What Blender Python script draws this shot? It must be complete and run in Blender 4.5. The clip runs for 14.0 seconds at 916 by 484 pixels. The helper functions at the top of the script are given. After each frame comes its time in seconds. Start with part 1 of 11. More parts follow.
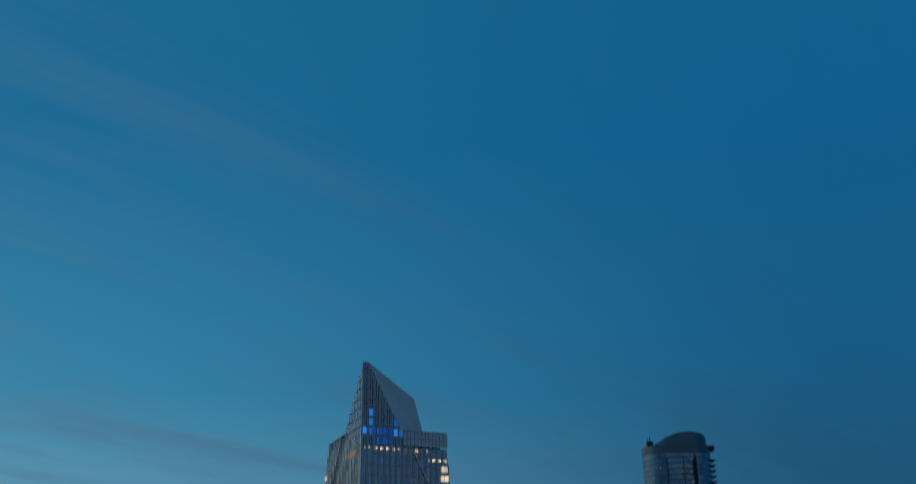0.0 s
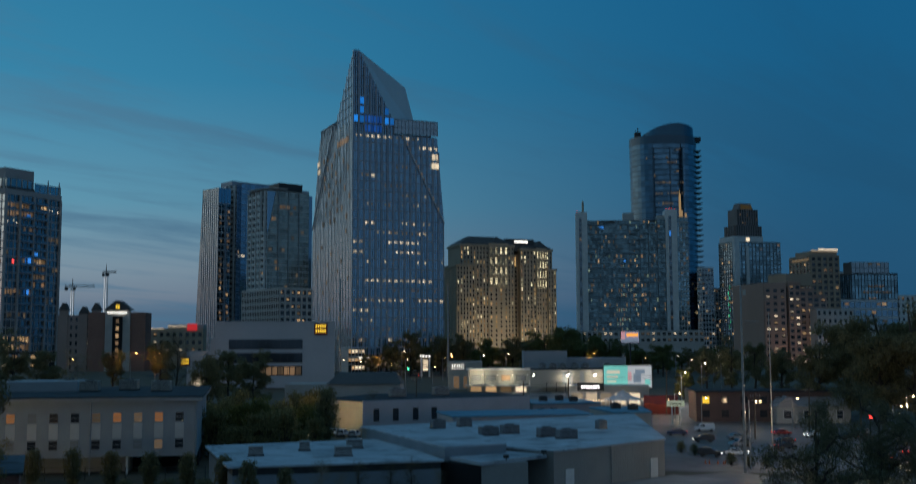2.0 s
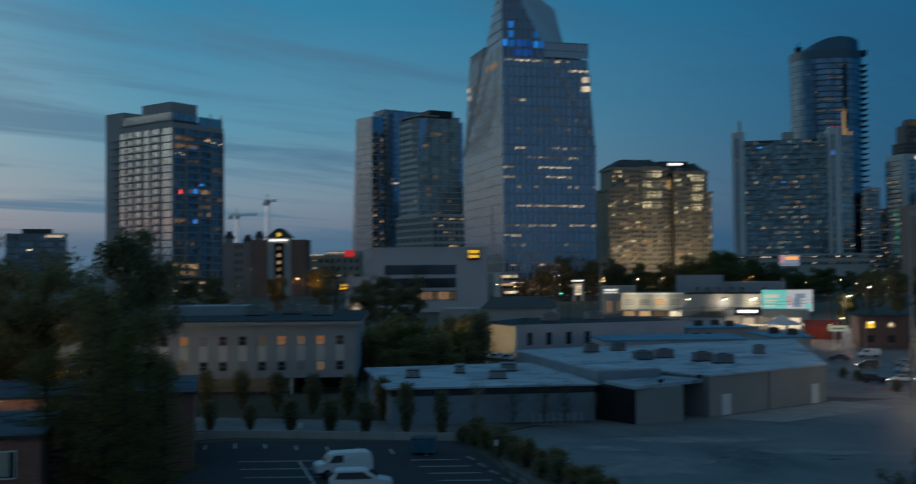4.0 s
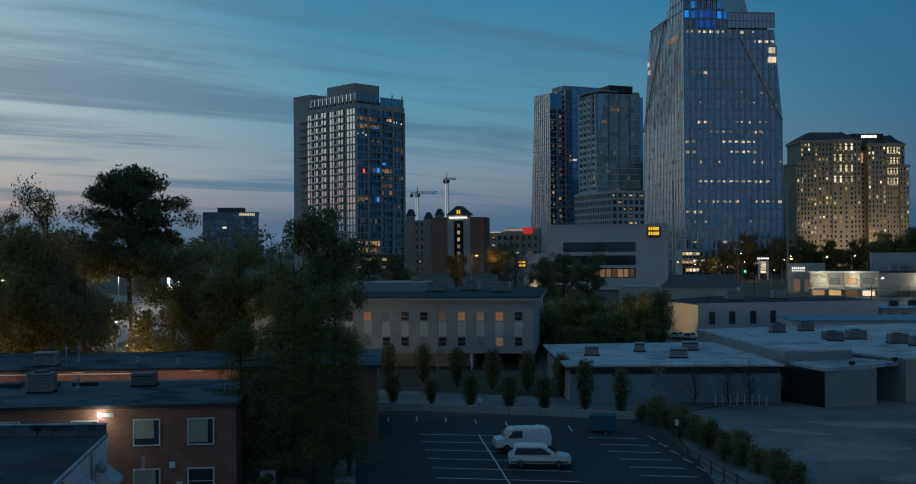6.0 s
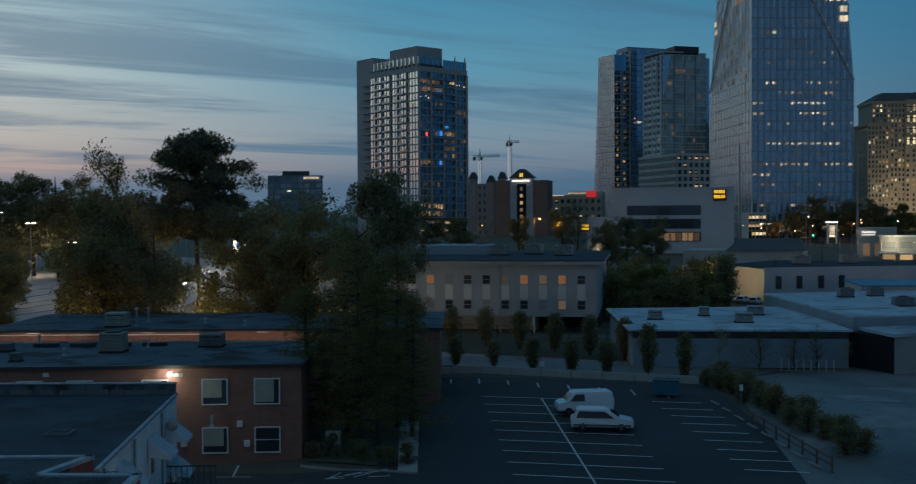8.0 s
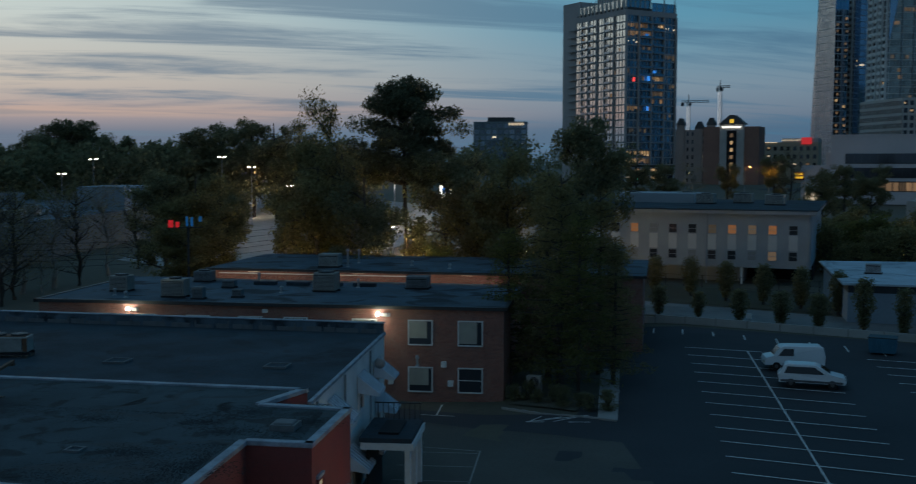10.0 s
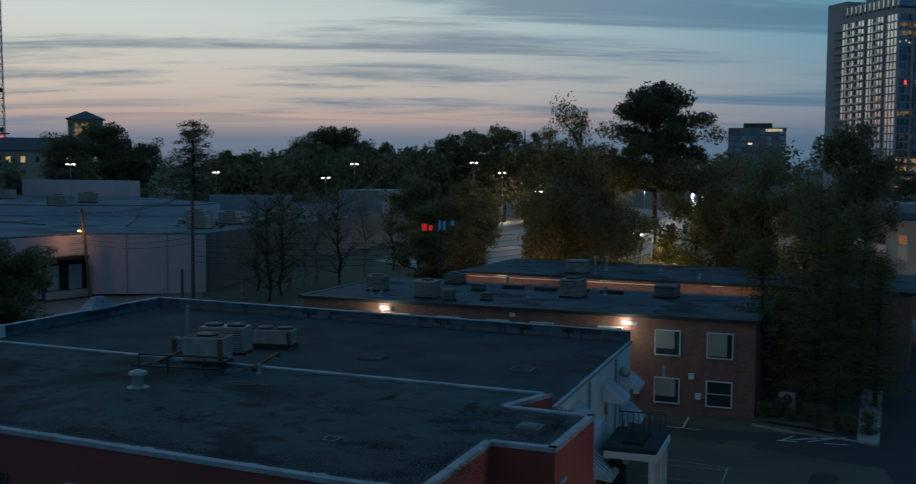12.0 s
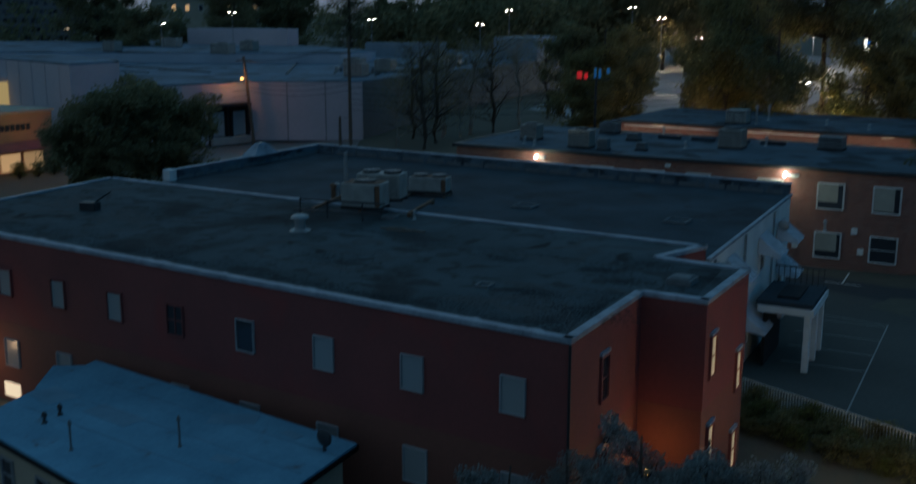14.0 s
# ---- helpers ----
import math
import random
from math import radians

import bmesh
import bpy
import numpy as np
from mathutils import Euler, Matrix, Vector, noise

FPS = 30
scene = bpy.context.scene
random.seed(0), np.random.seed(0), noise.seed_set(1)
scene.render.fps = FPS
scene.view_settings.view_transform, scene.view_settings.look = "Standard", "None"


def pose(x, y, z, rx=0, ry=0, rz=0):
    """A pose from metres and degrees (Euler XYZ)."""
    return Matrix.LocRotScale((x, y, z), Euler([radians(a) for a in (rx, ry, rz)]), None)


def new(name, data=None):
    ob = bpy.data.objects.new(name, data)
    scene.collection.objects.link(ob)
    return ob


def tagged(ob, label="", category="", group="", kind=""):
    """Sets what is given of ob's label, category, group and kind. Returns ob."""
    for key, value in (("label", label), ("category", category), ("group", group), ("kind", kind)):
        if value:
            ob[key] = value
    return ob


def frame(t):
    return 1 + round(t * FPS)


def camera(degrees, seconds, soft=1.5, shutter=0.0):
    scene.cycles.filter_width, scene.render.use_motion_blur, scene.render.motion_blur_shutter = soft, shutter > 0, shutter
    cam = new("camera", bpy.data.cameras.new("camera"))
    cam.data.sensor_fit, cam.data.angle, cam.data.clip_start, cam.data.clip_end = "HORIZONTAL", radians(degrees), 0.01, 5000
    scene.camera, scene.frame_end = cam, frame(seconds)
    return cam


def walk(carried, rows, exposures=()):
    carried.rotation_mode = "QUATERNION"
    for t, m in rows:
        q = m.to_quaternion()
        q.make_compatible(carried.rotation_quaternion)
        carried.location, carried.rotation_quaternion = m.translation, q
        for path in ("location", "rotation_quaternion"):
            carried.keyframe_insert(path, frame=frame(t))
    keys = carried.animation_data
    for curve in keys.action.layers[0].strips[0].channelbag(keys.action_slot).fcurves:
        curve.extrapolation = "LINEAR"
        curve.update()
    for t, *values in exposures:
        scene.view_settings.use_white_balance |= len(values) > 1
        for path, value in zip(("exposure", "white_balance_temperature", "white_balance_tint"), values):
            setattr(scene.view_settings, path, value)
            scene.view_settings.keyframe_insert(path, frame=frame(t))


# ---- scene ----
# ---------------------------------------------------------------- camera
cam = camera(45.97, 14.0, soft=1.1, shutter=0.5)
H = 18.0
TURNS = [
    (0.0, 1.324, 21.982, 0.783),
    (0.5, 1.216, 17.783, 0.65),
    (1.0, 1.139, 14.055, 0.562),
    (1.5, 0.95, 9.996, 0.35),
    (2.0, 0.695, 5.599, 0.22),
    (2.5, 0.601, 2.807, 0.16),
    (3.0, 0.807, 2.223, 0.195),
    (3.5, 2.713, 2.284, 0.393),
    (4.0, 8.749, 1.677, 0.49),
    (4.2, 11.437, 1.239, 0.52),
    (4.5, 14.75, 0.87, 0.53),
    (4.8, 16.85, 0.66, 0.5),
    (5.15, 17.75, 0.58, 0.47),
    (5.7, 18.08, 0.55, 0.44),
    (6.3, 18.341, 0.501, 0.41),
    (6.5, 18.441, 0.345, 0.5),
    (7.0, 18.89, -0.173, 0.58),
    (7.2, 19.208, -0.403, 0.56),
    (9.3, 28.235, -3.314, 0.06),
    (9.5, 29.492, -3.639, 0.072),
    (10.0, 32.309, -4.201, -0.06),
    (10.5, 35.195, -4.456, -0.177),
    (11.0, 38.843, -4.381, -0.29),
    (11.5, 42.7, -4.067, -0.37),
    (12.0, 45.467, -3.922, -0.443),
    (12.5, 47.246, -4.242, -0.455),
    (13.0, 48.786, -5.151, -0.385),
    (13.5, 51.119, -7.595, -0.28),
    (14.0, 53.59, -11.958, -0.05),
]
walk(cam, [(t, pose(0, 0, H, 90 + pitch, roll, yaw)) for t, yaw, pitch, roll in TURNS])

# ---------------------------------------------------------------- dusk sky
world = bpy.data.worlds.new("dusk_sky")
scene.world = world
world.use_nodes = True
wn, wl = world.node_tree.nodes, world.node_tree.links
wn.clear()


def wnode(kind, **values):
    n = wn.new(kind)
    for k, v in values.items():
        n.inputs[k].default_value = v
    return n


def wmath(op, a, b=None, c=None):
    n = wn.new("ShaderNodeMath")
    n.operation = op
    for i, v in enumerate((a, b, c)):
        if v is None:
            continue
        if isinstance(v, (int, float)):
            n.inputs[i].default_value = v
        else:
            wl.new(v, n.inputs[i])
    return n.outputs[0]


def wramp(fac, stops):
    n = wn.new("ShaderNodeValToRGB")
    e = n.color_ramp.elements
    while len(e) < len(stops):
        e.new(0.5)
    for el, (p, c) in zip(e, stops):
        el.position, el.color = p, (*c, 1)
    wl.new(fac, n.inputs[0])
    return n.outputs[0]


def wmix(fac, a, b, mode="MIX"):
    n = wn.new("ShaderNodeMix")
    n.data_type, n.blend_type = "RGBA", mode
    if isinstance(fac, (int, float)):
        n.inputs[0].default_value = fac
    else:
        wl.new(fac, n.inputs[0])
    for i, v in ((6, a), (7, b)):
        if isinstance(v, tuple):
            n.inputs[i].default_value = (*v, 1)
        else:
            wl.new(v, n.inputs[i])
    return n.outputs[2]


coord = wn.new("ShaderNodeTexCoord").outputs["Generated"]
sep = wn.new("ShaderNodeSeparateXYZ")
wl.new(coord, sep.inputs[0])
dx, dy, dz = sep.outputs
up = wmath("MAXIMUM", dz, 0.0)
# how far the direction turns towards the sunset, 72 degrees left of north
west = wmath("ADD", wmath("MULTIPLY", dx, -0.951), wmath("MULTIPLY", dy, 0.309))


def wband(value, lo, hi):
    n = wn.new("ShaderNodeMapRange")
    n.interpolation_type = "SMOOTHSTEP"
    n.inputs[1].default_value, n.inputs[2].default_value = lo, hi
    wl.new(value, n.inputs[0])
    return n.outputs[0]


turning, westness = wband(west, -0.05, 0.74), wband(west, 0.64, 1.04)
east_sky = wramp(up, [(0.0, (0.0167, 0.0768, 0.1582)), (0.10, (0.0127, 0.0859, 0.1808)), (0.25, (0.0078, 0.1040, 0.2316)),
                      (0.45, (0.0045, 0.1080, 0.2600)), (0.60, (0.006, 0.116, 0.262)), (0.80, (0.080, 0.168, 0.265)), (1.0, (0.092, 0.175, 0.265))])
mid_sky = wramp(up, [(0.0, (0.0735, 0.1412, 0.2260)), (0.032, (0.0882, 0.1582, 0.2429)), (0.045, (0.170, 0.2250, 0.2938)), (0.07, (0.205, 0.290, 0.3600)), (0.13, (0.112, 0.300, 0.420)),
                     (0.24, (0.036, 0.225, 0.3850)), (0.45, (0.0100, 0.1460, 0.3000)), (0.60, (0.010, 0.140, 0.285)), (0.80, (0.080, 0.168, 0.265)), (1.0, (0.092, 0.175, 0.265))])
west_sky = wramp(up, [(0.0, (0.13, 0.18, 0.25)), (0.025, (0.16, 0.20, 0.27)), (0.045, (0.46, 0.36, 0.34)), (0.07, (0.585, 0.505, 0.43)), (0.13, (0.62, 0.665, 0.62)),
                      (0.24, (0.38, 0.53, 0.58)), (0.45, (0.04, 0.22, 0.38)), (0.60, (0.05, 0.18, 0.32)), (0.80, (0.080, 0.168, 0.265)), (1.0, (0.092, 0.175, 0.265))])
clear = wmix(westness, wmix(turning, east_sky, mid_sky), west_sky)
# paler veil added over the unseen southern half, to brighten shaded sides
behind = wmath("MULTIPLY", wband(wmath("MULTIPLY", dy, -1.0), 0.0, 0.7), wmath("SUBTRACT", 0.85, wmath("MULTIPLY", wband(west, 0.3, 0.9), 0.7)))
clear = wmix(behind, clear, (0.098, 0.172, 0.250))
# long streaks of thin cloud, laid out on a high flat layer
lift = wmath("ADD", up, 0.11)
flat = wn.new("ShaderNodeCombineXYZ")
wl.new(wmath("DIVIDE", dx, lift), flat.inputs[0])
wl.new(wmath("DIVIDE", dy, lift), flat.inputs[1])
spin = wn.new("ShaderNodeMapping")
spin.inputs["Rotation"].default_value = (0, 0, radians(-47))
wl.new(flat.outputs[0], spin.inputs[0])
turn = wn.new("ShaderNodeMapping")
turn.inputs["Scale"].default_value = (0.40, 1.75, 1)
wl.new(spin.outputs[0], turn.inputs[0])
streak = wnode("ShaderNodeTexNoise", Scale=1.2, Detail=9.0, Roughness=0.6, Distortion=0.45)
wl.new(turn.outputs[0], streak.inputs["Vector"])
veil = wnode("ShaderNodeTexNoise", Scale=0.42, Detail=3.0, Roughness=0.5, Distortion=0.3)
wl.new(turn.outputs[0], veil.inputs["Vector"])
dens = wn.new("ShaderNodeMapRange")
dens.interpolation_type = "SMOOTHSTEP"
dens.inputs[1].default_value, dens.inputs[2].default_value = 0.48, 0.61
wl.new(wmath("ADD", wmath("MULTIPLY", streak.outputs[0], 0.72), wmath("MULTIPLY", veil.outputs[0], 0.30)), dens.inputs[0])
low = wmath("SUBTRACT", 1.0, wmath("MINIMUM", wmath("MULTIPLY", up, 1.7), 0.62))
amount = wmath("MULTIPLY", wmath("MULTIPLY", dens.outputs[0], low), wmath("ADD", wmath("MULTIPLY", turning, 0.55), 0.42))
cloud_col = wmix(westness, wmix(turning, (0.012, 0.072, 0.150), (0.075, 0.175, 0.275)), (0.17, 0.225, 0.29))
sky_col = wmix(amount, clear, cloud_col)
# rosy undersides close to the western horizon
rose = wn.new("ShaderNodeMapRange")
rose.interpolation_type = "SMOOTHSTEP"
rose.inputs[1].default_value, rose.inputs[2].default_value = 0.44, 0.60
wl.new(veil.outputs[0], rose.inputs[0])
near_h = wmath("MULTIPLY", wmath("SUBTRACT", 1.0, wmath("MINIMUM", wmath("MULTIPLY", wmath("ABSOLUTE", wmath("SUBTRACT", up, 0.043)), 48.0), 1.0)), westness)
sky_col = wmix(wmath("MULTIPLY", wmath("MULTIPLY", near_h, rose.outputs[0]), 0.5), sky_col, (0.66, 0.43, 0.31))
nishita = wn.new("ShaderNodeTexSky")
nishita.sky_type, nishita.sun_disc = "NISHITA", False
nishita.sun_elevation, nishita.sun_rotation = radians(-2.0), radians(-72)
sky_col = wmix(0.012, sky_col, nishita.outputs[0], "ADD")
bg = wn.new("ShaderNodeBackground")
bg.inputs[1].default_value = 1.0
wl.new(sky_col, bg.inputs[0])
wl.new(bg.outputs[0], wn.new("ShaderNodeOutputWorld").inputs[0])

# ---------------------------------------------------------------- materials
MATS = {}


def surf(name, c1, c2=None, scale=1.0, rough=0.8, metal=0.0, bump=0.0, fine=14.0, vary=0.0, stretch=(1, 1, 1), spec=0.5, island=False):
    """A procedural surface: two colours broken up by a broad and a fine noise, with relief."""
    if name in MATS:
        return MATS[name]
    m = bpy.data.materials.new(name)
    m.use_nodes = True
    n, l = m.node_tree.nodes, m.node_tree.links
    b = n["Principled BSDF"]
    b.inputs["Roughness"].default_value, b.inputs["Metallic"].default_value = rough, metal
    b.inputs["Specular IOR Level"].default_value = spec
    c2 = c2 or tuple(v * 0.7 for v in c1)
    co = n.new("ShaderNodeTexCoord")
    mp = n.new("ShaderNodeMapping")
    mp.inputs["Scale"].default_value = stretch
    l.new(co.outputs["Object"], mp.inputs[0])
    a = n.new("ShaderNodeTexNoise")
    a.inputs["Scale"].default_value, a.inputs["Detail"].default_value = scale, 6
    f = n.new("ShaderNodeTexNoise")
    f.inputs["Scale"].default_value, f.inputs["Detail"].default_value = scale * fine, 4
    for t in (a, f):
        l.new(mp.outputs[0], t.inputs["Vector"])
    mixf = n.new("ShaderNodeMath")
    mixf.operation = "MULTIPLY_ADD"
    mixf.inputs[1].default_value, mixf.inputs[2].default_value = 0.35, 0.0
    l.new(f.outputs[0], mixf.inputs[0])
    add = n.new("ShaderNodeMath")
    add.operation = "MULTIPLY_ADD"
    add.inputs[1].default_value = 0.75
    l.new(a.outputs[0], add.inputs[0])
    l.new(mixf.outputs[0], add.inputs[2])
    r = n.new("ShaderNodeValToRGB")
    r.color_ramp.elements[0].position, r.color_ramp.elements[1].position = 0.36, 0.74
    r.color_ramp.elements[0].color, r.color_ramp.elements[1].color = (*c2, 1), (*c1, 1)
    l.new(add.outputs[0], r.inputs[0])
    col = r.outputs[0]
    if vary:
        hsv = n.new("ShaderNodeHueSaturation")
        src = n.new("ShaderNodeNewGeometry").outputs["Random Per Island"] if island else n.new("ShaderNodeObjectInfo").outputs["Random"]
        mr = n.new("ShaderNodeMapRange")
        mr.inputs[3].default_value, mr.inputs[4].default_value = 1 - vary, 1 + vary
        l.new(src, mr.inputs[0])
        l.new(mr.outputs[0], hsv.inputs["Value"])
        l.new(col, hsv.inputs["Color"])
        col = hsv.outputs[0]
    l.new(col, b.inputs["Base Color"])
    if bump:
        bp = n.new("ShaderNodeBump")
        bp.inputs["Strength"].default_value, bp.inputs["Distance"].default_value = min(1.0, bump * 8), bump
        l.new(f.outputs[0], bp.inputs["Height"])
        l.new(bp.outputs[0], b.inputs["Normal"])
    MATS[name] = m
    return m


def glow(name, color, strength, vary=0.0):
    """A surface that gives off light: a lamp's glass or a lit window."""
    if name in MATS:
        return MATS[name]
    m = bpy.data.materials.new(name)
    m.use_nodes = True
    n, l = m.node_tree.nodes, m.node_tree.links
    b = n["Principled BSDF"]
    b.inputs["Base Color"].default_value = (*[v * 0.3 for v in color], 1)
    b.inputs["Emission Color"].default_value = (*color, 1)
    b.inputs["Emission Strength"].default_value = strength
    if vary:
        mr = n.new("ShaderNodeMapRange")
        mr.inputs[3].default_value, mr.inputs[4].default_value = strength * (1 - vary), strength * (1 + vary)
        l.new(n.new("ShaderNodeObjectInfo").outputs["Random"], mr.inputs[0])
        l.new(mr.outputs[0], b.inputs["Emission Strength"])
    MATS[name] = m
    return m


def glass(name, tint, rough=0.12, metal=0.75, vary=0.35):
    """Coated facade glass: a dark mirror whose panes differ a little in tint and tilt."""
    if name in MATS:
        return MATS[name]
    m = bpy.data.materials.new(name)
    m.use_nodes = True
    n, l = m.node_tree.nodes, m.node_tree.links
    b = n["Principled BSDF"]
    b.inputs["Roughness"].default_value, b.inputs["Metallic"].default_value = rough, metal
    isl = n.new("ShaderNodeNewGeometry").outputs["Random Per Island"]
    r = n.new("ShaderNodeValToRGB")
    r.color_ramp.elements[0].color = (*[v * (1 - vary) for v in tint], 1)
    r.color_ramp.elements[1].color = (*[v * (1 + vary) for v in tint], 1)
    l.new(isl, r.inputs[0])
    l.new(r.outputs[0], b.inputs["Base Color"])
    MATS[name] = m
    return m


ASPHALT = surf("asphalt", (0.052, 0.056, 0.06), (0.033, 0.036, 0.04), 0.10, 0.85, 0, 0.01, 60, 0, (1, 1, 1), 0.25)
OLD_ASPHALT = surf("old_asphalt", (0.20, 0.195, 0.185), (0.105, 0.105, 0.102), 0.07, 0.62, 0, 0.01, 40)
CONCRETE = surf("concrete", (0.34, 0.33, 0.31), (0.22, 0.215, 0.2), 0.4, 0.9, 0, 0.01, 20)
PAINT_LINE = surf("road_paint", (0.70, 0.70, 0.67), (0.42, 0.42, 0.40), 1.5, 0.8)
GRASS = surf("grass", (0.055, 0.056, 0.030), (0.034, 0.034, 0.020), 0.25, 0.95, 0, 0.03, 30)
EARTH = surf("earth", (0.11, 0.10, 0.07), (0.06, 0.06, 0.042), 0.02, 0.95, 0, 0.05, 60)
RED_PAINT = surf("red_painted_wall", (0.235, 0.058, 0.050), (0.165, 0.043, 0.038), 0.35, 0.75, 0, 0.008, 20)
BROWN_PAINT = surf("brown_painted_wall", (0.225, 0.078, 0.052), (0.16, 0.057, 0.039), 0.35, 0.8, 0, 0.008, 20)
WHITE_PAINT = surf("white_painted_wall", (0.74, 0.74, 0.72), (0.55, 0.55, 0.53), 0.5, 0.7, 0, 0.004, 12)
CREAM_WALL = surf("cream_wall", (0.45, 0.435, 0.405), (0.36, 0.35, 0.32), 0.35, 0.8, 0, 0.004, 14)
GREY_WALL = surf("grey_wall", (0.36, 0.36, 0.36), (0.26, 0.26, 0.265), 0.3, 0.8, 0, 0.004, 14)
BEIGE_WALL = surf("beige_wall", (0.46, 0.38, 0.28), (0.35, 0.29, 0.21), 0.3, 0.8, 0, 0.004, 14)
WHITE_ROOF = surf("white_roof_membrane", (0.50, 0.58, 0.63), (0.31, 0.37, 0.41), 0.16, 0.75, 0, 0.006, 16, 0, (1, 1, 1), 0.3)
BLUE_ROOF = surf("pale_roof_coating", (0.15, 0.345, 0.46), (0.09, 0.225, 0.31), 0.45, 0.8, 0, 0.01, 14, 0, (1, 1, 1), 0.2)
TAR_ROOF = surf("tar_roof", (0.060, 0.082, 0.096), (0.028, 0.038, 0.045), 0.30, 0.9, 0, 0.012, 18, 0, (1, 1, 1), 0.15)
FLASHING = surf("metal_flashing", (0.36, 0.41, 0.46), (0.14, 0.16, 0.185), 1.1, 0.6, 0.0, 0.004, 9)
DARK_METAL = surf("dark_metal", (0.05, 0.052, 0.055), (0.03, 0.031, 0.033), 2.0, 0.5, 0.4)
GALV = surf("galvanised_steel", (0.36, 0.365, 0.36), (0.24, 0.245, 0.245), 2.2, 0.45, 0.5, 0.002, 9)
UNIT_METAL = surf("unit_cabinet", (0.36, 0.345, 0.31), (0.21, 0.20, 0.18), 1.6, 0.55, 0.1, 0.002, 9)
RUST = surf("rusty_metal", (0.22, 0.10, 0.05), (0.10, 0.055, 0.035), 3.0, 0.85, 0.1)
WOOD_POLE = surf("weathered_pole", (0.15, 0.105, 0.075), (0.08, 0.06, 0.045), 1.5, 0.9, 0, 0.01, 14, 0, (1, 1, 0.1))
BARK = surf("bark", (0.085, 0.068, 0.055), (0.04, 0.034, 0.028), 1.6, 0.95, 0, 0.03, 8, 0, (1, 1, 0.25))
PALE_BARK = surf("pale_bark", (0.34, 0.31, 0.27), (0.18, 0.16, 0.14), 1.6, 0.9, 0, 0.02, 8)
# near black: stands in for shade in openings, also colours dark parts
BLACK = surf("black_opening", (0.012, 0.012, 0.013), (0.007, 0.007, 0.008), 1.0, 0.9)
DARK_GLASS = glass("dark_window_glass", (0.055, 0.06, 0.07), 0.08, 0.55, 0.5)
BLIND_GLASS = glass("blind_window_glass", (0.26, 0.27, 0.27), 0.25, 0.15, 0.3)


def brickwork(name, c1, c2, mortar):
    """Brick courses by texture, for walls too far off for single bricks."""
    m = bpy.data.materials.new(name)
    m.use_nodes = True
    n, l = m.node_tree.nodes, m.node_tree.links
    b = n["Principled BSDF"]
    b.inputs["Roughness"].default_value = 0.85
    co = n.new("ShaderNodeTexCoord")
    sp_ = n.new("ShaderNodeSeparateXYZ")
    l.new(co.outputs["Object"], sp_.inputs[0])
    ad = n.new("ShaderNodeMath")
    l.new(sp_.outputs[0], ad.inputs[0])
    l.new(sp_.outputs[1], ad.inputs[1])
    cb = n.new("ShaderNodeCombineXYZ")
    l.new(ad.outputs[0], cb.inputs[0])
    l.new(sp_.outputs[2], cb.inputs[1])
    br = n.new("ShaderNodeTexBrick")
    br.inputs["Scale"].default_value = 1.0
    br.inputs["Brick Width"].default_value, br.inputs["Row Height"].default_value, br.inputs["Mortar Size"].default_value = 0.22, 0.075, 0.008
    br.inputs["Color1"].default_value, br.inputs["Color2"].default_value, br.inputs["Mortar"].default_value = (*c1, 1), (*c2, 1), (*mortar, 1)
    l.new(cb.outputs[0], br.inputs["Vector"])
    no = n.new("ShaderNodeTexNoise")
    no.inputs["Scale"].default_value = 0.5
    l.new(co.outputs["Object"], no.inputs["Vector"])
    mx = n.new("ShaderNodeMix")
    mx.data_type, mx.blend_type = "RGBA", "MULTIPLY"
    mx.inputs[0].default_value = 0.35
    l.new(br.outputs["Color"], mx.inputs[6])
    l.new(no.outputs[0], mx.inputs[7])
    l.new(mx.outputs[2], b.inputs["Base Color"])
    bp = n.new("ShaderNodeBump")
    bp.inputs["Distance"].default_value, bp.inputs["Strength"].default_value = 0.01, 0.5
    l.new(br.outputs["Color"], bp.inputs["Height"])
    l.new(bp.outputs[0], b.inputs["Normal"])
    MATS[name] = m
    return m


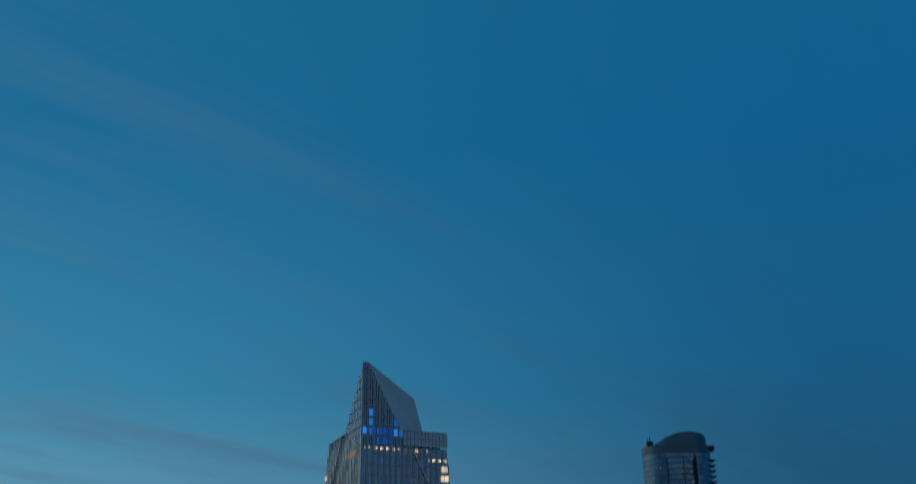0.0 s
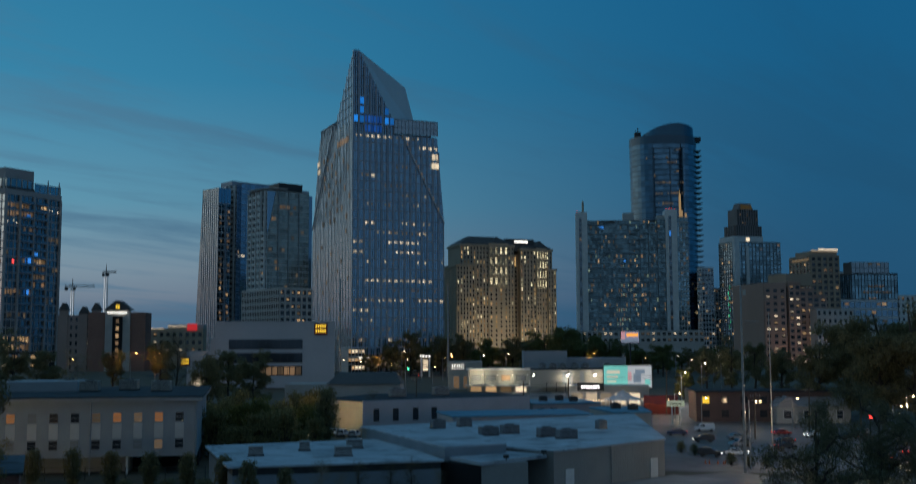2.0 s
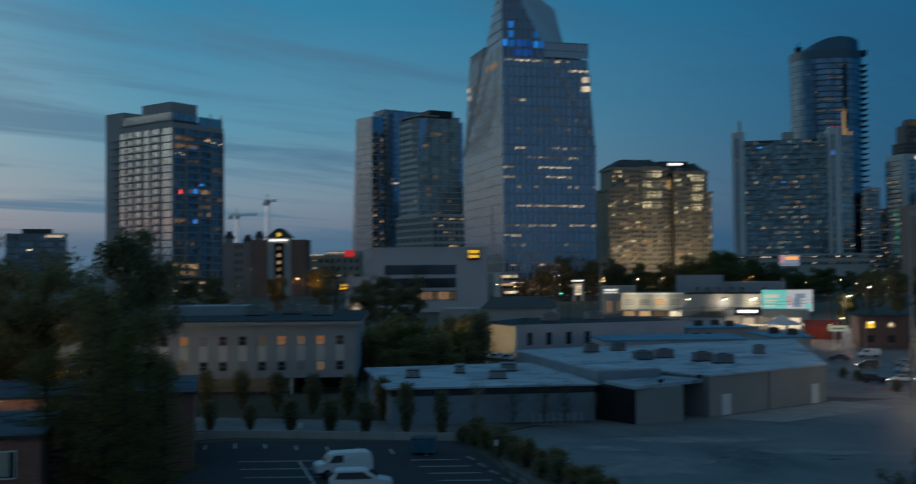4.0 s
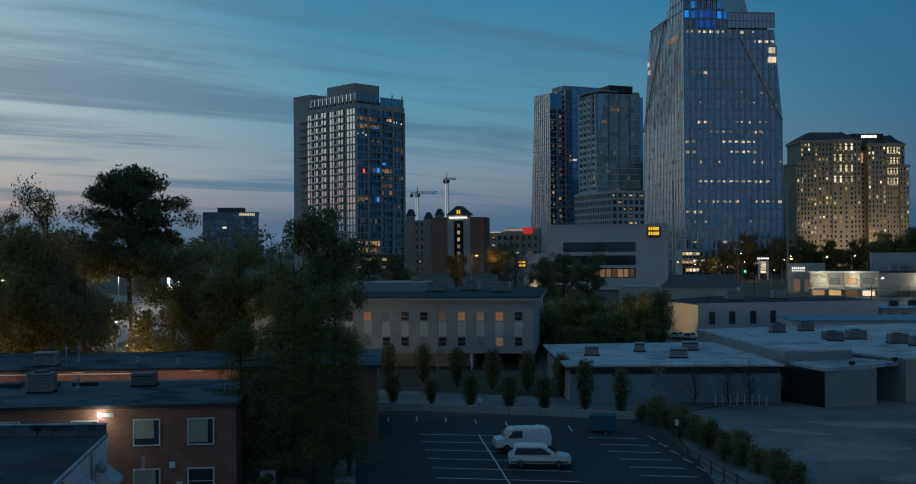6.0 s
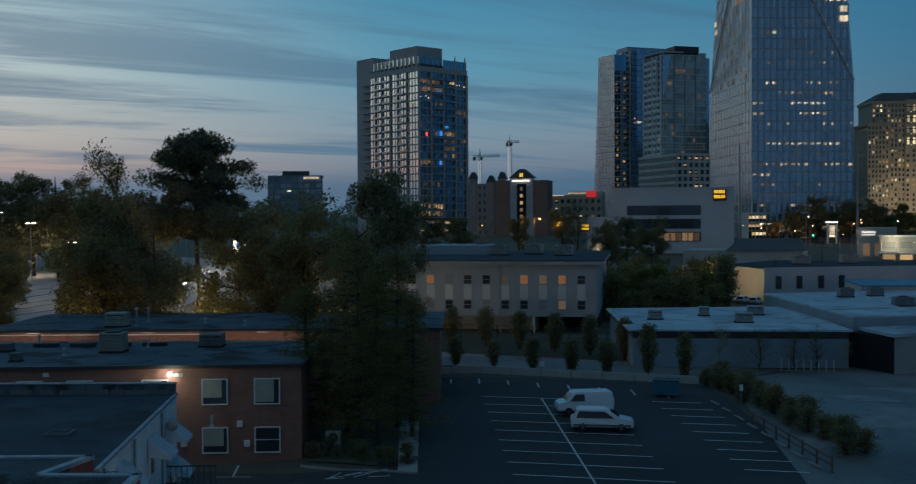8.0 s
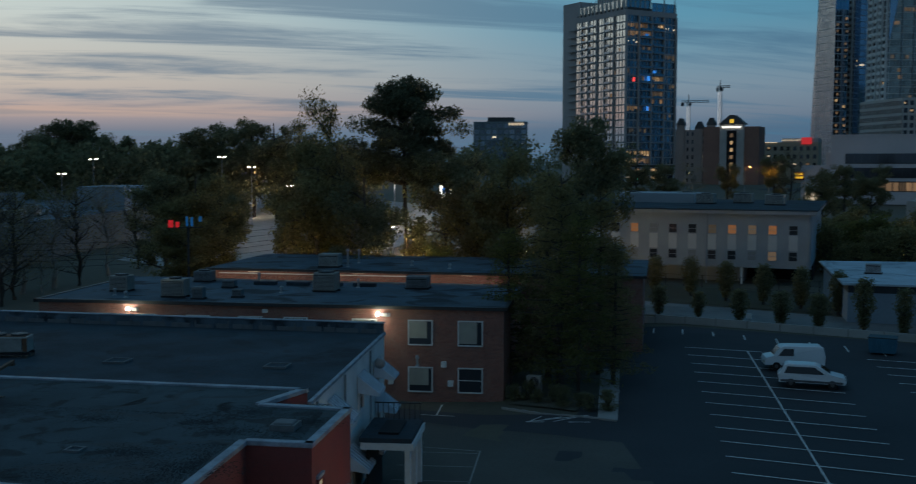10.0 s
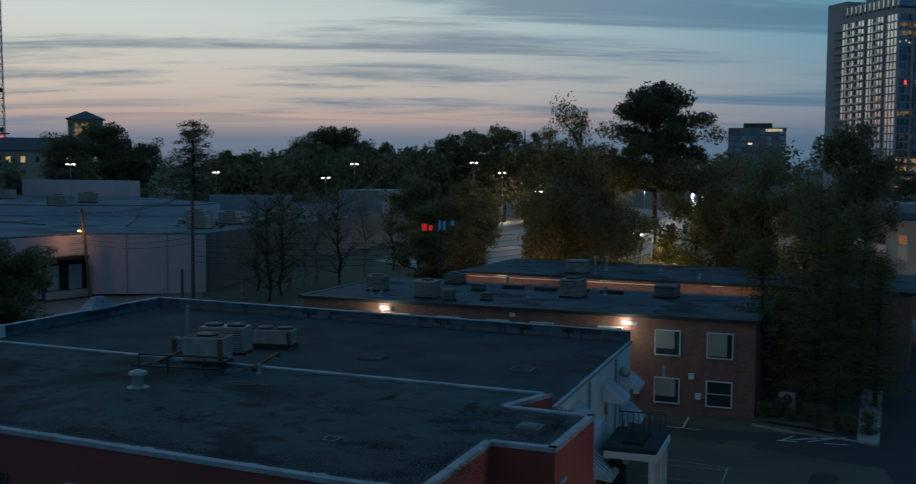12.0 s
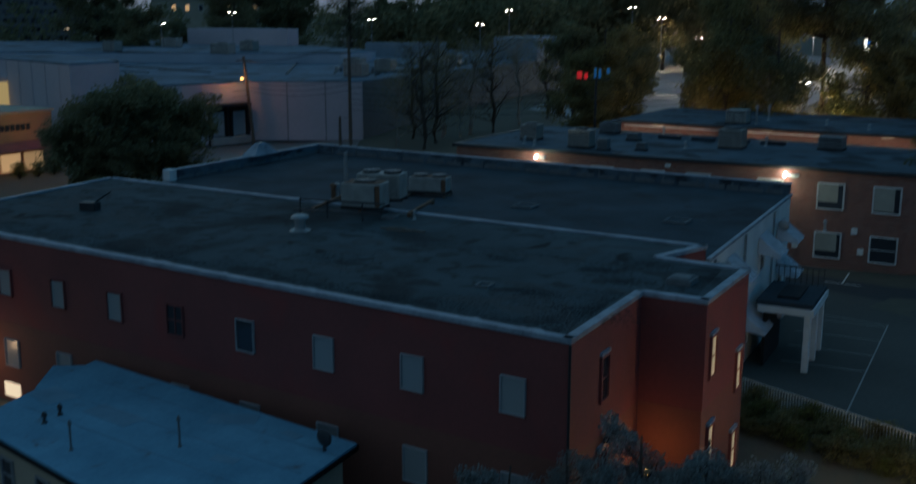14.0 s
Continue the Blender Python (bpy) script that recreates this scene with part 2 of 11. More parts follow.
def stained(m, dark, scale, lo, hi, speck=0.0, ring=0.0):
    """Dark blotches, speckle and dried puddle rims laid over a surface."""
    n, l = m.node_tree.nodes, m.node_tree.links
    b = n["Principled BSDF"]
    src = b.inputs["Base Color"].links[0].from_socket
    co = n.new("ShaderNodeTexCoord").outputs["Object"]
    no = n.new("ShaderNodeTexNoise")
    no.inputs["Scale"].default_value, no.inputs["Detail"].default_value, no.inputs["Distortion"].default_value = scale, 9, 0.6
    l.new(co, no.inputs["Vector"])
    mr = n.new("ShaderNodeMapRange")
    mr.interpolation_type = "SMOOTHSTEP"
    mr.inputs[1].default_value, mr.inputs[2].default_value = lo, hi
    l.new(no.outputs[0], mr.inputs[0])
    fac = mr.outputs[0]
    if speck:
        sp_ = n.new("ShaderNodeTexNoise")
        sp_.inputs["Scale"].default_value, sp_.inputs["Detail"].default_value = speck, 3
        l.new(co, sp_.inputs["Vector"])
        mu = n.new("ShaderNodeMath")
        mu.operation = "MULTIPLY"
        l.new(fac, mu.inputs[0])
        l.new(sp_.outputs[0], mu.inputs[1])
        mu2 = n.new("ShaderNodeMath")
        mu2.operation, mu2.use_clamp = "MULTIPLY", True
        mu2.inputs[1].default_value = 1.7
        l.new(mu.outputs[0], mu2.inputs[0])
        fac = mu2.outputs[0]
    mx = n.new("ShaderNodeMix")
    mx.data_type = "RGBA"
    mx.inputs[7].default_value = (*dark, 1)
    l.new(fac, mx.inputs[0])
    l.new(src, mx.inputs[6])
    out = mx.outputs[2]
    if ring:
        rg = n.new("ShaderNodeMapRange")
        rg.inputs[1].default_value, rg.inputs[2].default_value = 0.0, 0.03
        ab = n.new("ShaderNodeMath")
        ab.operation = "ABSOLUTE"
        su = n.new("ShaderNodeMath")
        su.operation = "SUBTRACT"
        su.inputs[1].default_value = lo - 0.09
        l.new(no.outputs[0], su.inputs[0])
        l.new(su.outputs[0], ab.inputs[0])
        l.new(ab.outputs[0], rg.inputs[0])
        m2 = n.new("ShaderNodeMix")
        m2.data_type = "RGBA"
        m2.inputs[6].default_value = (*[v * ring for v in dark], 1)
        l.new(rg.outputs[0], m2.inputs[0])
        l.new(out, m2.inputs[7])
        out = m2.outputs[2]
    l.new(out, b.inputs["Base Color"])
    return m


GRAVEL_ROOF = stained(surf("gravel_roof", (0.084, 0.110, 0.118), (0.048, 0.063, 0.067), 0.26, 0.95, 0, 0.02, 45, 0, (1, 1, 1), 0.12), (0.036, 0.038, 0.038), 0.9, 0.50, 0.66, 20.0)
stained(GRAVEL_ROOF, (0.030, 0.032, 0.032), 0.16, 0.56, 0.70, 9.0, 2.3)
stained(GRAVEL_ROOF, (0.022, 0.022, 0.020), 0.45, 0.64, 0.71, 4.0)
stained(TAR_ROOF, (0.034, 0.036, 0.040), 0.25, 0.50, 0.68, 2.0, 1.5)
stained(OLD_ASPHALT, (0.06, 0.06, 0.06), 0.06, 0.50, 0.66, 1.2, 2.0)
stained(WHITE_ROOF, (0.17, 0.20, 0.22), 0.14, 0.50, 0.72, 0.9, 1.4)
stained(BLUE_ROOF, (0.11, 0.15, 0.18), 0.8, 0.60, 0.76, 3.0)
stained(RED_PAINT, (0.24, 0.042, 0.036), 0.30, 0.50, 0.72)
BRICKWORK = brickwork("brickwork", (0.37, 0.13, 0.088), (0.20, 0.068, 0.05), (0.36, 0.27, 0.225))


def leafmat(name, c1, c2):
    """Leaf blades that also let some light through."""
    m = surf(name, c1, c2, 0.35, 0.85, 0, 0, 8, 0.35, (1, 1, 1), 0.2, True)
    n, l = m.node_tree.nodes, m.node_tree.links
    b = n["Principled BSDF"]
    tr = n.new("ShaderNodeBsdfTranslucent")
    l.new(b.inputs["Base Color"].links[0].from_socket, tr.inputs["Color"])
    mx = n.new("ShaderNodeMixShader")
    mx.inputs[0].default_value = 0.5
    l.new(b.outputs[0], mx.inputs[1])
    l.new(tr.outputs[0], mx.inputs[2])
    l.new(mx.outputs[0], n["Material Output"].inputs[0])
    return m


LEAF_DARK = leafmat("leaf_dark", (0.235, 0.22, 0.115), (0.155, 0.145, 0.08))
LEAF_OLIVE = leafmat("leaf_olive", (0.270, 0.225, 0.098), (0.180, 0.150, 0.066))
LEAF_GREEN = leafmat("leaf_green", (0.19, 0.215, 0.085), (0.12, 0.135, 0.055))
LEAF_SPRING = leafmat("leaf_spring", (0.200, 0.190, 0.060), (0.110, 0.105, 0.035))
NEEDLE = leafmat("needles", (0.165, 0.160, 0.092), (0.105, 0.105, 0.063))
WARM_WIN = glow("warm_lit_window", (1.0, 0.62, 0.30), 0.34, 0.8)
PALE_WIN = glow("pale_lit_window", (1.0, 0.80, 0.55), 0.65, 0.8)
DIM_WIN = glow("dim_lit_window", (1.0, 0.58, 0.30), 0.11, 0.8)
BLUE_WIN = glow("blue_lit_window", (0.05, 0.32, 1.0), 0.55, 0.6)
RED_LIGHT = glow("red_light", (1.0, 0.06, 0.05), 2.2)
GREEN_LIGHT = glow("green_light", (0.1, 1.0, 0.55), 2.5)
WHITE_LAMP = glow("white_lamp", (1.0, 0.95, 0.85), 7.0)
SODIUM = glow("sodium_lamp", (1.0, 0.52, 0.16), 5.0)
SIGN_WHITE = glow("sign_white", (1.0, 0.96, 0.88), 1.6)
SIGN_YELLOW = glow("sign_yellow", (1.0, 0.62, 0.05), 0.95)

# ---------------------------------------------------------------- mesh helpers


def add_box(bm, x0, y0, z0, x1, y1, z1, m=None):
    """An axis-parallel box, or, with a matrix, one turned with it."""
    vs = [bm.verts.new((x, y, z)) for x in (x0, x1) for y in (y0, y1) for z in (z0, z1)]
    for q in ((0, 1, 3, 2), (4, 6, 7, 5), (0, 4, 5, 1), (2, 3, 7, 6), (0, 2, 6, 4), (1, 5, 7, 3)):
        bm.faces.new([vs[i] for i in q])
    if m is not None:
        for v in vs:
            v.co = m @ v.co
    return vs


def add_tube(bm, a, b, r0, r1=None, sides=8, caps=True):
    """A tapered round bar from a to b."""
    a, b = Vector(a), Vector(b)
    r1 = r0 if r1 is None else r1
    q = (b - a).to_track_quat("Z", "Y")
    ring = []
    for p, r in ((a, r0), (b, r1)):
        ring.append([bm.verts.new(p + q @ Vector((r * math.cos(k * math.tau / sides), r * math.sin(k * math.tau / sides), 0))) for k in range(sides)])
    for k in range(sides):
        bm.faces.new((ring[0][k], ring[0][(k + 1) % sides], ring[1][(k + 1) % sides], ring[1][k]))
    if caps:
        bm.faces.new(ring[0][::-1])
        bm.faces.new(ring[1])


def add_prism(bm, pts, z0, z1, top=None):
    """A prism over a plan; top: a second plan for the upper face."""
    lo = [bm.verts.new((x, y, z0)) for x, y in pts]
    hi = [bm.verts.new((x, y, z1)) for x, y in (top or pts)]
    n = len(pts)
    for i in range(n):
        bm.faces.new((lo[i], lo[(i + 1) % n], hi[(i + 1) % n], hi[i]))
    bm.faces.new(hi)
    bm.faces.new(lo[::-1])


def link(name, bm, material, bevel=0.0):
    if bevel:
        bmesh.ops.bevel(bm, geom=list(bm.edges), offset=bevel, segments=1, affect="EDGES", profile=0.6)
    bmesh.ops.recalc_face_normals(bm, faces=list(bm.faces))
    me = bpy.data.meshes.new(name)
    bm.to_mesh(me)
    bm.free()
    me.materials.append(material)
    return new(name, me)


def part(name, bm, material, parent, label="", bevel=0.0, kind=""):
    ob = link(name, bm, material, bevel)
    ob.parent = parent
    return tagged(ob, label, "", "", kind)


def boxpart(name, parent, material, x0, y0, z0, x1, y1, z1, label="", bevel=0.0, m=None):
    bm = bmesh.new()
    add_box(bm, x0, y0, z0, x1, y1, z1, m)
    return part(name, bm, material, parent, label, bevel)


def again(ob, m, parent=None):
    """One more object on the mesh of a part, at the pose m under the same parent."""
    c = bpy.data.objects.new(ob.name.split(".")[0], ob.data)
    scene.collection.objects.link(c)
    c.parent = parent or ob.parent
    c.matrix_basis = m
    for key in ("label", "kind"):
        if ob.get(key):
            c[key] = ob[key]
    return c


def thing(name, label, category, x, y, z, turn=0, group="", kind=""):
    e = new(name)
    e.matrix_basis = pose(x, y, z, 0, 0, turn)
    return tagged(e, label, category, group, kind)


def numpy_mesh(name, verts, faces, material, parent=None, kind="", label=""):
    me = bpy.data.meshes.new(name)
    me.from_pydata(verts, [], faces)
    me.materials.append(material)
    ob = new(name, me)
    if parent:
        ob.parent = parent
    return tagged(ob, label, "", "", kind)


# ---------------------------------------------------------------- ground
def smooth(a, b, v):
    k = min(1, max(0, (v - a) / (b - a)))
    return k * k * (3 - 2 * k)


RISE = [(-1e6, 0), (58, 0), (95, 2.2), (145, 2.2), (420, 9), (1e6, 9)]


def ground(x, y):
    """Height of the land: level by the brick buildings, then climbing gently towards the towers."""
    yy = y - 14 * smooth(-32, -46, x)
    for (a, za), (b, zb) in zip(RISE, RISE[1:]):
        if yy <= b:
            return za + (zb - za) * (yy - a) / (b - a)


xs = [-4000, -2000, -1200, -800, -500, -350, -250, -180, -120, -80, -60] + list(range(-50, -28, 3)) + [-20, 0, 30, 60, 100, 160, 250, 400, 700, 1200, 2500, 4000]
ys = [-1500, -500, -150, -50, 0, 30, 50, 58, 65, 72, 80, 88, 95, 102, 109, 125, 145, 159, 200, 300, 420, 434, 600, 900, 1500, 2600, 4500]
verts = [(x, y, ground(x, y) - 0.05) for y in ys for x in xs]
nx = len(xs)
faces = [(j * nx + i, j * nx + i + 1, (j + 1) * nx + i + 1, (j + 1) * nx + i) for j in range(len(ys) - 1) for i in range(nx - 1)]
tagged(numpy_mesh("ground", verts, faces, EARTH), "dark earth and scrub ground of the city", "ground", "", "structure")


def patch(name, corners, material, lift, label, category, n=14, kind="structure"):
    """A sheet laid on the land between four corners."""
    (ax, ay), (bx, by), (cx, cy), (ex, ey) = corners
    v, f = [], []
    for j in range(n + 1):
        for i in range(n + 1):
            s, t = i / n, j / n
            x = (ax * (1 - s) + bx * s) * (1 - t) + (ex * (1 - s) + cx * s) * t
            y = (ay * (1 - s) + by * s) * (1 - t) + (ey * (1 - s) + cy * s) * t
            v.append((x, y, ground(x, y) + lift))
    for j in range(n):
        for i in range(n):
            k = j * (n + 1) + i
            f.append((k, k + 1, k + n + 2, k + n + 1))
    ob = numpy_mesh(name, v, f, material)
    return tagged(ob, label, category, "", kind)


def stripes(name, parent, segs, width, material=PAINT_LINE, lift=0.05):
    """Painted lines on the ground, each its own piece."""
    for (ax, ay), (bx, by) in segs:
        d = Vector((bx - ax, by - ay, 0))
        nrm = Vector((-d.y, d.x, 0)).normalized() * width / 2
        vs = []
        cuts = max(1, int(d.length / 4))
        for k in range(cuts + 1):
            p = Vector((ax, ay, 0)) + d * k / cuts
            for sgn in (1, -1):
                q = p + nrm * sgn
                vs.append((q.x, q.y, ground(q.x, q.y) + lift))
        fs = [(2 * k, 2 * k + 1, 2 * k + 3, 2 * k + 2) for k in range(cuts)]
        ob = numpy_mesh(name, vs, fs, material)
        ob.parent = parent


car_park = patch("parking_lot", [(-27.0, 50.0), (2.0, 62.0), (-15.5, 101.0), (-43.0, 99.0)], ASPHALT, 0.0, "dark asphalt car park with white stall lines", "parking lot")
u, v = Vector((0.425, -0.905)), Vector((0.985, 0.12))
base = Vector((-27.9, 90.4))
segs = []
for k in range(13):
    c = base + u * 2.97 * k
    segs.append((tuple(c - v * 5.4), tuple(c + v * (5.4 if k > 2 else 5.0))))
segs.append((tuple(base), tuple(base + u * 36)))
right = Vector((-14.2, 92.0))
for k in range(9):
    c = right + Vector((0.475, -0.88)) * 2.55 * k
    segs.append((tuple(c - v * 4.2), tuple(c)))
for k in range(9):
    c = Vector((-42.5 + 3.05 * k, 98.3 - 0.35 * k))
    segs.append((tuple(c), (c.x + 0.9, c.y - 2.3)))
stripes("stall_line", car_park, segs, 0.13)

# ---------------------------------------------------------------- facades and far buildings
def facade_lights(b, spots, energy, colour, size=3.0):
    """Uplights standing in front of a facade, tilted against it."""
    for x, y, z in spots:
        l = bpy.data.lights.new("facade_uplight", "AREA")
        l.shape, l.size, l.energy, l.color = "DISK", size, energy, colour
        ob = new("facade_uplight", l)
        ob.parent = b
        ob.matrix_basis = pose(x, y, z, 128)


def facade(b, ox, oy, ang, width, z0, z1, cols, floors, pane, frame_mat, lit=0.08, rng=None, pier=0.22, band=0.3, proud=0.25,
           lean0=0.0, lean1=0.0, lit_mats=(WARM_WIN, PALE_WIN, DIM_WIN), hot=None, inset=0.0, limit=90, bands=True, piers=True):
    """One glazed face of building b: panes set back behind piers and floor bands, with some windows lit.
    ox, oy: its left end in plan, ang: its direction in degrees. lean0, lean1: how far its two ends draw in towards the top."""
    rng = rng or random.Random(1)
    t = radians(ang)
    U, N = Vector((math.cos(t), math.sin(t), 0)), Vector((math.sin(t), -math.cos(t), 0))
    O = Vector((ox, oy, 0))
    dz, dxx = (z1 - z0) / floors, width / cols

    def at(s, z, out):
        k = (z - z0) / (z1 - z0)
        a, c = lean0 * k, width - lean1 * k
        return O + U * (a + (c - a) * s / width) + N * out + Vector((0, 0, z))

    vs, fs = [], []
    lit_spots = []
    for r in range(floors):
        for c in range(cols):
            s0, s1 = c * dxx + dxx * pier / 2, (c + 1) * dxx - dxx * pier / 2
            za, zb = z0 + r * dz + dz * band * 0.75, z0 + (r + 1) * dz - dz * band * 0.25
            k = len(vs)
            tilt = rng.uniform(-0.012, 0.012)
            vs += [at(s0, za, -inset + tilt), at(s1, za, -inset - tilt), at(s1, zb, -inset - tilt), at(s0, zb, -inset + tilt)]
            fs.append((k, k + 1, k + 2, k + 3))
            chance = (hot or {}).get(r, lit)
            if rng.random() < chance:
                lit_spots.append((s0, s1, za, zb))
    numpy_mesh("glazing", vs, fs, pane, b, "stuff")
    vs, fs = [], []

    def bar(s0, s1, za, zb, out):
        k = len(vs)
        for z in (za, zb):
            for s in (s0, s1):
                for o in (-inset - 0.1, out):
                    vs.append(at(s, z, o))
        for q in ((0, 1, 3, 2), (4, 6, 7, 5), (0, 4, 5, 1), (2, 3, 7, 6), (1, 5, 7, 3)):
            fs.append(tuple(k + i for i in q))

    if piers:
        for c in range(cols + 1):
            w = dxx * pier / 2
            bar(max(0, c * dxx - w), min(width, c * dxx + w), z0, z1, proud)
    if bands:
        for r in range(floors + 1):
            bar(0, width, max(z0, z0 + r * dz - dz * band * 0.25), min(z1, z0 + r * dz + dz * band * 0.75), proud * 0.7)
    numpy_mesh("facade_grid", vs, fs, frame_mat, b, "stuff")
    rng.shuffle(lit_spots)
    proto = {}
    for s0, s1, za, zb in lit_spots[:limit]:
        mt = rng.choice(lit_mats)
        key = mt.name
        a = at(s0, za, -inset + 0.05)
        w = (at(s1, za, 0) - at(s0, za, 0)).length
        m = Matrix.Translation(a) @ pose(0, 0, 0, 0, 0, ang) @ Matrix.Diagonal((w, 1, zb - za, 1))
        if key not in proto:
            bm = bmesh.new()
            add_box(bm, 0.08, -0.04, 0.42, 0.92, 0, 0.84)
            proto[key] = part("lit_window", bm, mt, b, "window lit from inside")
            proto[key].matrix_basis = m
        else:
            again(proto[key], m)


def core(b, pts, z0, z1, mat, name="wall", top=None, label=""):
    bm = bmesh.new()
    add_prism(bm, pts, z0, z1, top)
    return part(name, bm, mat, b, label)


def rect(x0, y0, x1, y1):
    return [(x0, y0), (x1, y0), (x1, y1), (x0, y1)]


BLUE_TOWER_GLASS = glass("blue_tower_glass", (0.24, 0.365, 0.48), 0.10, 0.85, 0.16)
GREY_TOWER_GLASS = glass("grey_tower_glass", (0.34, 0.375, 0.41), 0.16, 0.85, 0.12)
DARK_TOWER_GLASS = glass("dark_tower_glass", (0.17, 0.20, 0.235), 0.12, 0.8, 0.5)
TEAL_TOWER_GLASS = glass("teal_tower_glass", (0.24, 0.36, 0.42), 0.12, 0.8, 0.5)
MULLION = surf("tower_mullion", (0.68, 0.66, 0.655), (0.58, 0.565, 0.56), 0.05, 0.5, 0.1)
CONC_TOWER = surf("tower_concrete", (0.52, 0.50, 0.47), (0.42, 0.405, 0.38), 0.05, 0.8)
STONE_HOTEL = surf("hotel_stone", (0.40, 0.335, 0.25), (0.31, 0.26, 0.19), 0.05, 0.8)
DARK_ROOF = surf("dark_tower_roof", (0.09, 0.085, 0.08), (0.055, 0.052, 0.05), 0.1, 0.7)
BROWN_STONE = surf("brown_stone", (0.44, 0.31, 0.22), (0.35, 0.245, 0.17), 0.06, 0.8)
SLATE = surf("grey_metal_roof", (0.34, 0.33, 0.335), (0.28, 0.275, 0.28), 0.05, 0.5, 0.2)


FRONT_MULLION = surf("front_mullion", (0.40, 0.42, 0.46), (0.32, 0.335, 0.37), 0.05, 0.5, 0.2)
ROOM_WIN = glow("room_lit_window", (1.0, 0.78, 0.52), 0.36, 0.9)


def panes(b, mat, m, cells, label="window lit from inside"):
    """Lit windows of b on the facade whose plane m carries (x along it, z up, outside towards -y), each its own piece."""
    first = None
    for x0, z0, x1, z1 in cells:
        mm = m @ Matrix.Translation((x0, 0, z0)) @ Matrix.Diagonal((x1 - x0, 1, z1 - z0, 1))
        if first is None:
            bm = bmesh.new()
            add_box(bm, 0, -0.05, 0, 1, 0, 1)
            first = part("lit_window", bm, mat, b, label)
            first.matrix_basis = mm
        else:
            again(first, mm)


def bars(b, name, boxes, mat, m=None, label=""):
    """Fins, slabs or rails of a facade too fine to tell apart, joined."""
    vs, fs = [], []
    for x0, y0, z0, x1, y1, z1 in boxes:
        k = len(vs)
        for x in (x0, x1):
            for y in (y0, y1):
                for z in (z0, z1):
                    vs.append(m @ Vector((x, y, z)) if m else Vector((x, y, z)))
        for q in ((0, 1, 3, 2), (4, 6, 7, 5), (0, 4, 5, 1), (2, 3, 7, 6), (0, 2, 6, 4), (1, 5, 7, 3)):
            fs.append(tuple(k + i for i in q))
    return numpy_mesh(name, vs, fs, mat, b, "stuff", label)


PIER_GREY = surf("tower_pier", (0.36, 0.385, 0.44), (0.30, 0.32, 0.37), 0.05, 0.5, 0.1)
CROWN_BLUE = glow("crown_blue_window", (0.02, 0.30, 1.0), 0.45, 0.7)
DIM_BLUE = glow("dim_blue_window", (0.03, 0.22, 0.9), 0.22, 0.5)
FAINT_WIN = glow("faint_lit_window", (1.0, 0.66, 0.40), 0.05, 0.8)


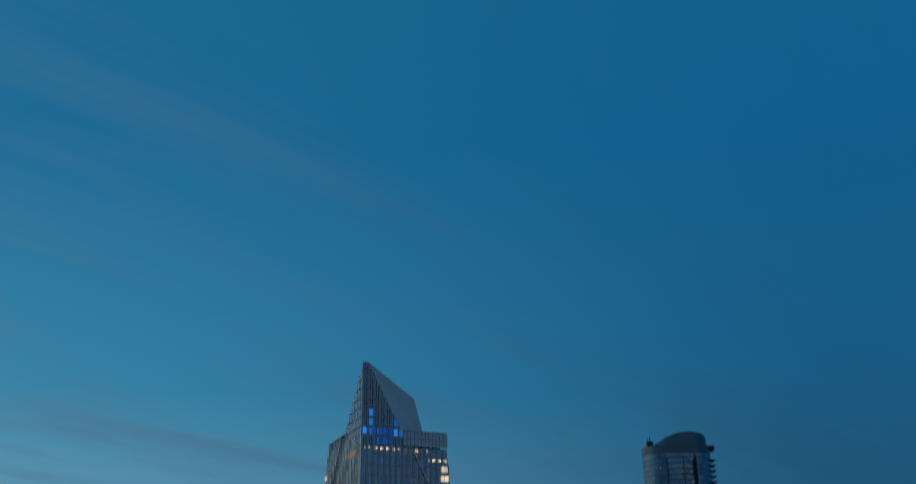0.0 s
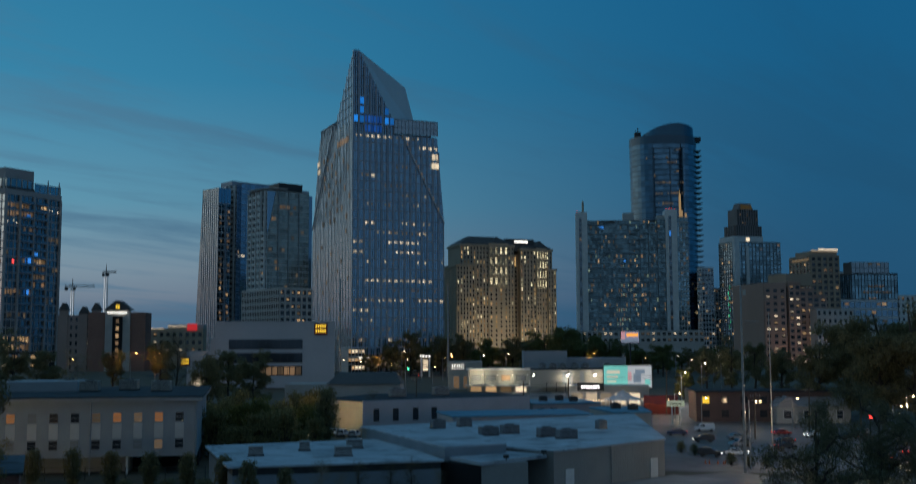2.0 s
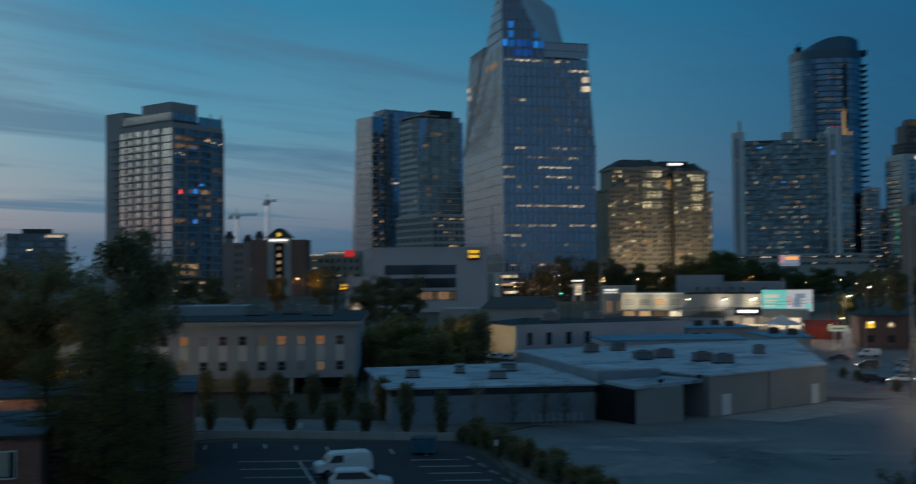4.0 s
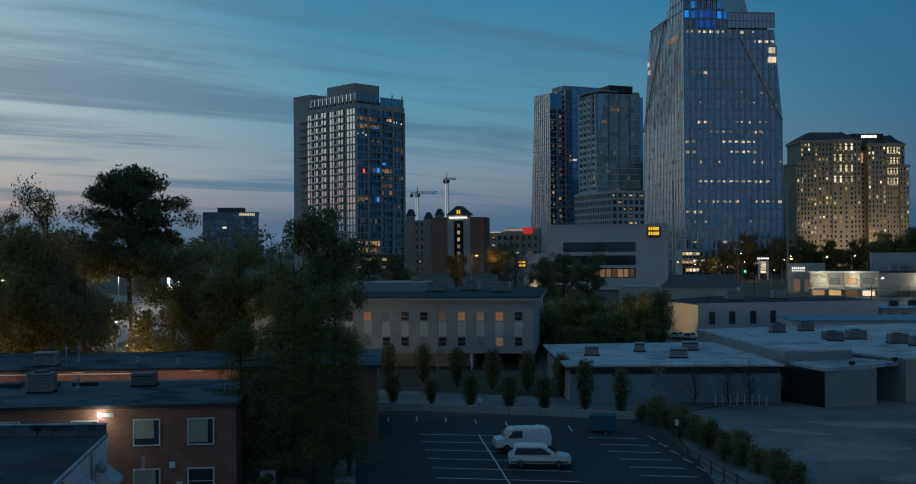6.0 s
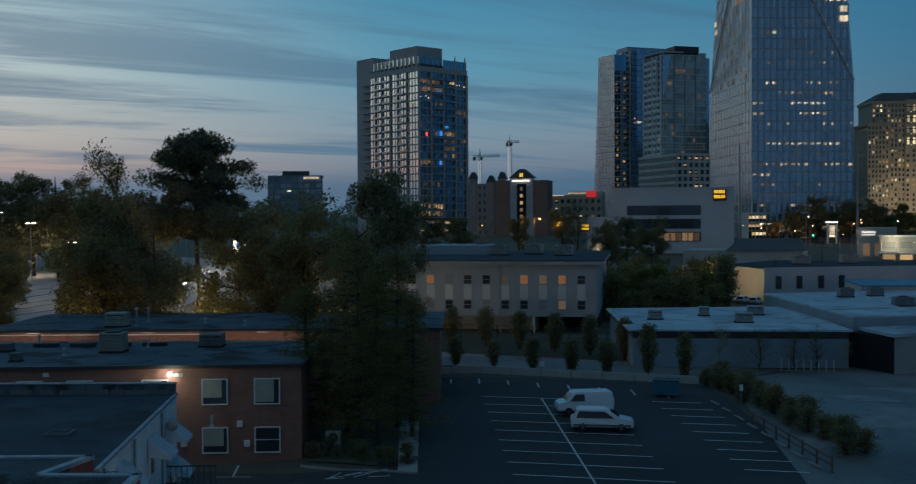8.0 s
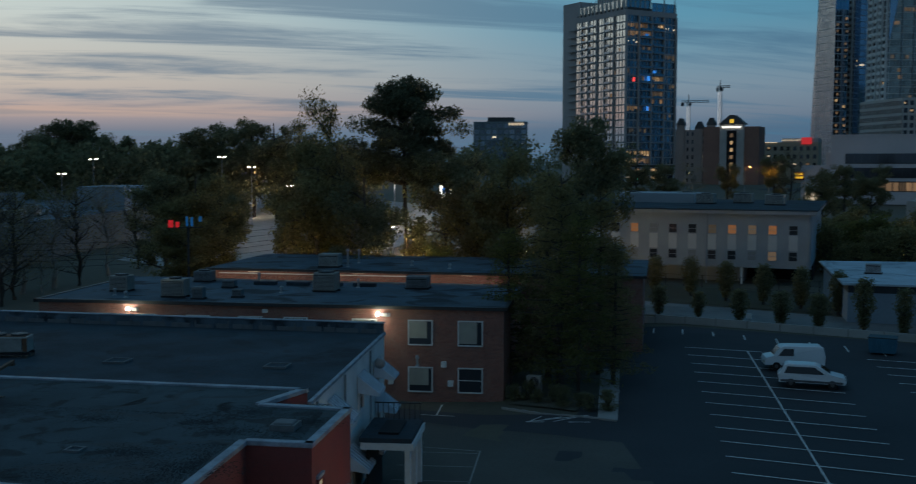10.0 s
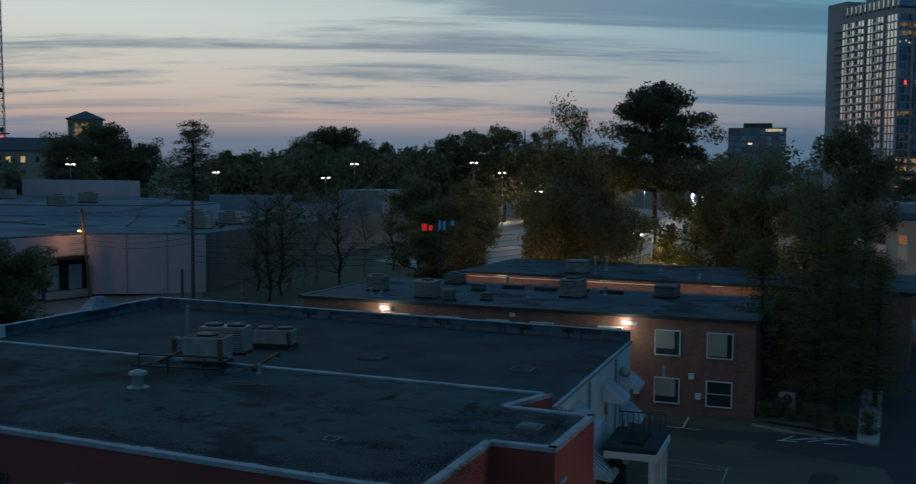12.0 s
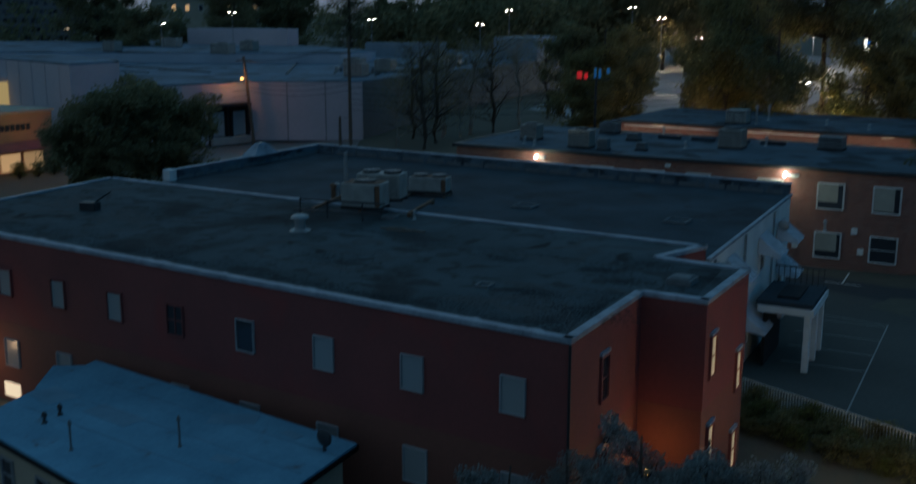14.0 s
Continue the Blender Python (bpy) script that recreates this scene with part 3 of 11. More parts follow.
def pointed_tower():
    b = thing("pointed_office_tower", "tall blue glass office tower with a slanting pointed crown", "skyscraper", -45.6, 412.5, 8.5, 24)
    W, D, Z1, Z2, ZS = 38.3, 55.3, 59.0, 93.2, 101.0
    Wt, Dt = 35.4, 44.3
    rng = random.Random(4)
    core(b, rect(0.5, 0.5, W - 0.5, D - 0.5), 0, Z1, DARK_ROOF)
    core(b, rect(0.5, 0.5, W - 0.5, D - 0.5), Z1, Z2, DARK_ROOF, "upper_wall", rect(0.5, 0.5, Wt - 0.4, Dt + 2))
    # front: paired panes between grey piers
    facade(b, 0, 0, 0, W, 6, Z1, 32, 14, BLUE_TOWER_GLASS, FRONT_MULLION, 0.0, rng, 0.08, 0.13, 0.06)
    facade(b, 0, 0, 0, W, Z1, Z2, 32, 9, BLUE_TOWER_GLASS, FRONT_MULLION, 0.0, rng, 0.08, 0.13, 0.06, 0, W - Wt)
    pier = []
    for k in range(17):
        x = k * W / 16
        top = Z2 if x <= Wt else Z1 + (W - x) / (W - Wt) * (Z2 - Z1)
        if x < 16.5:
            top = 126 - max(0, x - 2.4) / 14.8 * 27 - 0.8
        pier.append((max(0, x - 0.42), -0.22, 0, min(W, x + 0.42), 0.05, top))
    bars(b, "pier_grid", pier, PIER_GREY)
    # west side: fine upright fins over reflecting glass
    facade(b, 0, D, -90, D, 6, Z1, 28, 14, GREY_TOWER_GLASS, MULLION, 0.0, rng, 0.16, 0.06, 0.05)
    facade(b, 0, D, -90, D, Z1, 98, 28, 10, GREY_TOWER_GLASS, MULLION, 0.0, rng, 0.16, 0.06, 0.05, D - Dt - 1, 0)
    fins = []
    for k in range(29):
        y = k * D / 28
        top = 126 - y * 25 / 22.8 - 0.5 if y < 22.8 else ZS if y <= Dt else Z1 + (D - y) / (D - Dt) * (ZS - Z1)
        w = 0.26 if k % 2 == 0 else 0.1
        fins.append((-0.13 if k % 2 == 0 else -0.08, y - w, 0, 0.05, y + w, top))
    bars(b, "fin_grid", fins, MULLION)
    bm = bmesh.new()
    bm.faces.new([bm.verts.new(p) for p in ((0.1, 21, 98), (0.1, Dt + 0.8, 98), (0.1, Dt, ZS), (0.1, 21, ZS))])
    part("side_parapet", bm, GREY_TOWER_GLASS, b, "glass parapet above the side")
    boxpart("coping", b, PIER_GREY, -0.2, 21.5, ZS, 0.5, Dt, ZS + 0.35)
    bm = bmesh.new()
    add_tube(bm, (-0.45, D - 0.3, Z1 + 1), (-0.45, 22.8, ZS), 0.26, 0.26, 6)
    part("diagonal_edge", bm, PIER_GREY, b, "diagonal fold line")
    # the crown: a glass wedge with one slanting metal side
    A, A2, Bp = (0.3, 0.3, 126), (2.4, 0.2, 126), (28.0, 17, 117)
    C, D0, L, F = (33.3, 17, 98), (17.2, 0.3, 98), (0.3, 25.5, 98), (0.3, 0.3, Z2)
    for name, polys, mt in (("crown_glass", [[F, (17.2, 0.3, Z2), D0, A2, A], [(0.3, 25.5, Z2), F, A, L]], BLUE_TOWER_GLASS), ("crown_slope", [[A2, D0, C, Bp], [A, A2, Bp, L]], MULLION),
                            ("crown_back", [[L, Bp, C], [F, L, C, D0]], DARK_ROOF)):
        bm = bmesh.new()
        for p in polys:
            bm.faces.new([bm.verts.new(q) for q in p])
        part(name, bm, mt, b)
    cm = []
    for k in range(14):
        x = 1.2 + k * 2.394 / 2
        top = 126 - max(0, x - 2.4) / 14.8 * 27.5
        cm.append((x - 0.1, -0.15, Z2, x + 0.1, 0.25, top))
    for k in range(1, 9):
        z = Z2 + k * 3.7
        if z < 125:
            cm.append((0.0, -0.12, z - 0.16, max(0.5, 17.2 - (z - 98) / 28 * 14.8), 0.25, z + 0.16))
            cm.append((0.05, 0, z - 0.12, 0.3, max(0.4, (126 - z) * 22.8 / 25 - 0.3), z + 0.12))
    bars(b, "crown_grid", cm, PIER_GREY)
    m0 = Matrix.Identity(4)
    blue, dim = [], []
    for x, z0, n in ((3.0, Z2 + 4.0, 3), (13.2, Z2 + 4.0, 2), (15.4, Z2 + 3.9, 1), (0.5, Z2 + 4.2, 1)):
        for k in range(n):
            blue.append((x, z0 + k * 3.7, x + 1.5, z0 + 2.6 + k * 3.7))
    for x in (4.9, 6.3, 7.5, 8.7, 9.9, 11.1):
        for k in range(2):
            dim.append((x, Z2 + 0.5 + k * 3.7, x + 0.9, Z2 + 3.2 + k * 3.7))
    panes(b, CROWN_BLUE, m0 @ pose(0, -0.2, 0), blue, "window glowing blue")
    panes(b, DIM_BLUE, m0 @ pose(0, -0.2, 0), dim, "window glowing dim blue")
    # rooms that are lit, floor by floor
    bright, warm, faint = [], [], []
    for z, x0, x1, chance, kind in ((90.6, 1, 17, 0.75, 0), (90.6, 17, 27, 0.5, 1), (87.2, 27, 35, 0.75, 0), (79.0, 10, 24, 0.15, 1), (75.2, 3, 9, 0.4, 1), (71.4, 11, 20, 0.55, 2), (67.6, 8, 30, 0.15, 1),
                                    (63.8, 0, 36, 0.14, 1), (56.5, 4, 9, 0.9, 0), (56.5, 17, 33, 0.4, 1), (52.8, 7, 31, 0.45, 1), (49.0, 0, 5, 0.8, 0), (49.0, 13, 27, 0.75, 0), (45.2, 0, 5, 0.7, 0), (45.2, 15, 28, 0.7, 0),
                                    (41.4, 2, 38, 0.08, 1), (34.0, 5, 34, 0.85, 0), (30.2, 2, 36, 0.10, 2), (26.4, 0, 38, 0.55, 1), (22.6, 0, 7, 0.8, 0), (18.8, 3, 36, 0.15, 1), (15.0, 4, 34, 0.2, 2), (11.2, 2, 34, 0.2, 1)):
        for k in range(32):
            x = 0.52 + (k // 2) * W / 16 + (k % 2) * 0.72
            if x0 <= x <= x1 and rng.random() < chance * 1.25 + 0.06:
                h = rng.uniform(0.55, 1.05)
                (bright, warm, faint)[min(2, kind + (rng.random() < 0.35))].append((x, z + 1.9 - h, x + 0.6, z + 1.9))
    for mt, cells in ((PALE_WIN, bright), (ROOM_WIN, warm), (FAINT_WIN, faint)):
        panes(b, mt, m0 @ pose(0, -0.08, 0), cells)
    panes(b, PALE_WIN, m0 @ pose(0, -0.5, 0), [(33.0, 84.2, 34.3, 86.4), (34.5, 84.2, 35.6, 86.4), (32.8, 80.6, 34.2, 82.8), (34.4, 80.6, 35.9, 82.8)], "tall bright corner room")
    ms = pose(-0.2, D, 0, 0, 0, -90)
    panes(b, ROOM_WIN, ms, [(7.2 + k * 0.9, z, 7.9 + k * 0.9, z + 1.9) for k in range(4) for z in (83.2, 86.6)])
    # dim glowing panes added for the warm bands reflected on this side
    panes(b, DIM_WIN, ms, [(D - 19.5 + k * 2.0, 90.2, D - 18.3 + k * 2.0, 92.4) for k in range(8)])
    panes(b, FAINT_WIN, ms, [(D - 40 + (k * 2.0) % 38, 60 + 3.79 * ((k * 5) % 8), D - 38.8 + (k * 2.0) % 38, 62.2 + 3.79 * ((k * 5) % 8)) for k in range(30)])
    panes(b, FAINT_WIN, ms, [(4 + (k * 17) % 48, 9 + 3.79 * ((k * 7) % 13), 5.2 + (k * 17) % 48, 10.6 + 3.79 * ((k * 7) % 13)) for k in range(22)])
    core(b, rect(8, 3, 34, 40), Z2, Z2 + 1.2, DARK_ROOF, "parapet")
    bm = bmesh.new()
    add_box(bm, 17.0, -0.3, Z2 + 0.6, 35.4, -0.05, 99.4)
    part("corner_screen", bm, GREY_TOWER_GLASS, b, "pale glass roof screen")
    bars(b, "screen_grid", [(17 + k * 1.53, -0.45, Z2 + 0.6, 17.2 + k * 1.53, -0.3, 99.6) for k in range(13)] + [(17, -0.5, 99.3, 35.5, 0.2, 99.7), (17, -0.5, 96.3, 35.4, -0.3, 96.5)], PIER_GREY)
    bm = bmesh.new()
    add_tube(bm, (20.2, -0.6, Z2 + 0.3), (W, -0.6, Z1), 0.22, 0.22, 6)
    part("diagonal_edge", bm, MULLION, b, "pale diagonal fold line")
    panes(b, DIM_WIN, m0 @ pose(0, -0.85, 0), [(20.5 + (W - 20.6) * t, Z2 - 0.3 + (Z1 - Z2) * t, 21.0 + (W - 20.6) * t, Z2 + 0.4 + (Z1 - Z2) * t) for t in (0.1, 0.16, 0.3, 0.36, 0.44, 0.5, 0.62, 0.72, 0.84)], "small light on the fold line")
    # glowing lobby
    facade(b, 0, -0.6, 0, W, 0, 6.4, 12, 1, DARK_GLASS, CONC_TOWER, 0.75, rng, 0.35, 0.12, 0.6, lit_mats=(PALE_WIN,))
    core(b, rect(-2.6, -4.4, 3.8, 5), 0, 9.6, CONC_TOWER, "lobby")
    facade(b, -2.7, -4.5, 0, 6.6, 0.3, 9.4, 5, 3, DARK_GLASS, CONC_TOWER, 0.92, rng, 0.14, 0.12, 0.2, lit_mats=(PALE_WIN, WARM_WIN))
    boxpart("lobby_canopy", b, CONC_TOWER, -3.6, -7, 5.6, 5.2, -4.6, 6.1)
    boxpart("lobby_sign", b, SIGN_WHITE, 0.8, -7.1, 5.65, 4.8, -7.0, 6.05, "white lit strip on the canopy")


pointed_tower()


CONDO_WALL = surf("condo_wall", (0.46, 0.41, 0.39), (0.37, 0.33, 0.315), 0.05, 0.8)
CONDO_GLASS = glass("condo_glass", (0.78, 0.74, 0.70), 0.05, 0.95, 0.12)
FLAT_GLASS = glass("flat_glass", (0.20, 0.25, 0.29), 0.10, 0.8, 0.45)


def condo_tower():
    b = thing("condominium_tower", "concrete and glass apartment tower with balconies and warm lit flats", "apartment building", -200.1, 458.2, 9, 62)
    W, D, Z = 29.5, 37.5, 79.5
    core(b, rect(0.4, 0.4, W - 0.4, D), 0, Z, DARK_ROOF)
    rng = random.Random(9)
    N, F0 = 20, 8.0
    dz = (Z - 3.5 - F0) / N
    # front: four glazed bays, the two middle ones with recessed balconies
    facade(b, 0, 0, 0, W, F0, Z - 3.5, 12, N, FLAT_GLASS, CONDO_WALL, 0.0, rng, 0.10, 0.16, 0.25)
    bays = ((0.6, 7.0), (7.8, 14.4), (15.2, 21.8), (22.6, 28.9))
    bars(b, "pier_grid", [(x - 0.45, -0.9, F0, x + 0.45, 0.05, Z - 3.5) for x in (0.2, 7.4, 14.8, 22.2, W - 0.2)], CONDO_WALL)
    warm, dim, faint, pale = [], [], [], []
    for bay, fl, kind, part_ in ((0, 18, 1, 1.0), (1, 18, 1, 0.8), (2, 18, 0, 0.9), (3, 18, 3, 0.3), (0, 17, 1, 0.9), (1, 17, 1, 0.7), (0, 16, 3, 0.5), (1, 11, 2, 0.5), (0, 12, 2, 0.4), (2, 11, 0, 1.0), (2, 10, 2, 0.8),
                                 (2, 9, 2, 0.7), (2, 8, 1, 0.5), (0, 7, 1, 0.9), (1, 7, 2, 0.5), (0, 4, 2, 0.5), (1, 4, 2, 0.7), (0, 1, 0, 0.8), (1, 1, 0, 1.0), (0, 0, 0, 1.0), (1, 0, 1, 0.9), (3, 14, 2, 0.5), (3, 10, 2, 0.5), (1, 15, 2, 0.4), (3, 6, 2, 0.4)):
        x0, x1 = bays[bay]
        z = F0 + fl * dz
        w = (x1 - x0) / 4
        for k in range(4):
            if rng.random() < part_:
                h = rng.uniform(0.5, 1.0) * (dz - 1.0)
                (warm, dim, faint, pale)[kind].append((x0 + k * w + 0.15, z + dz - 0.35 - h, x0 + (k + 1) * w - 0.15, z + dz - 0.35))
    for mt, cells in ((WARM_WIN, warm), (DIM_WIN, dim), (FAINT_WIN, faint), (PALE_WIN, [(x0 + 0.3, z + 0.3, x0 + 0.9, z + 0.9) for x0, z, _, _ in pale + warm[::3]])):
        panes(b, mt, pose(0, -0.12, 0), cells)
    panes(b, BLUE_WIN, pose(0, -0.95, 0), [(8.0, F0 + 12 * dz + 0.1, 13.6, F0 + 12 * dz + 0.5), (12.0, F0 + 11.2 * dz, 13.6, F0 + 12 * dz), (15.4, F0 + 12.4 * dz, 17.2, F0 + 12.6 * dz + 0.5), (11.8, F0 + 7.2 * dz, 13.0, F0 + 7.9 * dz), (10.6, F0 + 17.1 * dz, 12.6, F0 + 17.6 * dz)], "balcony lit blue")
    panes(b, RED_LIGHT, pose(0, -0.16, 0), [(4.4, F0 + 11.2 * dz, 5.4, F0 + 11.75 * dz)], "small red lit screen")
    # side towards the sunset: large panes that mirror the sky, with stacks of balconies
    facade(b, 0, D, -90, D, F0, Z - 3.5, 17, N, CONDO_GLASS, CONDO_WALL, 0.0, rng, 0.13, 0.17, 0.22)
    for y in (8.3, 15.2, 21.0, 27.5, 33.0):
        boxpart("pier", b, CONDO_WALL, -0.6, y - 0.4, F0, -0.2, y + 0.4, Z - 3.5)
    ms = pose(-0.1, D, 0, 0, 0, -90)
    panes(b, DIM_WIN, ms, [((k * 11) % 36, F0 + ((k * 5) % 18) * dz + 0.7, (k * 11) % 36 + 0.9, F0 + ((k * 5) % 18) * dz + 2.2) for k in range(16)])
    facade(b, 0, -0.2, 0, W, 0, 7, 6, 2, DARK_GLASS, CONC_TOWER, 0.5, rng, 0.3, 0.2, 0.4)
    slab = rail = None
    for r in range(2, N):
        z = F0 + r * dz
        for k in (11.1, 18.5):
            m = pose(k, 0, z)
            if slab is None:
                bm = bmesh.new()
                add_box(bm, -3.0, -1.5, -0.1, 3.0, 0, 0.14)
                slab = part("balcony_slab", bm, CONDO_WALL, b)
                bm = bmesh.new()
                add_box(bm, -3.0, -1.5, 0.2, 3.0, -1.44, 1.05)
                rail = part("balcony_rail", bm, DARK_TOWER_GLASS, b)
                slab.matrix_basis = rail.matrix_basis = m
            else:
                again(slab, m), again(rail, m)
        for y in (11.8, 24.2, 30.2):
            m = pose(0, y, z, 0, 0, -90) @ Matrix.Diagonal((0.62, 1, 1, 1))
            again(slab, m), again(rail, m)
        again(slab, pose(0.3, D + 3, z, 0, 0, -90))
    core(b, rect(-0.3, -0.3, W + 0.3, D), Z - 3.5, Z - 1.2, CONDO_WALL, "cornice")
    # crowning row of pointed fins with glazing between them
    fin = None
    for k in range(12):
        m = pose(-0.2, 1 + k * 3.1, Z - 1.2)
        if fin is None:
            bm = bmesh.new()
            add_prism(bm, rect(-0.3, -0.35, 0.35, 0.35), 0, 5.0, rect(-0.05, -0.25, 0.3, 0.25))
            add_prism(bm, rect(-0.05, -0.25, 0.3, 0.25), 5.0, 6.4, rect(0.1, -0.05, 0.2, 0.05))
            fin = part("roof_fin", bm, CONC_TOWER, b, "pointed pale roof fin")
            fin.matrix_basis = m
        else:
            again(fin, m)
    for x in (22.4, 28.6):
        again(fin, pose(x, 0.2, Z - 1.2))
    facade(b, 0.6, D, -90, D, Z - 1.2, Z + 3.6, 12, 1, CONDO_GLASS, CONC_TOWER, 0, rng, 0.3, 0.1, 0.1)
    core(b, rect(2, 3, 17, 24), Z - 1.2, Z + 8.5, CONDO_WALL, "penthouse")
    facade(b, 0.6, 1.2, 0, 14.5, Z - 1, Z + 3.8, 5, 1, GREY_TOWER_GLASS, CONC_TOWER, 0, rng, 0.15, 0.15, 0.2)
    bars(b, "terrace_rail", [(15.2, 0.1, Z + 2.6, W, 0.2, Z + 2.8), (15.2, 0.1, Z + 0.4, W, 0.2, Z + 0.5)] + [(15.2 + k * 2.85, 0.1, Z - 1.2, 15.35 + k * 2.85, 0.25, Z + 2.8) for k in range(6)], CONC_TOWER)
    bm = bmesh.new()
    add_box(bm, 15.3, 0.25, Z - 1.1, W, 0.3, Z + 2.6)
    part("terrace_glass", bm, TEAL_TOWER_GLASS, b, "teal glass terrace screen")
    core(b, rect(0, 0, 17, 14), 0, 86, CONDO_WALL, "rear_wing").matrix_basis = pose(0.5, D - 2, 0)


condo_tower()


def slab_tower(name, label, x, y, ang, W, D, Z, cols, floors, side_cols, pane, frame_mat, lit, seed, z0=None, band=0.28, pier=0.2, hot=None, lit_mats=(WARM_WIN, PALE_WIN, DIM_WIN, FAINT_WIN, DIM_WIN), crown=1.0, side_pane=None, side_lit=None, limit=70):
    zb = ground(x, y) if z0 is None else z0
    b = thing(name, label, "skyscraper" if Z > 60 else "building", x, y, zb, ang)
    Z -= zb
    core(b, rect(0.3, 0.3, W - 0.3, D - 0.3), 0, Z, DARK_ROOF)
    rng = random.Random(seed)
    facade(b, 0, 0, 0, W, 0, Z - 0.6, cols, floors, pane, frame_mat, lit, rng, pier, band, 0.3, hot=hot, lit_mats=lit_mats, limit=limit)
    facade(b, 0, D, -90, D, 0, Z - 0.6, side_cols, floors, side_pane or pane, frame_mat, lit if side_lit is None else side_lit, rng, pier, band, 0.3, lit_mats=lit_mats, limit=limit // 2)
    core(b, rect(-0.2, -0.2, W + 0.2, D), Z - 0.6, Z + 0.4, frame_mat, "parapet")
    if crown:
        core(b, rect(W * 0.25, D * 0.3, W * 0.75, D * 0.8), Z + 0.4, Z + 0.4 + 3 * crown, DARK_ROOF, "plant_room")
    return b, rng


# pair of towers behind the bank
def wedge_tower():
    b = thing("glass_wedge_tower", "slim grey glass office tower with one leaning side", "skyscraper", -146.4, 620.9, 9, 48)
    Z, D0, D1 = 102.5, 22.5, 16.0
    core(b, rect(0.3, 0.3, 8.2, D0 - 0.5), 0, Z, DARK_ROOF, "wall", rect(0.3, 0.3, 8.2, D1 - 0.5))
    rng = random.Random(21)
    facade(b, 0, 0, 0, 8.5, 0, 93.5, 4, 27, DARK_TOWER_GLASS, MULLION, 0.0, rng, 0.10, 0.14, 0.1)
    facade(b, 0, 0, 0, 8.5, 93.5, Z, 4, 1, BLUE_TOWER_GLASS, PIER_GREY, 0.0, rng, 0.05, 0.04, 0.1)
    boxpart("pier", b, PIER_GREY, 4.6, -0.5, 0, 5.4, 0.1, 93.5)
    cells = {0: [], 1: [], 2: []}
    for r in range(27):
        for x0, x1 in ((0.5, 4.2), (5.8, 8.2)):
            p = (0.95, 0.2, 0.45, 0.3)[(r * 5 + int(x0)) % 4] if r > 2 else 0.9
            if rng.random() < p:
                a, w = x0 + rng.uniform(0, 1.2), rng.uniform(1.0, 2.2)
                cells[rng.randint(0, 2)].append((a, r * 3.463 + 1.5, min(x1, a + w), r * 3.463 + 2.9))
    for k, mt in enumerate((WARM_WIN, DIM_WIN, FAINT_WIN)):
        panes(b, mt, pose(0, -0.15, 0), cells[k])
    facade(b, 0, D0, -90, D0, 0, Z, 16, 27, GREY_TOWER_GLASS, MULLION, 0.006, rng, 0.16, 0.06, 0.05, D0 - D1, 0, limit=6, lit_mats=(FAINT_WIN, DIM_WIN))
    bars(b, "fin_grid", [(-0.1, y - 0.2, 0, 0.05, y + 0.2, Z if y < D1 else Z * (D0 - y) / (D0 - D1)) for y in [k * D1 / 8 for k in range(9)]], PIER_GREY)


wedge_tower()


def balcony_tower():
    b = thing("balcony_tower", "pale apartment tower with stacked balconies and a blue glass flank", "apartment building", -143.0, 636.5, 9, 42)
    rng = random.Random(22)
    Z, N = 106.0, 33
    core(b, rect(0.4, 0.4, 46, 16), 0, Z - 1, DARK_ROOF)
    dz = Z / N
    west = pose(-1.2, 2.6, 0, 0, 0, -70)
    core(b, [(-1.2, 2.6), (1.5, -5.0), (7.2, 0.2), (7.2, 6)], 0, Z - 0.5, DARK_ROOF, "west_wall")
    facade(b, -1.2, 2.6, -70, 7.8, 0, Z, 3, N, DARK_TOWER_GLASS, WHITE_PAINT, 0.0, rng, 0.1, 0.15, 0.1)
    facade(b, 1.5, -5.0, 42, 7.6, 0, Z, 3, N, BLUE_TOWER_GLASS, PIER_GREY, 0.01, rng, 0.06, 0.14, 0.1, limit=4)
    slab = None
    for r in range(N):
        for x in (0.0, 3.6):
            m = west @ pose(x, 0, r * dz)
            if slab is None:
                bm = bmesh.new()
                add_box(bm, 0.0, -1.0, 0, 2.3, 0, 1.4)
                slab = part("balcony", bm, WHITE_PAINT, b, "pale solid-fronted balcony")
                slab.matrix_basis = m
            else:
                again(slab, m)
    bars(b, "fin_grid", [(x - 0.3, -1.1, 0, x + 0.3, 0, Z) for x in (2.7, 6.6)], WHITE_PAINT, west)
    facade(b, 7.2, 0, 0, 38.8, 0, Z + 2, 12, N, BLUE_TOWER_GLASS, PIER_GREY, 0.01, rng, 0.06, 0.14, 0.1, limit=10)
    panes(b, WARM_WIN, west @ pose(0, -0.2, 0), [(2.7, r * dz + 1.6, 3.5, r * dz + 2.6) for r in (5, 9, 14, 18, 22, 26)] + [(5.8, r * dz + 1.6, 6.6, r * dz + 2.8) for r in (7, 16)])
    facade(b, 0, 16, -90, 16, 0, Z, 6, N, BLUE_TOWER_GLASS, PIER_GREY, 0.05, rng, 0.1, 0.15, 0.2)
    core(b, rect(1.2, 0.6, 34, 14), Z - 1, Z + 3.0, PIER_GREY, "roof_screen")


balcony_tower()


BANDED_GLASS = glass("banded_glass", (0.30, 0.31, 0.28), 0.14, 0.6, 0.4)


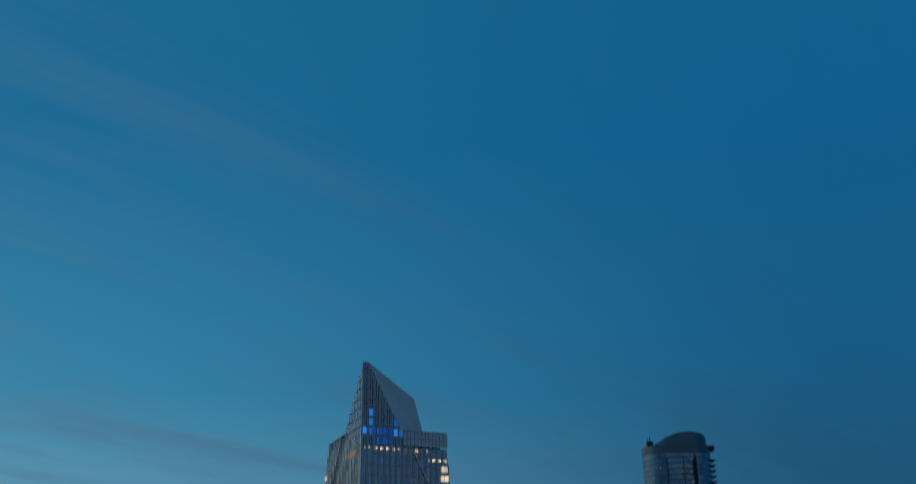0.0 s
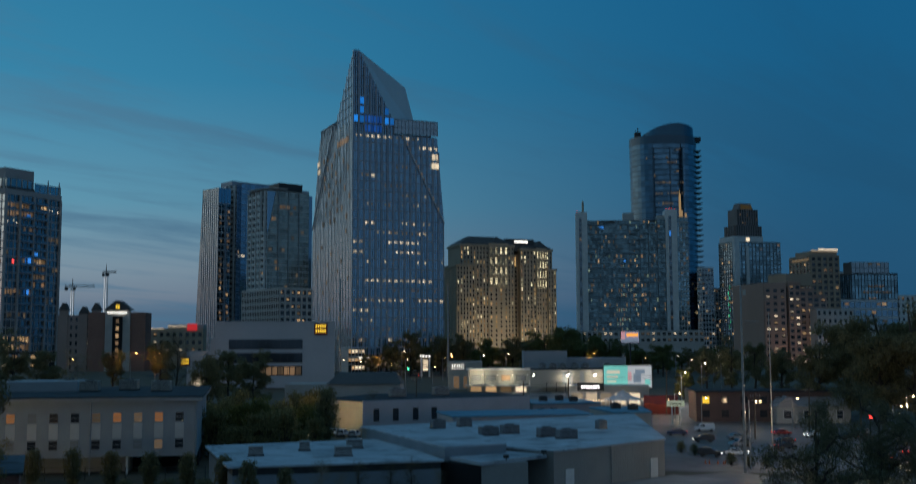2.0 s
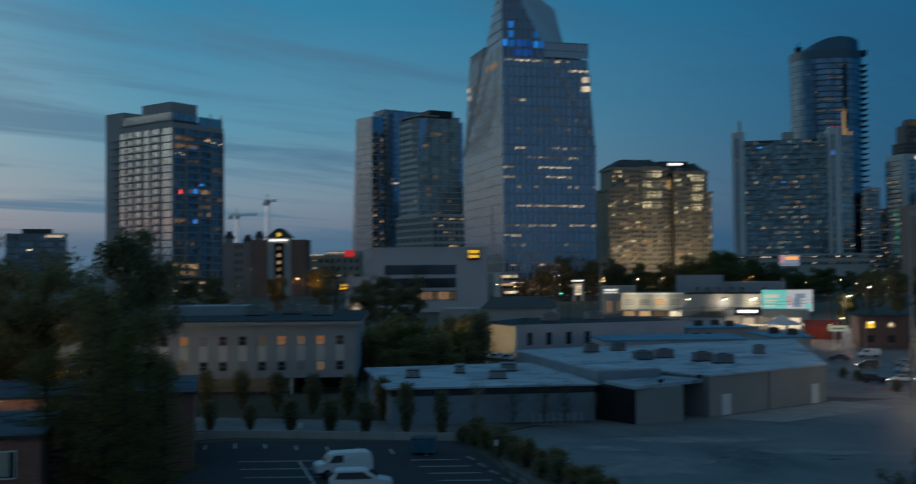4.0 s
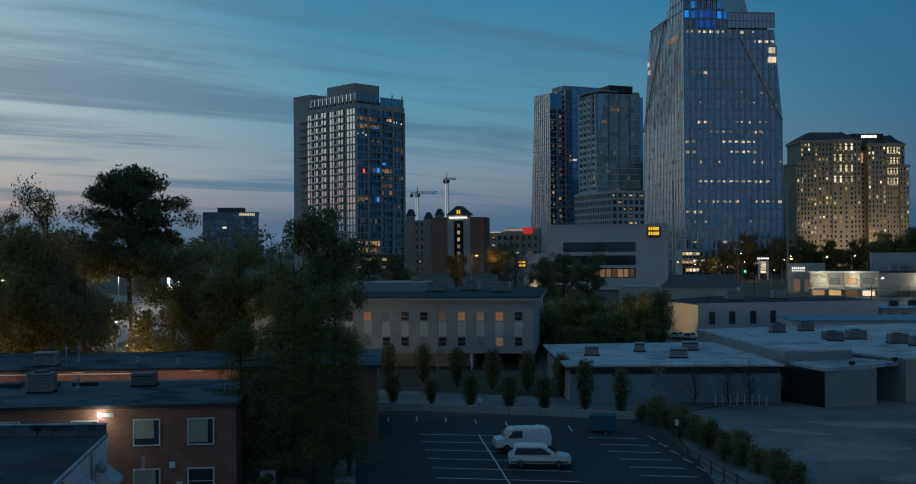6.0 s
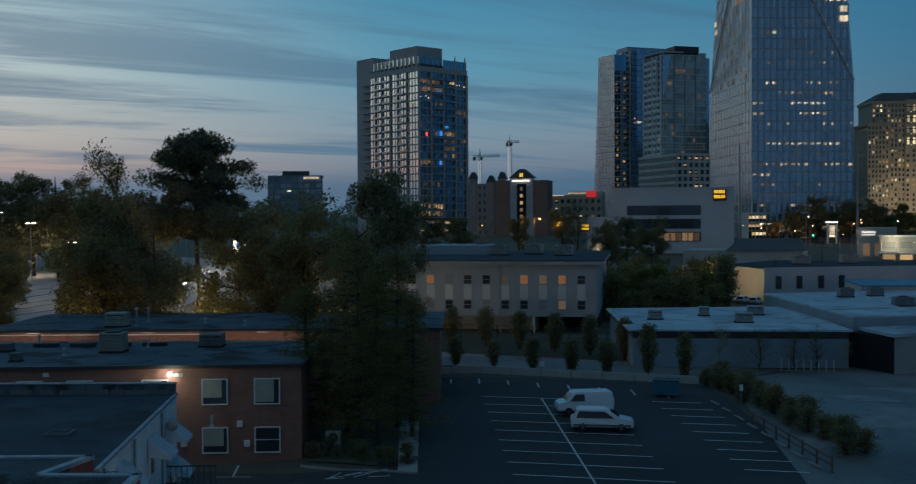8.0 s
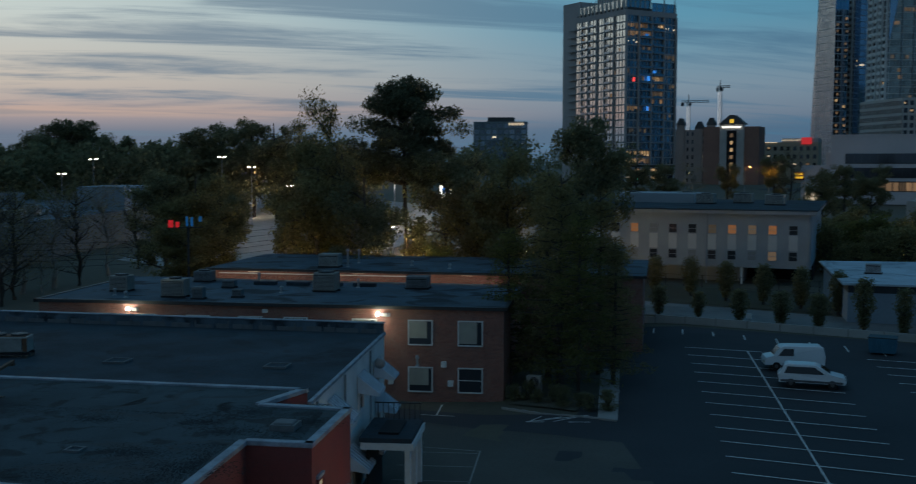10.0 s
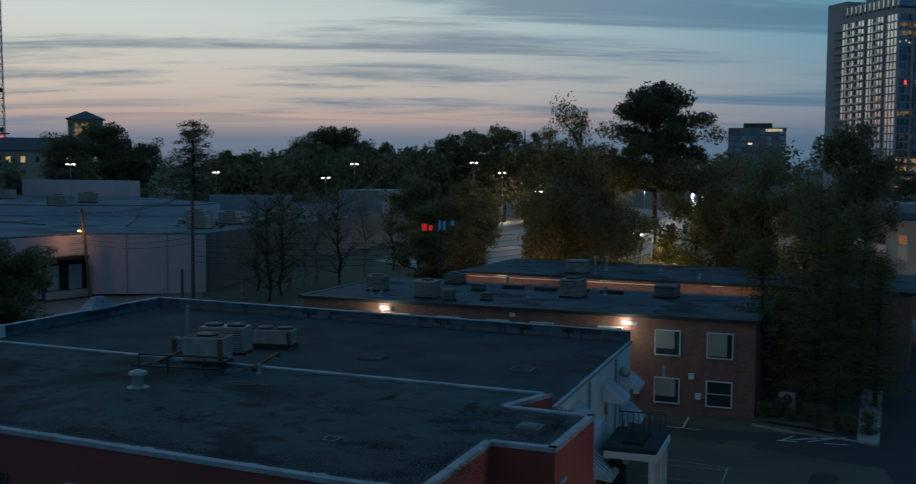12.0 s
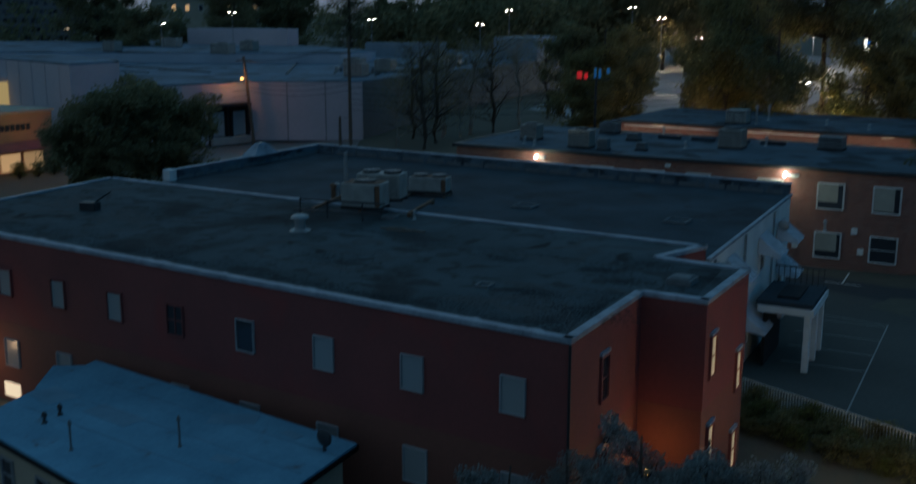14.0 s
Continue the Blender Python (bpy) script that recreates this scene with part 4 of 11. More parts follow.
def banded_tower():
    b = thing("banded_apartment_tower", "grey-green glass apartment tower with a white balcony grid", "apartment building", -111.9, 589.5, 9, 38)
    rng = random.Random(23)
    W, D, Z, N = 26.0, 22.0, 96.0, 28
    dz = Z / N
    core(b, rect(0.5, 0.5, W - 0.5, D), 0, Z, DARK_ROOF)
    # glass front with thin pale floor edges
    facade(b, 0, 0, 0, W, 0, Z, 14, N, BANDED_GLASS, PIER_GREY, 0.0, rng, 0.05, 0.04, 0.05)
    bars(b, "floor_edge_grid", [(0, -0.25, r * dz - 0.2, W, 0, r * dz + 0.3) for r in range(1, N + 1)] + [(0, -0.45, r * dz + 1.25, W, -0.4, r * dz + 1.32) for r in range(N)], CONC_TOWER)
    bars(b, "column_grid", [(x - 0.3, -0.35, 0, x + 0.3, 0.05, Z) for x in (6.6, 13.0, 19.6)], DARK_FRAME)
    warm, faint = [], []
    for x, r, kind in ((7.5, 25, 0), (9.5, 25, 0), (12.0, 25, 0), (16, 25, 0), (14, 24, 1), (2.0, 23, 0), (3.5, 23, 1), (1.0, 18, 1), (4.6, 16, 0), (5.6, 15, 0), (5.0, 15, 1), (18, 14, 1), (23.5, 13, 1), (15, 20, 1), (9, 18, 1), (21, 21, 1), (11, 12, 1)):
        (warm, faint)[kind].append((x, r * dz + 0.8, x + 1.7, r * dz + 2.6))
    panes(b, DIM_WIN, pose(0, -0.1, 0), warm)
    panes(b, FAINT_WIN, pose(0, -0.1, 0), faint)
    # the corner that folds back, widening towards the top
    bm = bmesh.new()
    for poly in ([(-0.3, -0.3, 71), (5.2, -0.3, 95.6), (-0.3, -0.3, 95.6)],):
        bm.faces.new([bm.verts.new(p) for p in poly])
    part("folded_corner", bm, BLUE_TOWER_GLASS, b, "folded blue glass corner")
    bm = bmesh.new()
    add_tube(bm, (0, -0.6, 70), (5.0, -0.6, 95.8), 0.18, 0.18, 5)
    part("fold_edge", bm, CONC_TOWER, b)
    # white balcony grid on the flank
    facade(b, 0, D, -90, D, 0, Z, 6, N, DARK_GLASS, WHITE_PAINT, 0.0, rng, 0.2, 0.2, 0.1)
    first = None
    for r in range(N):
        for y in (4.2, 9.4, 14.6, 19.4):
            if r > 21 and y < 5:
                continue
            m = pose(0, y, r * dz)
            if first is None:
                bm = bmesh.new()
                add_box(bm, -1.3, -2.0, 0, 0, 1.1, 1.5)
                first = part("balcony", bm, WHITE_PAINT, b, "white solid balcony")
                first.matrix_basis = m
            else:
                again(first, m)
    bars(b, "blade_grid", [(-1.4, y - 0.3, 0, 0, y + 0.3, Z) for y in (1.6, 6.6, 11.9, 17.0, 21.6)], WHITE_PAINT)
    ms = pose(-0.2, D, 0, 0, 0, -90)
    panes(b, WARM_WIN, ms, [(D - y, r * dz + 1.6, D - y + 1.1, r * dz + 2.9) for y, r in ((5.5, 14), (20, 5), (10.5, 7), (15.8, 11))])
    # roof: swept eave and a dark box
    bm = bmesh.new()
    add_prism(bm, [(-1.6, D), (-1.6, 8), (1.5, -0.8), (12, -0.9), (12, D)], Z + 1.2, Z + 1.8)
    part("swept_eave", bm, CONC_TOWER, b, "pale swept roof eave")
    core(b, rect(0, 1.5, W, D), Z, Z + 1.2, DARK_ROOF, "roof_band")
    core(b, rect(7.2, 0.6, 22, 12), Z + 1.2, Z + 5, DARK_METAL, "plant_room", None, "dark louvred plant room")
    bars(b, "roof_rail", [(22, 0.2, Z, W, 0.3, Z + 1.6)], PIER_GREY)
    core(b, rect(W - 0.3, 0.6, W + 2.4, 16), 0, Z - 1, BLUE_TOWER_GLASS, "side_wing")


DARK_FRAME = surf("dark_grey_frame", (0.22, 0.25, 0.26), (0.17, 0.19, 0.20), 0.2, 0.6)
banded_tower()


def office_block():
    b, rng = slab_tower("office_block", "grey gridded concrete office block", -97.9, 551.4, 38, 19, 43, 48.8, 6, 11, 22, DARK_GLASS, CONC_TOWER, 0.0, 24, pier=0.34, band=0.36, crown=0, side_lit=0.0)
    dz = (48.8 - ground(-97.9, 551.4) - 0.6) / 11
    cells = [(0.55 + k * 3.17, r * dz + 1.6, 1.55 + k * 3.17 + 0.8 * (k % 2), r * dz + 2.5) for r, k in ((10, 0), (10, 2), (10, 3), (10, 4), (10, 5), (8, 2), (8, 3), (7, 3), (6, 3), (6, 4), (5, 5), (4, 2), (9, 1), (2, 0))]
    panes(b, WARM_WIN, pose(0, -0.05, 0), cells)


office_block()


HOTEL_WIN = glow("hotel_lit_window", (1.0, 0.84, 0.50), 0.75, 0.9)
HOTEL_GLOW = glow("hotel_warm_window", (1.0, 0.62, 0.26), 0.32, 0.8)


def grand_hotel():
    b = thing("grand_hotel", "tan stone hotel tower with mansard roofs and bright floodlit bays", "hotel", -2.9, 558, 9, 20)
    rng = random.Random(31)

    def block(x0, x1, yy, zt, cols, lit=0.28):
        core(b, rect(x0 + 0.3, yy + 0.3, x1 - 0.3, yy + 20), 0, zt, STONE_HOTEL)
        n = int(zt / 2.35)
        facade(b, x0, yy, 0, x1 - x0, 0, zt - 1, cols, n, DARK_GLASS, STONE_HOTEL, 0.0, rng, 0.58, 0.40, 0.25)
        w, dz = (x1 - x0) / cols, (zt - 1) / n
        cells = {0: [], 1: [], 2: []}
        for c in range(cols):
            col = lit * rng.choice((0.3, 1.0, 1.0, 1.9))
            for r in range(n):
                if rng.random() < col:
                    cells[rng.choice((0, 1, 1, 2, 2))].append((x0 + (c + 0.28) * w, r * dz + 0.75, x0 + (c + 0.72) * w, r * dz + 1.95))
        for k, mt in enumerate((HOTEL_WIN, HOTEL_GLOW, DIM_WIN)):
            panes(b, mt, pose(0, yy - 0.05, 0), cells[k])
        bars(b, "string_course", [(x0 - 0.2, yy - 0.55, z, x1 + 0.2, yy + 0.1, z + 0.45) for z in (zt * 0.2, zt * 0.63)], STONE_HOTEL)
        core(b, rect(x0 - 0.5, yy - 0.6, x1 + 0.5, yy + 20), zt - 1, zt + 0.2, STONE_HOTEL, "cornice")

    def bay(x0, x1, yy, ztop, n, step):
        """A projecting bay of tall windows, floodlit from its sills."""
        core(b, rect(x0, yy - 0.9, x1, yy + 0.4), 0, ztop, STONE_HOTEL, "bay")
        w = (x1 - x0) / 4
        for k in range(n):
            z = ztop - 0.9 - (k + 1) * step
            bars(b, "sill", [(x0 - 0.3, yy - 1.5, z - 0.1, x1 + 0.3, yy - 0.8, z + 0.25)], STONE_HOTEL)
            panes(b, HOTEL_WIN, pose(0, yy - 0.95, 0), [(x0 + (c + 0.34) * w, z + 0.7, x0 + (c + 0.66) * w, z + step * 0.74) for c in range(4)], "tall floodlit window")
            bars(b, "glazing_grid", [(x0 + (c + 0.49) * w, yy - 1.02, z + 0.5, x0 + (c + 0.54) * w, yy - 0.98, z + step * 0.78) for c in range(4)] + [(x0 + 0.2, yy - 1.02, z + step * 0.52, x1 - 0.2, yy - 0.98, z + step * 0.58)], DARK_METAL)
            panes(b, glow("bay_uplight", (1.0, 0.85, 0.52), 0.9), pose(0, yy - 0.93, 0), [(x0 + c * w - 0.22, z + 0.25, x0 + c * w + 0.22, z + 0.6) for c in range(1, 4)], "small uplight on the sill")
        low = ztop - 0.9 - n * step
        m = int(low / 2.35)
        cells = [(x0 + (c + 0.3) * w, r * 2.35 + 0.7, x0 + (c + 0.62) * w, r * 2.35 + 1.9) for r in range(m) for c in range(4)]
        rng.shuffle(cells)
        k = len(cells)
        panes(b, HOTEL_GLOW, pose(0, yy - 0.95, 0), cells[: k // 5])
        panes(b, DIM_WIN, pose(0, yy - 0.95, 0), cells[k // 5: k // 3])
        bars(b, "dark_glazing", [(a, yy - 0.94, z0, c, yy - 0.9, z1) for a, z0, c, z1 in cells[k // 3:]], DARK_GLASS)

    block(-2.8, 27.2, 0, 62.6, 17)
    block(31.2, 49.6, 1.0, 61.0, 10)
    block(27.0, 31.4, 5, 58.0, 2, 0.5)
    block(-5.4, 4.6, -2.0, 51.8, 6)
    block(46.4, 51.0, -1.0, 50.4, 3)
    bay(12.8, 23.9, 0, 63.4, 4, 5.3)
    bay(40.2, 46.4, 1.0, 61.6, 4, 5.1)
    panes(b, HOTEL_WIN, pose(0, -0.1, 0), [(0.8, 57.4, 1.7, 61.2), (2.1, 57.4, 3.0, 61.2)], "tall floodlit window")
    panes(b, HOTEL_WIN, pose(0, -2.15, 0), [(-4.2 + k * 1.5, z, -3.3 + k * 1.5, z + 3.0) for k in range(2) for z in (41.8, 19.4)] + [(-1.2, 19.4, -0.3, 22.4)], "tall floodlit window")
    panes(b, HOTEL_GLOW, pose(0, 4.8, 0), [(28.0, 52.0, 30.4, 57.0)], "warm lit recess")
    for x0, x1, yy, zt in ((-2.8, 27.2, 0, 62.8), (31.2, 49.6, 1.0, 61.2)):
        core(b, rect(x0, yy, x1, yy + 20), zt, zt + 1.0, DARK_ROOF, "mansard_roof", rect(x0 + 1.0, yy + 1, x1 - 1.0, yy + 18), "dark mansard roof")
        core(b, rect(x0 + 1.0, yy + 1, x1 - 1.0, yy + 18), zt + 1.0, zt + 4.6, DARK_ROOF, "mansard_roof", rect(x0 + 7, yy + 6, x1 - 7, yy + 13), "dark mansard roof")
        mid = (12.8 + 23.9) / 2 if x0 < 0 else 43.3
        core(b, rect(mid - 4, yy - 0.8, mid + 4, yy + 6), zt + 0.5, zt + 4.4, DARK_ROOF, "dormer_roof", rect(mid - 0.3, yy + 2, mid + 0.3, yy + 6))
    core(b, rect(24, 3, 40, 18), 60, 66.4, DARK_ROOF, "middle_roof")
    bm = bmesh.new()
    for k in range(11):
        add_box(bm, 28.9 + k * 0.72, 2.7, 64.4, 29.4 + k * 0.72, 2.95, 65.5)
    part("sign_letters", bm, SIGN_WHITE, b, "white lit rooftop lettering")
    facade(b, -5.4, 18, -90, 20, 0, 50, 8, 21, DARK_GLASS, STONE_HOTEL, 0.3, rng, 0.6, 0.5, 0.3, lit_mats=(WARM_WIN, DIM_WIN))
    core(b, rect(-6, -4, 56, 2.5), 0, 6, STONE_HOTEL, "podium")
    facade_lights(b, [(4, -26, 4), (16, -28, 4), (30, -28, 4), (44, -26, 4)], 1500, (1.0, 0.80, 0.50))


grand_hotel()


CONDO_TEAL = glass("condo_teal_glass", (0.185, 0.25, 0.27), 0.12, 0.7, 0.5)
GREEN_WIN = glow("greenish_lit_window", (0.80, 1.0, 0.72), 0.13, 0.8)
SLAB_EDGE = surf("slab_edge", (0.24, 0.28, 0.30), (0.18, 0.21, 0.225), 0.2, 0.6)


def glass_condo():
    b = thing("glass_condominium", "broad teal glass apartment block between pale end towers", "apartment building", 68.5, 696, 9, -4)
    rng = random.Random(41)
    Z, N = 91.0, 29
    dz = Z / N
    core(b, rect(6, 3.4, 60, 22), 0, Z, DARK_ROOF)
    edges = (7.0, 13.4, 17.0, 25.0, 34.0, 41.0, 46.2, 52.0, 57.0)
    depth = (0.6, 1.6, 2.4, 3.0, 3.0, 2.4, 1.6, 0.6)
    lits = {0: [], 1: [], 2: [], 3: []}
    slabs, rails = [], []
    for i, (x0, x1, y) in enumerate(zip(edges, edges[1:], depth)):
        w = x1 - x0
        top = Z - (0.5, 3.2, 2.2, 0, 0.6, 0, 1.6, 0)[i]
        facade(b, x0, y, 0, w, 0, top, max(3, round(w / 1.5)), N, CONDO_TEAL, DARK_FRAME, 0.0, rng, 0.06, 0.12, 0.1)
        boxpart("rib", b, SLAB_EDGE, x0 - 0.15, y - 0.5, 0, x0 + 0.15, y + 0.4, top)
        for r in range(N):
            z = r * dz
            n = max(3, round(w / 1.5))
            if (i * 3 + r * (1 + i % 2)) % 3 or i % 3 == 1:
                a = x0 + 0.3 + (0.35 * w if (r + i) % 2 else 0)
                slabs.append((a, y - 1.2, z - 0.1, a + w * 0.55, y, z + 0.12))
                rails.append((a, y - 1.2, z + 0.3, a + w * 0.55, y - 1.14, z + 1.1))
            for c in range(n):
                u = rng.random()
                if u < 0.15:
                    k = rng.choice((0, 1, 1, 2, 2, 2, 2, 2, 3))
                    lits[k].append((x0 + (c + 0.12) * w / n, z + 0.5 + rng.uniform(0, 0.6), x0 + (c + rng.choice((0.5, 0.88))) * w / n, z + dz - rng.uniform(0.5, 1.0), y))
    for x, r, n in ((25, 10, 5), (27, 8, 5), (24, 7, 4), (36, 12, 2), (36, 13, 2), (36, 10, 2), (36, 15, 2), (28, 13, 3), (30, 4, 4), (44, 6, 4), (42, 9, 3), (20, 16, 3)):
        for k in range(n):
            lits[3 if (x + k) % 2 else 1].append((x + k * 1.45, r * dz + 0.5, x + k * 1.45 + 0.9, r * dz + 2.3, 2.9))
    for k, mt in enumerate((WARM_WIN, DIM_WIN, FAINT_WIN, GREEN_WIN)):
        for y in sorted({c[4] for c in lits[k]}):
            panes(b, mt, pose(0, y - 0.06, 0), [c[:4] for c in lits[k] if c[4] == y])
    bars(b, "balcony_grid", slabs, SLAB_EDGE)
    bars(b, "balcony_glass", rails, CONDO_TEAL)
    panes(b, BLUE_WIN, pose(0, 1.0, 0), [(x, r * dz + 1, x + 1.4, r * dz + 2) for x, r in ((14.6, 27), (16.2, 27), (37, 4), (30, 20))], "window glowing blue")
    for x, top in ((-0.3, 96.0), (56.8, 97.0)):
        core(b, rect(x, -2.5, x + 7.3, 14), 0, top, WHITE_PAINT, "end_tower", None, "pale end tower")
        facade(b, x + 1.9, -2.7, 0, 1.7, 0, top - 4, 1, N, DARK_TOWER_GLASS, CONC_TOWER, 0.04, rng, 0.06, 0.12, 0.05, limit=8, lit_mats=(DIM_WIN, FAINT_WIN))
    core(b, rect(64.2, 0.5, 71.3, 14), 0, 93, SLAB_EDGE, "end_wing")
    facade(b, 64.3, 0.3, 0, 7, 0, 92, 4, N, TEAL_TOWER_GLASS, CONC_TOWER, 0.12, rng, 0.2, 0.18, 0.2, lit_mats=(WARM_WIN, DIM_WIN, FAINT_WIN), limit=22)
    bars(b, "balcony_grid", [(66.4, -1.0, r * dz, 71.6, 0.4, r * dz + 0.25) for r in range(N)], CONC_TOWER)
    panes(b, BLUE_WIN, pose(0, -2.8, 0), [(59.0, 80, 60.2, 83)], "window glowing blue")
    for x, y, mt, h in ((4.4, 2, BEIGE_WALL, 8.5), (66.8, 2, HOTEL_GLOW, 14)):
        bm = bmesh.new()
        add_tube(bm, (x, y, 93), (x, y, 96 + h * 0.8), 0.8, 0.7, 6)
        add_tube(bm, (x, y, 96 + h * 0.8), (x, y, 96 + h), 0.3, 0.1, 6)
        part("spire", bm, mt, b, "slim roof spire")
    panes(b, WARM_WIN, pose(0, 0.1, 0), [(65.8, 92.4, 68.2, 96.5), (69.4, 92.0, 70.8, 94.5)], "warm lit roof niche")
    panes(b, RED_LIGHT, pose(0, -2.6, 0), [(57.2 + k * 1.8, 97.1, 57.6 + k * 1.8, 97.5) for k in range(4)] + [(0.2, 96.1, 0.6, 96.5)], "small red roof beacon")
    core(b, rect(30.4, 5, 37.4, 12), Z, Z + 5.0, CONC_TOWER, "plant_room")
    core(b, rect(52, 4, 57, 12), Z, Z + 3.0, CONC_TOWER, "plant_room")
    core(b, rect(-8, -14, 78, -6), 0, 19.4, CONC_TOWER, "podium", None, "pale parking podium")
    facade(b, -8, -14.1, 0, 86, 11.0, 18.6, 26, 2, BLACK, CONC_TOWER, 0.3, rng, 0.4, 0.55, 0.2, lit_mats=(PALE_WIN, DIM_WIN, FAINT_WIN))


glass_condo()


NAVY_GLASS = glass("navy_tower_glass", (0.085, 0.15, 0.21), 0.14, 1.0, 0.2)


def round_tower():
    b = thing("round_glass_tower", "tall dark blue glass tower with a curved crown and ringed balconies", "skyscraper", 152.3, 846, 9, 0)
    R, Z, n = 26.2, 166.0, 44
    ring = [(R * math.cos(a), R * 0.8 * math.sin(a)) for a in (k * math.tau / n for k in range(n))]
    core(b, [(x * 0.90, y * 0.90) for x, y in ring], 0, Z, DARK_ROOF)
    rng = random.Random(51)
    floors = 40
    dz = Z / floors

    def swell(z):
        return 0.955 + 0.05 * (z / Z) ** 1.5

    vs, fs, dark_v, dark_f = [], [], [], []
    for r in range(floors):
        for k in range(n):
            (xa, ya), (xb, yb) = ring[k], ring[(k + 1) % n]
            z0, z1 = r * dz + 0.5, (r + 1) * dz
            inset = -11 < (xa + xb) / 2 < 11.5 and ya < 0
            o0, o1 = (swell(z0), swell(z1)) if not inset else (swell(z0) - 0.03, swell(z1) - 0.03)
            tv, tf = (dark_v, dark_f) if (xa + xb) / 2 > -11 and ya < 0 else (vs, fs)
            i = len(tv)
            tv += [(xa * o0, ya * o0, z0), (xb * o0, yb * o0, z0), (xb * o1, yb * o1, z1), (xa * o1, ya * o1, z1)]
            tf.append((i, i + 1, i + 2, i + 3))
    numpy_mesh("glazing", vs, fs, NAVY_GLASS, b, "stuff")
    # paler tint than the flank, offsetting the darker sky the front mirrors
    numpy_mesh("front_glazing", dark_v, dark_f, glass("recess_glass", (0.17, 0.27, 0.35), 0.15, 0.9, 0.3), b, "stuff", "glazing of the front and the balconies, tinted to even out the reflections")
    band = glass("dark_teal_band", (0.09, 0.13, 0.165), 0.2, 0.6, 0.1)
    bm = bmesh.new()
    for r in range(floors + 1):
        s = swell(r * dz) + 0.004
        add_prism(bm, [(x * s, y * s) for x, y in ring], r * dz, r * dz + 0.55)
    part("floor_banding", bm, band, b, "", 0, "stuff")
    bars(b, "balcony_grid", [(-11.2, -R * 0.81, r * dz, 11.6, -R * 0.72, r * dz + 0.3) for r in range(4, floors - 1)], band)
    bars(b, "groove_grid", [(x - 0.3, -R * 0.82, 0, x + 0.3, -R * 0.6, Z - 3) for x in (-11.2, 2.0, 11.6)], band)
    bars(b, "balcony_grid", [(R - 6, -9, r * dz, R + 2.6, 4, r * dz + 0.45) for r in range(6, floors)], DARK_ROOF)
    cells = {0: [], 1: []}
    for z, x0, x1, kind in ((153.8, -16, -10.5, 1), (153.8, -4, 2, 1), (150.0, -10, 7, 0), (143.0, 4, 11, 0), (139.6, -16, -10, 1), (134.2, -10, 12, 1), (126.0, -10, 12, 1), (126.0, 3, 7, 0), (160, 5, 10, 1), (118, -8, 4, 1)):
        x = x0
        while x < x1:
            w = rng.uniform(0.5, 2.2)
            if rng.random() < 0.75:
                cells[kind].append((x, z + rng.uniform(0, 0.5), min(x1, x + w), z + rng.uniform(0.9, 1.9)))
            x += w + 0.4
    for k, mt in enumerate((DIM_WIN, FAINT_WIN)):
        panes(b, mt, pose(0, -R * 0.83 - 0.2, 0), [c for c in cells[k] if abs(c[0]) < 12])
        panes(b, mt, pose(0, -R * 0.66, 0), [c for c in cells[k] if c[0] < -12])
    # parapet ring and the rising drum on top
    bm = bmesh.new()
    add_prism(bm, [(x * 1.01, y * 1.01) for x, y in ring], Z, Z + 6.5)
    part("parapet_ring", bm, band, b, "smooth teal parapet ring")
    bm = bmesh.new()
    lo = [bm.verts.new((x * 0.80 + 3.6, y * 0.8, Z + 6.5)) for x, y in ring]
    hi = [bm.verts.new((x * 0.78 + 3.6, y * 0.78, Z + 8.5 + 8.3 * math.sin(min(1, max(0, (x + R) / (2 * R))) * 2.4) ** 0.8)) for x, y in ring]
    for k in range(n):
        bm.faces.new((lo[k], lo[(k + 1) % n], hi[(k + 1) % n], hi[k]))
    bm.faces.new(hi)
    part("crown", bm, glass("crown_teal", (0.08, 0.15, 0.20), 0.2, 0.8, 0.1), b, "curved glass crown")
    bm = bmesh.new()
    add_box(bm, -22.0, -4, Z + 6.5, -17.4, 2, Z + 12)
    add_tube(bm, (-19.5, -2, Z + 12), (-19.5, -2, Z + 16), 0.3)
    add_tube(bm, (-21.2, -2, Z + 12), (-21.2, -2, Z + 14.5), 0.2)
    part("roof_machinery", bm, DARK_METAL, b)
    boxpart("roof_rail", b, DARK_METAL, R - 2, -6, Z + 4, R + 3.0, 4, Z + 7.5)
    core(b, rect(22.2, -23.8, 30.4, -6), 0, 66, DARK_ROOF, "lower_wing", None, "lower glass wing")
    facade(b, 22.0, -6, -90, 18, 0, 66, 6, 18, BLUE_TOWER_GLASS, band, 0.12, rng, 0.06, 0.15, 0.05, limit=14)
    facade(b, 22.0, -24, 0, 8.6, 0, 66, 4, 18, BLUE_TOWER_GLASS, band, 0.0, rng, 0.06, 0.15, 0.05)
    panes(b, WARM_WIN, pose(0, -24.2, 0), [(22.4 + c * 2.1, 12 + r * 4.0, 24.0 + c * 2.1, 14.2 + r * 4.0) for r in range(11) for c in range(4) if (r * 3 + c) % 4])


round_tower()


SLATE_STONE = surf("slate_stone", (0.24, 0.205, 0.19), (0.17, 0.15, 0.14), 0.06, 0.8)


